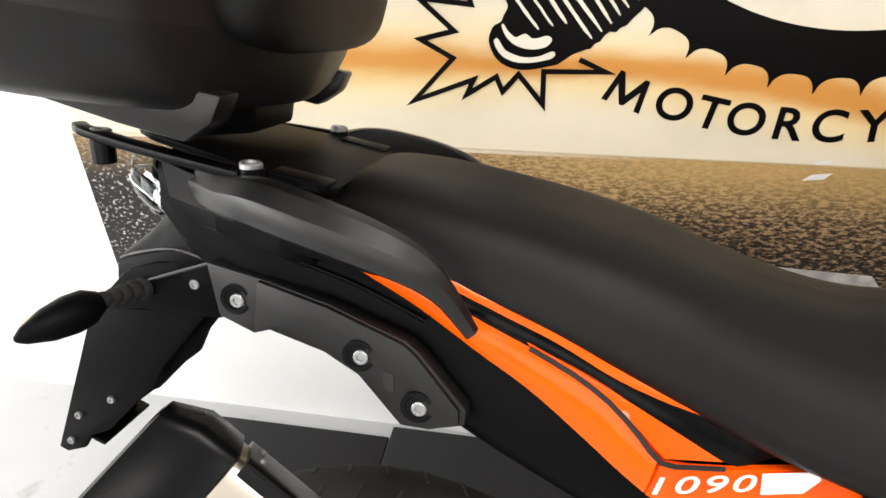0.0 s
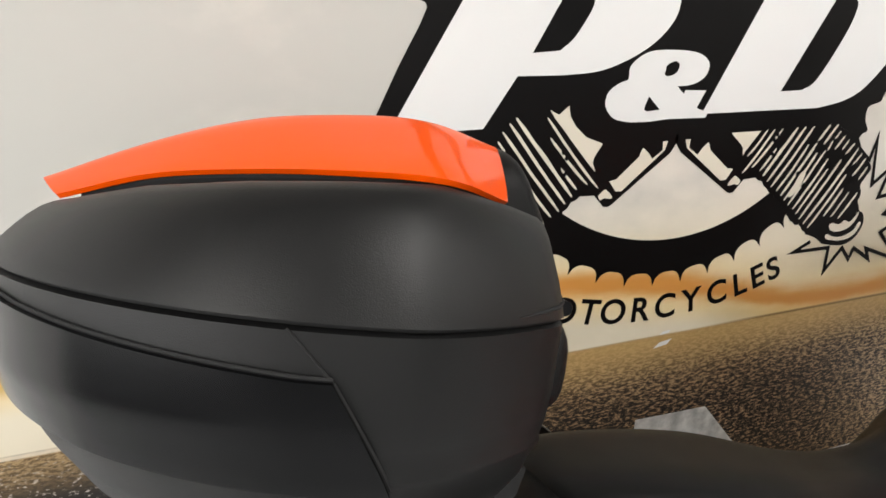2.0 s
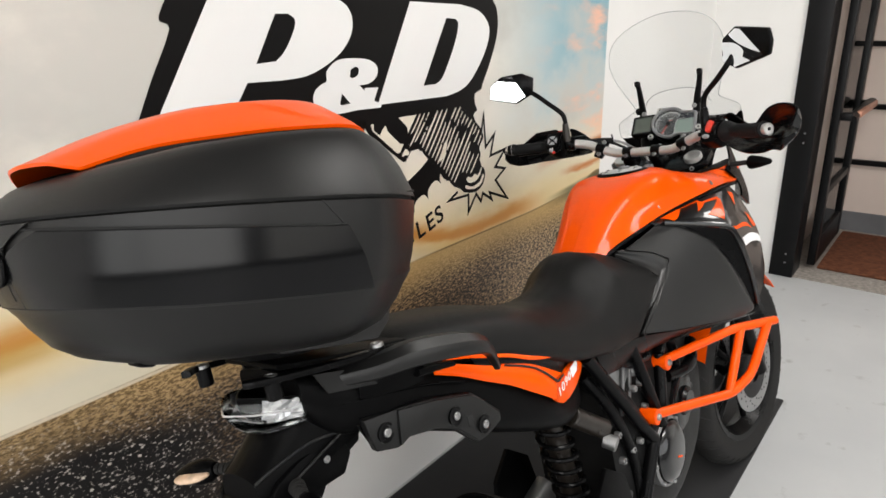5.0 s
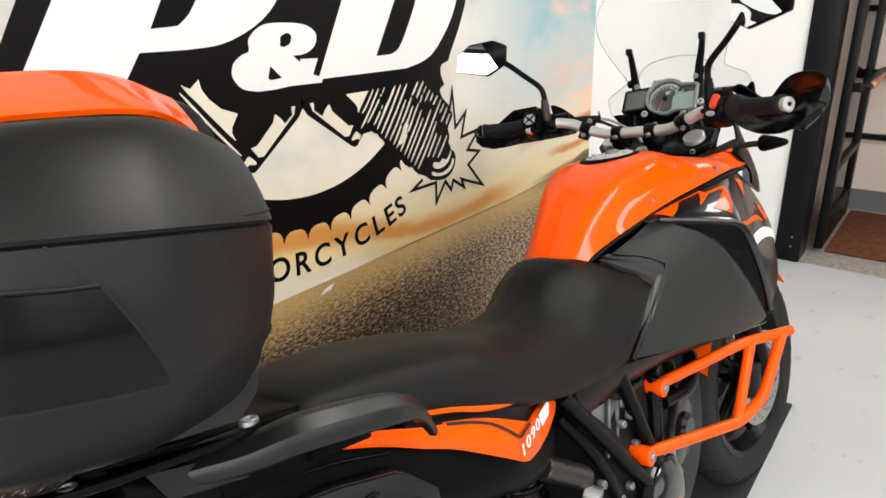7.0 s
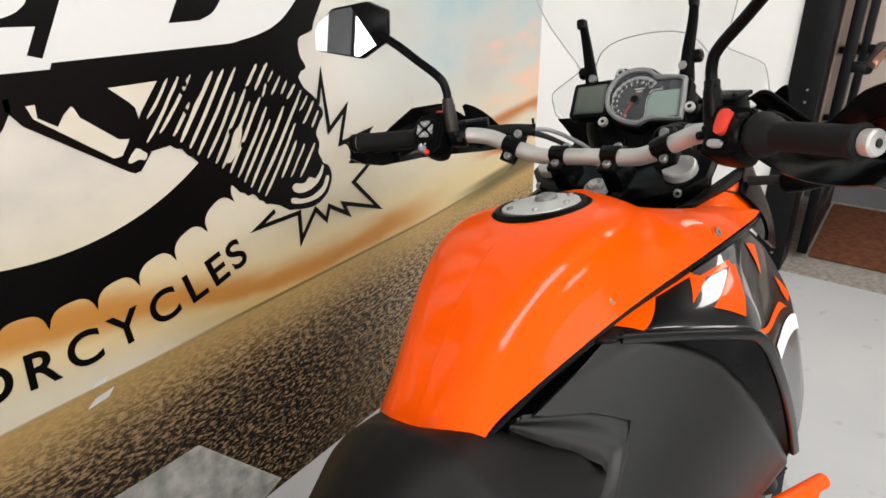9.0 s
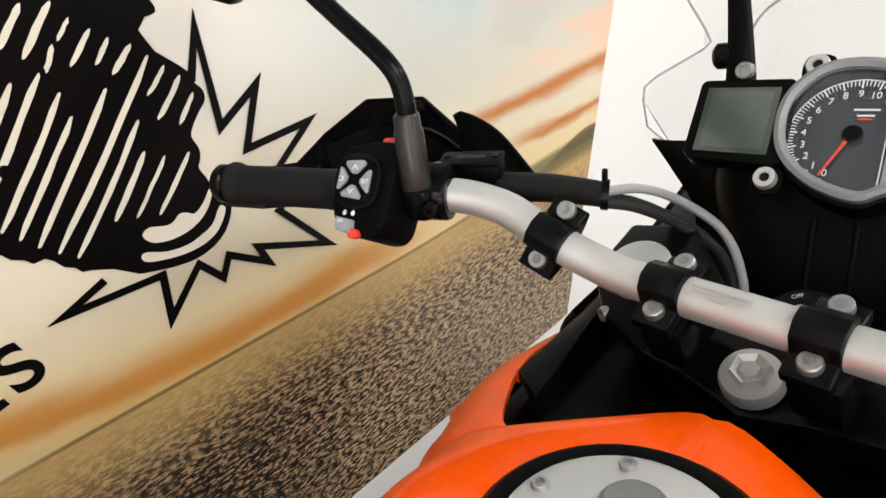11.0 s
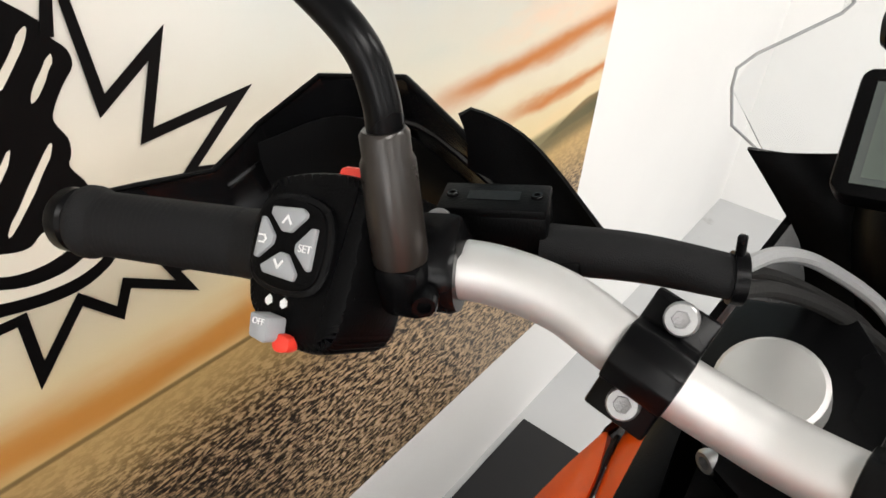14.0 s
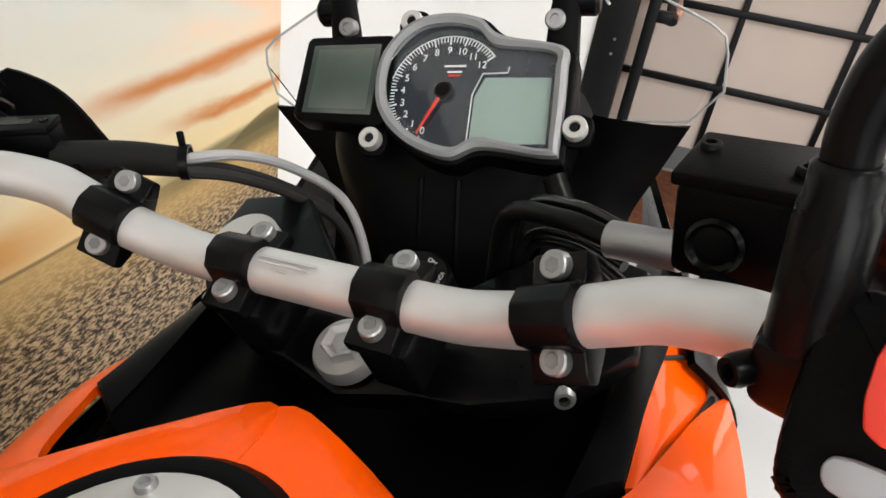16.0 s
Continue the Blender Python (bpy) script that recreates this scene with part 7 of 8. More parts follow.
for nm, o in (("up", [(-0.0085, 0.0155), (0.0085, 0.0165), (0.0115, 0.0145), (0.0115, 0.0125), (0.0040, 0.0050), (-0.0010, 0.0050), (-0.0088, 0.0120)]),
              ("down", [(0.0, -0.0040), (0.0045, -0.0045), (0.0110, -0.0125), (0.0100, -0.0158), (-0.0080, -0.0145), (-0.0100, -0.0120), (-0.0095, -0.0108)]),
              ("back", [(-0.0140, 0.0105), (-0.0118, 0.0100), (-0.0050, 0.0025), (-0.0055, -0.0015), (-0.0130, -0.0085), (-0.0152, -0.0080)]),
              ("set", [(0.0080, 0.0005), (0.0155, 0.0085), (0.0185, 0.0085), (0.0182, -0.0095), (0.0165, -0.0105), (0.0082, -0.0030)])):
    spart("button", block(o, -0.001, 0.0024, 0.0008, SWF), M_GREYBTN, swl, "grey rubber button")


def slet(text, size, x, y, z, parent, material=None):
    return letters(text, size, STEER @ SWF @ pose(x, y, z), material or M_WHITE, parent, "lettering", 0.0002)


slet("SET", 0.0048, 0.0142, -0.0010, 0.0026, swl)


def stroke(pts, w, z, parent, m=None):
    for p, q in zip(pts, pts[1:]):
        p, q = Vector(p), Vector(q)
        d = (q - p).normalized() * (w / 2)
        o = Vector((-d.y, d.x))
        spart("mark", prism([tuple(p - d - o), tuple(q + d - o), tuple(q + d + o), tuple(p - d + o)], 0.0004, (m or SWF) @ pose(0, 0, z)), M_WHITE, parent, smooth=False)


stroke([(-0.0005, 0.0090), (0.0018, 0.0120), (0.0040, 0.0090)], 0.0010, 0.0025, swl)
stroke([(-0.0015, -0.0080), (0.0008, -0.0110), (0.0030, -0.0080)], 0.0010, 0.0025, swl)
stroke([(-0.0130, 0.0020), (-0.0098, 0.0020), (-0.0088, 0.0005), (-0.0098, -0.0012), (-0.0125, -0.0012)], 0.0008, 0.0025, swl)
for x in (-0.0065, 0.0025):
    spart("arrow_mark", block([(x - 0.002, -0.0262), (x, -0.0240), (x + 0.0018, -0.0252), (x + 0.0020, -0.0275), (x, -0.0290), (x - 0.0016, -0.0280)], -0.0042, -0.0034, 0.0, SWF), M_WHITE, swl, smooth=False)
sld = spart("indicator_switch", block([(-0.0052, -0.0315), (0.0062, -0.0325), (0.0068, -0.0418), (0.0044, -0.0438), (-0.0040, -0.0422)], -0.004, 0.008, 0.0012, SWF), M_GREYBTN, swl, "grey indicator slider")
letters("OFF", 0.0040, STEER @ SWF @ pose(0.0008, -0.0350, 0.0082), M_WHITE, sld, "lettering", 0.0002)
spart("horn_button", block(rounded([(0.004, -0.040), (0.012, -0.040), (0.013, -0.046), (0.005, -0.047)], 3), -0.006, 0.001, 0.001, SWF), M_RED, swl, "red horn button")
hz = spart("hazard_button", box(0.017, 0.010, 0.012, (0.0245, 0.0345, -0.013), bevel=0.003), M_RED, None, "red hazard button")
bpy.data.objects.remove(hz)
hzb = box(0.017, 0.012, 0.013, (0.0245, 0.0325, -0.014), bevel=0.003)
bmesh.ops.transform(hzb, matrix=SWF, verts=hzb.verts)
hz = spart("hazard_button", hzb, M_RED, swl, "red hazard button")
spart("hazard_mark", prism([(0.0215, -0.0165), (0.0275, -0.0165), (0.0245, -0.0115)], 0.0004, SWF @ frame3((0, 0.0386, -0.028), (1, 0, 0), (0, 0, 1)) @ pose(0, 0.028, 0)), M_WHITE, hz, smooth=False)

# right switch block
SRF = frame3((-0.080, -0.262, 0.052), (-0.28, -0.96, -0.03), (0.52, -0.15, 0.84))
swr = spart("switch_block", block(rounded([(-0.030, 0.022), (-0.020, 0.030), (0.018, 0.032), (0.032, 0.024), (0.033, -0.020), (0.022, -0.036), (-0.016, -0.038), (-0.028, -0.026)], 5), -0.050, -0.004, 0.005, SRF), M_MATTE, label="black handlebar switch block")
for nm, o, z, mt, lb in (("kill_switch", rounded([(-0.012, 0.020), (0.004, 0.022), (0.006, -0.006), (-0.010, -0.008)], 3), 0.006, M_RED, "red stop switch"), ("start_button", rounded([(-0.014, -0.018), (0.003, -0.017), (0.003, -0.026), (-0.013, -0.027)], 3), 0.003, M_GREYBTN, "grey starter button")):
    spart(nm, block(o, -0.006, z, 0.0015, SRF), mt, swr, lb)
spart("throttle_drum", lathe([(0.012, -0.03), (0.028, -0.03), (0.031, -0.026), (0.031, -0.006), (0.028, -0.003), (0.012, -0.003)], aim(*[(lambda a, d: (a, a + d))(*along(-0.300))][0]), 32), M_SATIN, swr)

for side in (1, -1):
    # mirror with its stem
    base = Vector((-0.056, 0.243, 0.0)) if side > 0 else Vector((-0.050, -0.236, 0.0))
    if side > 0:
        hexa = [(-0.085, 0.332, 0.276), (-0.108, 0.366, 0.298), (-0.128, 0.438, 0.297), (-0.140, 0.476, 0.273), (-0.140, 0.487, 0.226), (-0.112, 0.395, 0.199), (-0.085, 0.343, 0.224)]
    else:
        hexa = [(-0.055, -0.300, 0.286), (-0.065, -0.340, 0.312), (-0.095, -0.436, 0.292), (-0.100, -0.442, 0.259), (-0.098, -0.434, 0.226), (-0.065, -0.338, 0.203), (-0.055, -0.297, 0.226)]
    c = sum((Vector(p) for p in hexa), Vector()) / len(hexa)
    xd = (Vector(hexa[3]) - Vector(hexa[0])).normalized()
    mf = frame3(c, -xd if side > 0 else xd, (0, 0, 1))
    flat2 = [((mf.inverted() @ Vector(p)).x, (mf.inverted() @ Vector(p)).y) for p in hexa]
    inner_p = spline(flat2, 1, True)
    rim_pts = [(x * 1.0, y * 1.0) for x, y in flat2]
    mir = spart("mirror", prism(rim_pts, 0.016, mf @ pose(0, 0, -0.018), 0.004), M_SATIN, label="black hexagonal mirror")
    spart("glass", prism([(x * 0.90, y * 0.90) for x, y in flat2], 0.0012, mf @ pose(0, 0, 0.0012 if side > 0 else -0.0010, (-5 if side > 0 else -5), (10 if side > 0 else 4), 0)), M_MIRROR, mir, "silvered mirror glass", smooth=False)
    stem = [base + Vector((0, 0, 0.098)), base + Vector((0, side * 0.0, 0.124)), base + Vector((-0.003, side * 0.010, 0.148)), base + Vector((-0.014, side * 0.05, 0.184)), base + Vector((-0.026, side * 0.084, 0.216)), Vector((c.x * 0.5 + hexa[0][0] * 0.5 + 0.008, (c.y + hexa[0][1]) / 2, 0.245))]
    spart("mirror_stem", tube([tuple(p) for p in stem], 0.0078, 16, 8), M_SATIN, mir, "black bent mirror stem")
    spart("stem_collar", lathe([(0.0, 0.050), (0.0122, 0.050), (0.0126, 0.054), (0.0118, 0.096), (0.0104, 0.099), (0.0104, 0.108), (0.009, 0.110), (0.007, 0.110)], pose(*base), 32), M_BRONZE if side > 0 else M_SATIN, mir, "smoked collar")
    spart("stem_foot", box(0.026, 0.024, 0.030, tuple(base + Vector((0.003, 0, 0.038))), (0, -10, side * 25), bevel=0.006), M_SATIN, mir)
    spart("foot_bolt", screw(tuple(base + Vector((-0.002, side * -0.016, 0.036))), (-0.6, -side * 0.6, 0), 0.006, 0.006), M_SATIN, mir)
    spart("collar_bolt", screw(tuple(base + Vector((0.028, side * 0.004, 0.055))), (-0.5, -side * 0.4, 0.75), 0.0065, 0.005), M_STEEL, mir)
    a_, d_ = along(side * 0.243)
    spart("perch", lathe([(0.014, -0.013), (0.020, -0.013), (0.0215, -0.010), (0.0215, 0.012), (0.020, 0.014), (0.014, 0.014)], aim(a_, a_ + d_), 28), M_SATIN, mir)
    spart("perch_lug", box(0.022, 0.024, 0.040, tuple(a_ + Vector((0.006, 0, 0.006))), (0, -35, side * 30), bevel=0.005), M_SATIN, mir)
    # hand guard
    up_ = [(-0.135, 0.464, 0.046), (-0.085, 0.490, 0.032), (-0.027, 0.496, 0.022), (0.016, 0.498, 0.044), (0.056, 0.462, 0.077), (0.075, 0.386, 0.081), (0.066, 0.322, 0.054), (0.056, 0.270, 0.026), (0.048, 0.225, 0.010)]
    lo_ = [(-0.132, 0.462, 0.014), (-0.085, 0.486, -0.010), (-0.027, 0.494, -0.028), (0.020, 0.490, -0.032), (0.056, 0.456, -0.030), (0.072, 0.386, -0.026), (0.068, 0.322, -0.020), (0.060, 0.270, -0.014), (0.050, 0.225, -0.006)]
    if side < 0:
        up_ = [(-0.150, 0.500, 0.050), (-0.150, 0.515, 0.092), (-0.120, 0.470, 0.104), (-0.085, 0.420, 0.090), (-0.055, 0.372, 0.048), (-0.025, 0.330, 0.060), (0.005, 0.285, 0.082), (0.025, 0.255, 0.070)]
        lo_ = [(-0.145, 0.480, 0.020), (-0.140, 0.470, -0.008), (-0.100, 0.432, -0.012), (-0.065, 0.398, -0.024), (-0.035, 0.358, -0.030), (-0.005, 0.318, -0.030), (0.022, 0.275, -0.020), (0.045, 0.228, 0.005)]
    up_, lo_ = [(f, side * l, h) for f, l, h in up_], [(f, side * l, h) for f, l, h in lo_]
    if side > 0:
        dense = lambda pts: [tuple(Vector(a).lerp(Vector(b), t)) for a, b in zip(pts, pts[1:]) for t in (0, 0.08, 0.36, 0.64, 0.92)] + [pts[-1]]
        g = [[tuple(Vector(a).lerp(Vector(b), k / 10) + Vector((0.010, side * 0.004, 0)) * (4 * k / 10 * (1 - k / 10))) for k in range(11)] for a, b in zip(dense(up_), dense(lo_))]
    else:
        g = ruled(up_, lo_, 36, 12, 0.030, (0.8, side * 0.5, 0))
    hgd = spart("hand_guard", sheet(g, 0.003, flip=side > 0), M_GLOSSM, label="black plastic hand guard", angle=25)
    spart("guard_rib", tube([tuple(on_grid(g, s, 0.33)) for s in np.linspace(0.25, 0.95, 8)], 0.003, 8, 3), M_GLOSSM, hgd)
    spart("guard_edge", tube(up_, 0.0022, 8, 4, smooth=side < 0), M_MATTE, hgd)
    if side > 0:
        spart("guard_panel", sheet(ruled([(0.010, 0.488, 0.034), (0.050, 0.440, 0.052), (0.064, 0.375, 0.046), (0.060, 0.310, 0.026)], [(0.014, 0.482, -0.010), (0.050, 0.435, 0.000), (0.062, 0.375, 0.004), (0.058, 0.310, 0.000)], 16, 4, 0.003, (-1, 0, 0)), 0.003), M_MATTE, hgd)
    fl = [(0.040, 0.300, 0.080), (0.048, 0.292, 0.082), (0.064, 0.264, 0.062), (0.054, 0.205, 0.024), (0.050, 0.215, 0.010), (0.046, 0.300, 0.046)]
    fl = [(f, side * l, h) for f, l, h in fl]
    top_, bot_ = fl[:4], [fl[5], ((fl[5][0] * 2 + fl[4][0]) / 3 + 0.006, (fl[5][1] * 2 + fl[4][1]) / 3, 0.034), ((fl[5][0] + fl[4][0] * 2) / 3, (fl[5][1] + 2 * fl[4][1]) / 3, 0.022), fl[4]]
    spart("guard_flap", sheet(ruled(top_, bot_, 16, 5, 0.003, (1, 0, 0)), 0.003), M_MATTE, hgd)
    # lever and reservoir
    spart("lever", tube([(0.02, side * 0.20, 0.026), (0.0, side * 0.25, 0.022), (-0.035, side * 0.33, 0.020), (-0.085, side * 0.44, 0.018)], [0.010, 0.009, 0.0075, 0.007], flat=0.6), M_SATIN, label="black lever")
    if side > 0:
        res = spart("clutch_reservoir", box(0.022, 0.052, 0.026, (0.008, 0.243, 0.040), (0, -8, 31), bevel=0.002), M_MATTE, label="black clutch fluid reservoir")
        spart("reservoir_lid", box(0.024, 0.054, 0.005, (0.006, 0.243, 0.0550), (0, -8, 31), bevel=0.0012), M_MATTE, res)
        for q in (-0.021, 0.021):
            spart("lid_screw", screw((0.006 - q * 0.52, 0.243 + q * 0.86, 0.0575), (-0.1, 0, 1), 0.003, 0.0015), M_SATIN, res)
        spart("lid_mark", box(0.008, 0.026, 0.0006, (0.006, 0.243, 0.0576), (0, -8, 31)), M_SATIN, res)
    else:
        res = spart("brake_reservoir", box(0.046, 0.054, 0.048, (0.054, -0.212, 0.044), (0, -6, -10), bevel=0.006), M_MATTE, label="black brake fluid reservoir")
        spart("reservoir_lid", box(0.050, 0.058, 0.007, (0.051, -0.212, 0.0705), (0, -6, -10), bevel=0.002), M_MATTE, res)
        for q in (-0.020, 0.020):
            spart("lid_screw", screw((0.050 - q * 0.5, -0.212 - q, 0.0745), (-0.1, 0, 1), 0.005, 0.003), M_SATIN, res)
        spart("sight_glass", lathe([(0, 0.002), (0.009, 0.002), (0.011, 0.004), (0.013, 0.002), (0.013, -0.004)], aim((0.030, -0.202, 0.040), (-0.2, -0.16, 0.06)), 24), M_GLOSSB, res)
        spart("banjo", cyl((0.050, -0.188, 0.024), (0.060, -0.150, 0.020), 0.010), M_STEEL, res)
        spart("brake_hose", tube([(0.060, -0.150, 0.020), (0.070, -0.12, 0.022), (0.095, -0.08, 0.006), (0.12, -0.06, -0.06)], 0.006), M_SATIN, res)
        for k, dz in enumerate((0.012, -0.010, -0.020)):
            spart("throttle_cable", tube([(0.066, -0.158, 0.012 + dz), (0.082 + 0.006 * k, -0.125, 0.014 + dz), (0.108 + 0.004 * k, -0.088, -0.004 + dz), (0.128, -0.070, -0.07 + dz)], 0.0034), M_GLOSSM, res)

# cables from the left bar
slv = spart("hose_sleeve", tube([(0.018, 0.222, 0.030), (0.038, 0.180, 0.030), (0.053, 0.140, 0.027)], [0.013, 0.012, 0.0105]), M_GRIP, label="black rubber hose sleeve")
zt = Vector((0.053, 0.140, 0.027))
spart("cable_tie", lathe([(0.0105, -0.003), (0.0125, -0.003), (0.0125, 0.003), (0.0105, 0.003)], aim(zt, zt + Vector((0.018, -0.027, -0.003))), 18), M_SATIN, slv)
spart("tie_tail", box(0.004, 0.004, 0.012, tuple(zt + Vector((0, 0, 0.016))), bevel=0.001), M_SATIN, slv)
for r, mt, pts in ((0.0042, M_CABLE, [(1.055, 0.138, 1.341), (1.110, 0.130, 1.326), (1.155, 0.115, 1.300), (1.170, 0.082, 1.268), (1.150, 0.058, 1.228), (1.125, 0.050, 1.16)]),
                   (0.0045, M_RUBBER, [(1.053, 0.136, 1.333), (1.095, 0.126, 1.314), (1.132, 0.104, 1.286), (1.148, 0.076, 1.256), (1.138, 0.060, 1.215), (1.12, 0.052, 1.15)]),
                   (0.0035, M_RUBBER, [(1.056, 0.140, 1.336), (1.102, 0.136, 1.318), (1.142, 0.118, 1.290), (1.160, 0.090, 1.262), (1.150, 0.068, 1.225), (1.13, 0.056, 1.16)])):
    bpart("cable", tube(pts, r, 10, 8), mt, label="thin control cable")

# ---- instruments ----
GU = Vector((0.62, 0, 0.785)).normalized()
GF = frame3((1.168, 0.049, 1.322), (0, -1, 0), GU)


def gauge_plate(pts, z0, z1, bev=0.0, n=4, smooth=True):
    o = rounded(pts, n) if smooth else pts
    return prism(o, z1 - z0, GF @ pose(0, 0, z0), bev)


dash = bpart("instrument_panel", gauge_plate([(-0.006, 0.043), (-0.004, 0.078), (0.018, 0.104), (0.049, 0.112), (0.080, 0.107), (0.102, 0.090), (0.150, 0.079), (0.157, 0.060), (0.156, 0.0), (0.150, -0.015), (0.093, -0.009), (0.068, -0.018), (0.034, -0.008), (0.006, 0.016)], -0.035, -0.004, 0.004), M_MATTE, label="round tachometer and display cluster")
outer = rounded([(-0.001, 0.043), (0.001, 0.075), (0.021, 0.100), (0.049, 0.107), (0.078, 0.102), (0.098, 0.0865), (0.146, 0.076), (0.151, 0.058), (0.151, 0.0), (0.145, -0.010), (0.093, -0.0045), (0.068, -0.0136), (0.034, -0.003), (0.009, 0.018)], 6)
cx, cy = 0.075, 0.045
cols = []
for x, y in outer:
    d = math.hypot(x - cx, y - cy)
    k1, k2 = (d - 0.004) / d, (d - 0.0085) / d
    cols.append([GF @ Vector((x, y, -0.004)), GF @ Vector((x, y, 0.004)), GF @ Vector((cx + (x - cx) * k1, cy + (y - cy) * k1, 0.006)), GF @ Vector((cx + (x - cx) * k2, cy + (y - cy) * k2, 0.0035)), GF @ Vector((cx + (x - cx) * k2, cy + (y - cy) * k2, -0.002))])
cols.append(cols[0])
bpart("bezel", sheet(cols), M_GREYRIM, dash, "satin grey bezel")
bpart("dial_face", prism([(cx + (x - cx) * (math.hypot(x - cx, y - cy) - 0.008) / math.hypot(x - cx, y - cy), cy + (y - cy) * (math.hypot(x - cx, y - cy) - 0.008) / math.hypot(x - cx, y - cy)) for x, y in outer], 0.001, GF @ pose(0, 0, -0.004)), M_DIAL, dash, "blue-black dial face", smooth=False)
bpart("main_display", gauge_plate([(0.088, 0.054), (0.1395, 0.0535), (0.1405, 0.001), (0.0815, -0.001), (0.081, 0.038)], -0.003, -0.0022, 0, smooth=False), M_LCD, dash, "pale grey-green display", smooth=False)
DC = (0.056, 0.0425)
ticks = bmesh.new()
for k in range(61):
    a = math.radians(247 - 208 * k / 60)
    long = k % 5 == 0
    r0, r1, w = (0.0405 if long else 0.0425), 0.0470, (0.0006 if long else 0.00035)
    dx, dy = math.cos(a), math.sin(a)
    prism([(DC[0] + r0 * dx - w * dy, DC[1] + r0 * dy + w * dx), (DC[0] + r1 * dx - w * dy, DC[1] + r1 * dy + w * dx), (DC[0] + r1 * dx + w * dy, DC[1] + r1 * dy - w * dx), (DC[0] + r0 * dx + w * dy, DC[1] + r0 * dy - w * dx)], 0.0003, GF @ pose(0, 0, -0.0027), bm=ticks)
bpart("dial_ticks", ticks, M_WHITE, dash, smooth=False)
for k in range(13):
    a = math.radians(247 - 208 * k / 12)
    letters(str(k), 0.0082, GF @ pose(DC[0] + 0.0355 * math.cos(a), DC[1] + 0.0355 * math.sin(a), -0.0026), M_WHITE, dash, "numeral", 0.0001)
arc = [tuple(GF @ Vector((DC[0] + 0.0475 * math.cos(math.radians(a)), DC[1] + 0.0475 * math.sin(math.radians(a)), -0.0025))) for a in range(38, 248, 6)]
bpart("dial_arc", tube(arc, 0.0004, 6, 1), M_WHITE, dash)
edge_l = [(0.0795, -0.004), (0.079, 0.040), (0.0855, 0.0575), (0.105, 0.058), (0.106, 0.063)]
bpart("display_line", tube([tuple(GF @ Vector((x, y, -0.0024))) for x, y in edge_l], 0.0005, 6, 1, smooth=False), M_WHITE, dash)
an = math.atan2(0.0128 - DC[1], 0.042 - DC[0])
tip = (DC[0] + 0.040 * math.cos(an), DC[1] + 0.040 * math.sin(an))
tail_ = (DC[0] - 0.006 * math.cos(an), DC[1] - 0.006 * math.sin(an))
ox, oy = -math.sin(an) * 0.0016, math.cos(an) * 0.0016
bpart("needle", prism([(tail_[0] + ox, tail_[1] + oy), (tip[0] + ox * 0.4, tip[1] + oy * 0.4), (tip[0] - ox * 0.4, tip[1] - oy * 0.4), (tail_[0] - ox, tail_[1] - oy)], 0.0008, GF @ pose(0, 0, 0.0005)), M_RED, dash, "red needle", smooth=False)
bpart("needle_hub", lathe([(0, 0.003), (0.006, 0.003), (0.0075, 0.001), (0.0075, -0.002)], GF @ pose(*DC, 0), 24), M_SATIN, dash)
for y, w, mt in ((0.0635, 0.018, M_WHITE), (0.0585, 0.012, M_WHITE), (0.0555, 0.010, M_RED), (-0.008, 0.009, M_WHITE)):
    bpart("dial_mark", prism([(0.062 - w / 2, y), (0.062 + w / 2, y), (0.062 + w / 2, y + 0.0016), (0.062 - w / 2, y + 0.0016)], 0.0002, GF @ pose(0, 0, -0.0026)), mt, dash, smooth=False)
# glass over the dial
lens = bpart("lens", prism([(cx + (x - cx) * (math.hypot(x - cx, y - cy) - 0.0085) / math.hypot(x - cx, y - cy), cy + (y - cy) * (math.hypot(x - cx, y - cy) - 0.0085) / math.hypot(x - cx, y - cy)) for x, y in outer], 0.0006, GF @ pose(0, 0, 0.0022)), M_SCREEN, dash, "clear instrument lens", smooth=False)
lens.visible_shadow = False
side_d = bpart("side_display", gauge_plate([(-0.076, 0.022), (-0.074, 0.088), (-0.070, 0.092), (0.004, 0.092), (0.010, 0.086), (0.010, 0.016), (0.004, 0.012), (-0.070, 0.016)], -0.022, 0.001, 0.003, smooth=False), M_MATTE, dash, "square side display")
bpart("display_glass", gauge_plate([(-0.066, 0.023), (-0.065, 0.083), (-0.003, 0.083), (-0.003, 0.021)], 0.0012, 0.0018, 0, smooth=False), M_LCD_DARK, side_d, "dark green display", smooth=False)
bpart("display_window", gauge_plate([(-0.0610, 0.0265), (-0.0600, 0.0790), (-0.0075, 0.0790), (-0.0075, 0.0250)], 0.0019, 0.0024, 0, smooth=False), mat("dim display", (0.06, 0.078, 0.066), 0.12, vary=0.1, scale=25, bump=0, coat=0.35), side_d, smooth=False)
for x, y in ((0.0, 0.0014), (0.161, 0.0128), (0.020, 0.1030)):
    tab = bpart("mount_tab", gauge_plate([(x - 0.011, y - 0.010), (x + 0.010, y - 0.011), (x + 0.011, y + 0.010), (x - 0.010, y + 0.011)], -0.012, -0.004, 0.002), M_MATTE, dash)
    bpart("washer", lathe([(0.0038, 0.002), (0.0045, 0.0035), (0.0085, 0.0035), (0.0092, 0.002), (0.0092, -0.004)], GF @ pose(x, y, 0), 28), M_BAR, tab, "silver washer")
    bpart("washer_screw", lathe([(0, -0.001), (0.0042, -0.001), (0.0042, 0.001)], GF @ pose(x, y, 0), 12), M_GROOVE, tab)
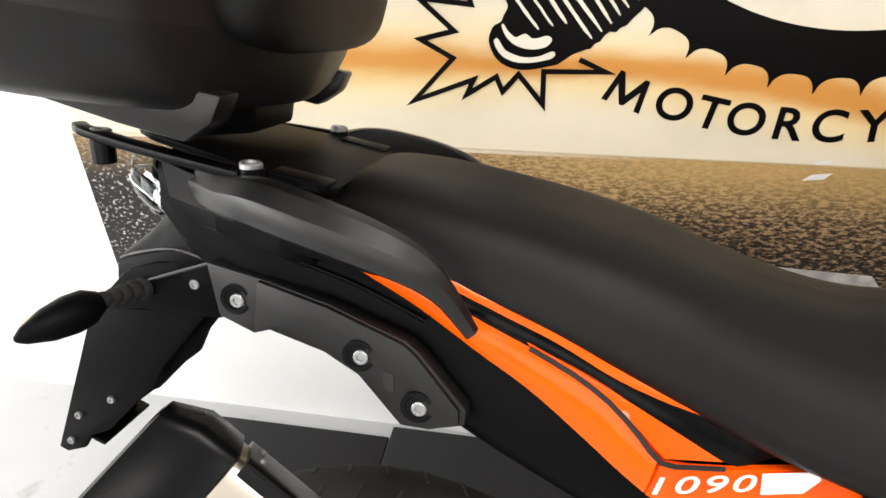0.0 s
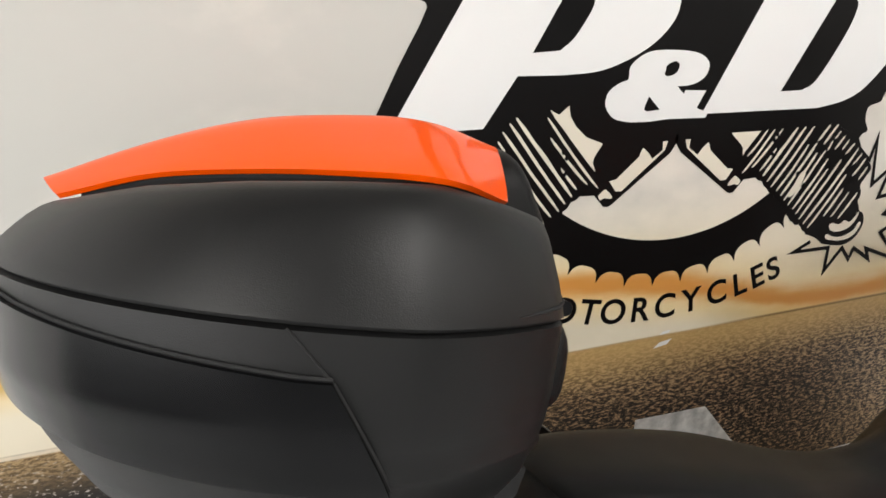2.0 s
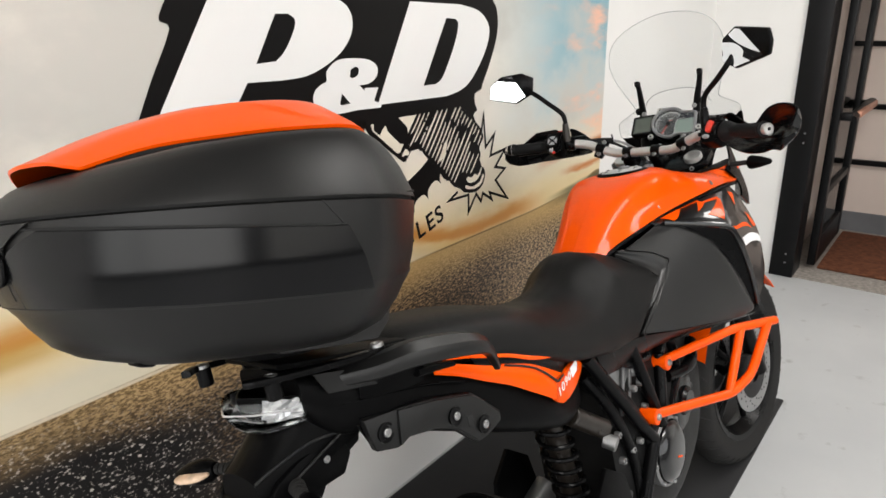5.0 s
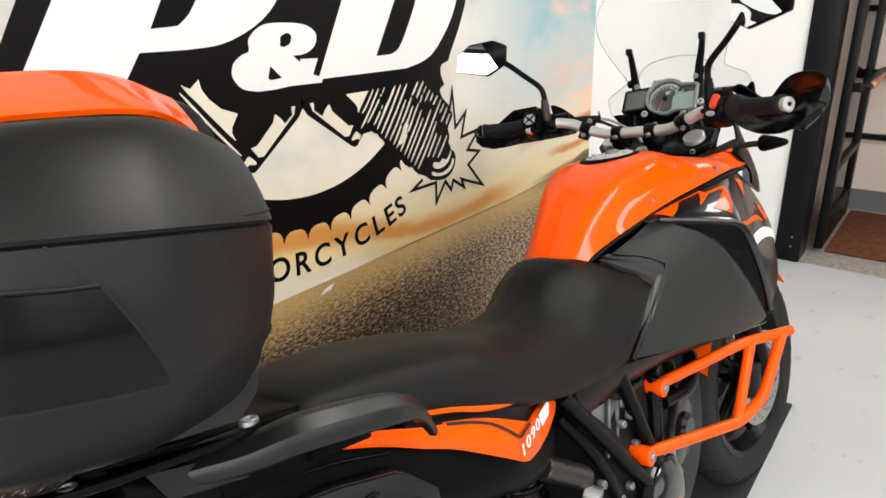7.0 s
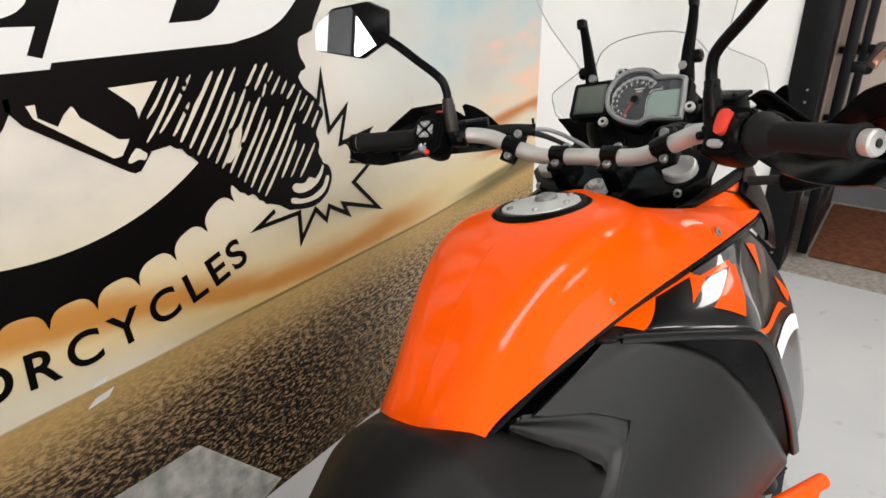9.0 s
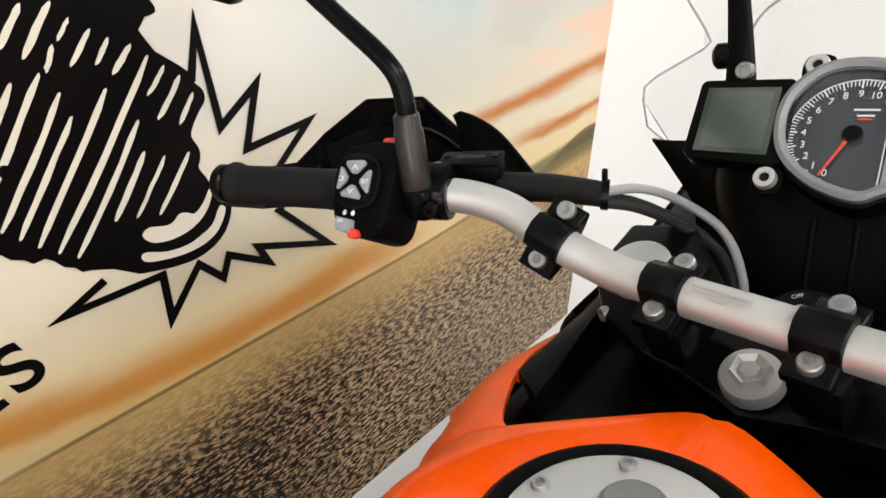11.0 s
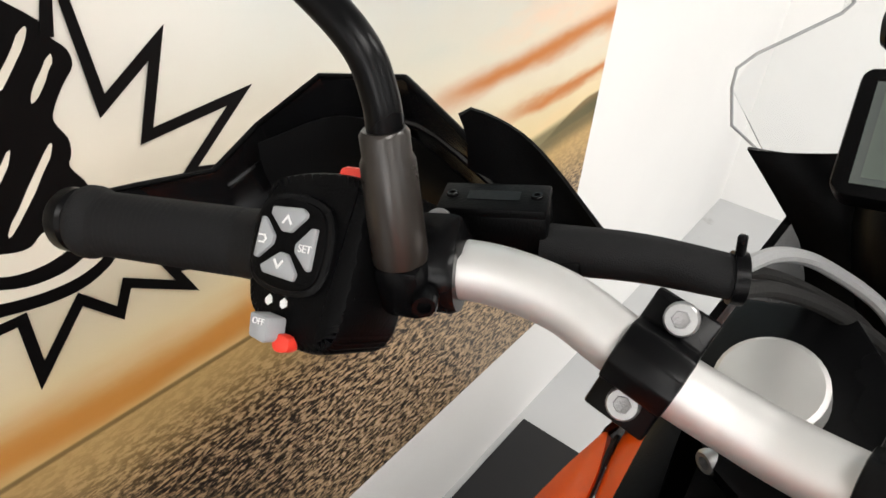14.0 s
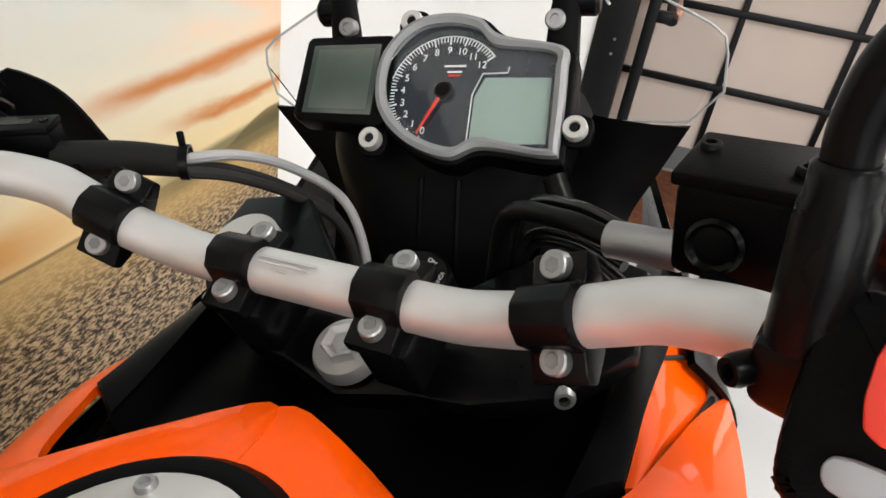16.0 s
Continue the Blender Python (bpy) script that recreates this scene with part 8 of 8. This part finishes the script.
# dash tower under the cluster, and its wings
bpart("dash_tower", loft([
    (1.150, [(0, 1.21), (0.02, 1.21), (0.034, 1.205), (0.040, 1.19), (0.03, 1.15), (0, 1.15)]),
    (1.160, [(0, 1.245), (0.026, 1.245), (0.046, 1.238), (0.054, 1.21), (0.045, 1.15), (0, 1.15)]),
    (1.178, [(0, 1.285), (0.04, 1.285), (0.066, 1.275), (0.074, 1.25), (0.06, 1.15), (0, 1.15)]),
    (1.21, [(0, 1.335), (0.06, 1.335), (0.094, 1.325), (0.104, 1.28), (0.07, 1.15), (0, 1.15)]),
    (1.26, [(0, 1.362), (0.06, 1.36), (0.10, 1.345), (0.12, 1.28), (0.09, 1.15), (0, 1.15)])], 5, 5), M_MATTE, label="black instrument carrier")
for v in (-0.02, 0.012):
    bpart("tower_rib", tube([(1.150, v, 1.206), (1.162, v, 1.246), (1.178, v, 1.288)], 0.003, 8, 4), M_MATTE)
for side in (-1, 1):
    sg = (lambda pts: pts) if side > 0 else both
    wu = 0.0 if side > 0 else -0.05
    bpart("dash_wing", sheet(ruled(sg([(1.258 + wu, 0.191, 1.326), (1.262 + wu, 0.168, 1.288), (1.262 + wu, 0.148, 1.252), (1.235 + wu, 0.135, 1.20), (1.18, 0.13, 1.15)]), sg([(1.290 + wu, 0.120, 1.322), (1.270 + wu, 0.105, 1.290), (1.25 + wu, 0.09, 1.25), (1.21 + wu, 0.08, 1.20), (1.15, 0.07, 1.15)]), 18, 6, 0.006, (-1, 0, 0)), 0.006), M_MATTE, label="black inner fairing wing")
    if side < 0:
        bpart("dash_brace", tube([(1.16, side * 0.10, 1.30), (1.13, side * 0.12, 1.25), (1.10, side * 0.10, 1.19)], 0.009), M_SATIN)
    # screen bracket
    br = bpart("screen_bracket", tube(sg([(1.235, 0.092, 1.370), (1.245, 0.096, 1.42), (1.26, 0.104, 1.47), (1.265, 0.108, 1.50)]), [0.014, 0.011, 0.009, 0.008], 12, 5, flat=0.7, sq=0.6), M_MATTE, label="black screen bracket")
    bpart("bracket_knob", cyl((1.248, side * 0.098, 1.412), (1.248, side * 0.120, 1.411), 0.012, bevel=0.003), M_SATIN, br)
    bpart("bracket_head", box(0.022, 0.016, 0.020, (1.262, side * 0.109, 1.505), (0, 12, 0), bevel=0.004), M_SATIN, br)
    bpart("bracket_screw", screw((1.233, side * 0.088, 1.400), (-1, 0, 0.3), 0.008, 0.004), M_STEEL, br)
    # front indicator
    if side < 0:
        ind = bpart("front_indicator", lathe([(0, 0), (0.020, 0.002), (0.022, 0.008), (0.017, 0.035), (0.008, 0.068), (0, 0.075)], aim((1.15, side * 0.262, 1.200), (1.12, side * 0.36, 1.198)), 20), M_MATTE, label="black cone-shaped indicator")
        bpart("stalk", cyl((1.15, side * 0.205, 1.200), (1.15, side * 0.266, 1.200), 0.008), M_RUBBER, ind)
    bpart("headlight_cowl", sheet(ruled(sg([(1.10, 0.205, 1.195), (1.20, 0.19, 1.22), (1.30, 0.15, 1.30)]), sg([(1.13, 0.235, 1.10), (1.24, 0.22, 1.05), (1.38, 0.14, 1.06)]), 14, 6, 0.015, (0, side, 0)), 0.006, flip=side < 0), M_GLOSSB, label="black nose fairing")

# windscreen
SC = frame3((1.33, 0.0, 1.38), (0, -1, 0), (-0.18, 0, 0.98))
half = [(0.0, 0.345), (0.055, 0.340), (0.130, 0.318), (0.180, 0.278), (0.200, 0.215), (0.185, 0.140), (0.150, 0.055), (0.152, 0.035), (0.200, 0.012), (0.215, -0.012), (0.190, -0.075), (0.0, -0.085)]
line = [(x, y) for x, y in half] + [(-x, y) for x, y in half[-2:0:-1]]
bow = lambda x, y: SC @ Vector((x, y, 0.9 * x * x))
ys = sorted(y for x, y in half)
ww = dict((y, x) for x, y in half)
rows_ = []
for y in np.interp(np.linspace(0, len(ys) - 1, 34), range(len(ys)), ys):
    w = max(0.004, float(np.interp(y, ys, [max(ww[q], 0.18 if q < -0.08 else 0.0) for q in ys])))
    rows_.append([tuple(bow(x, y)) for x in np.linspace(-w, w, 15)])
scr = bpart("windscreen", sheet(rows_, 0.003), M_SCREEN, label="clear moulded windscreen")
scr.visible_shadow = False
bpart("screen_edge", tube([tuple(bow(x, y)) for x, y in line + line[:1]], 0.0012, 8, 2), M_SMOKE, scr, "polished grey screen edge")
visor = [(-0.12, 0.055), (-0.09, 0.10), (-0.04, 0.118), (0.04, 0.118), (0.09, 0.10), (0.12, 0.055)]
bpart("screen_visor", tube([tuple(SC @ Vector((x, y - 0.03, 0.02))) for x, y in visor], 0.0013, 8, 4), M_SMOKE, scr)
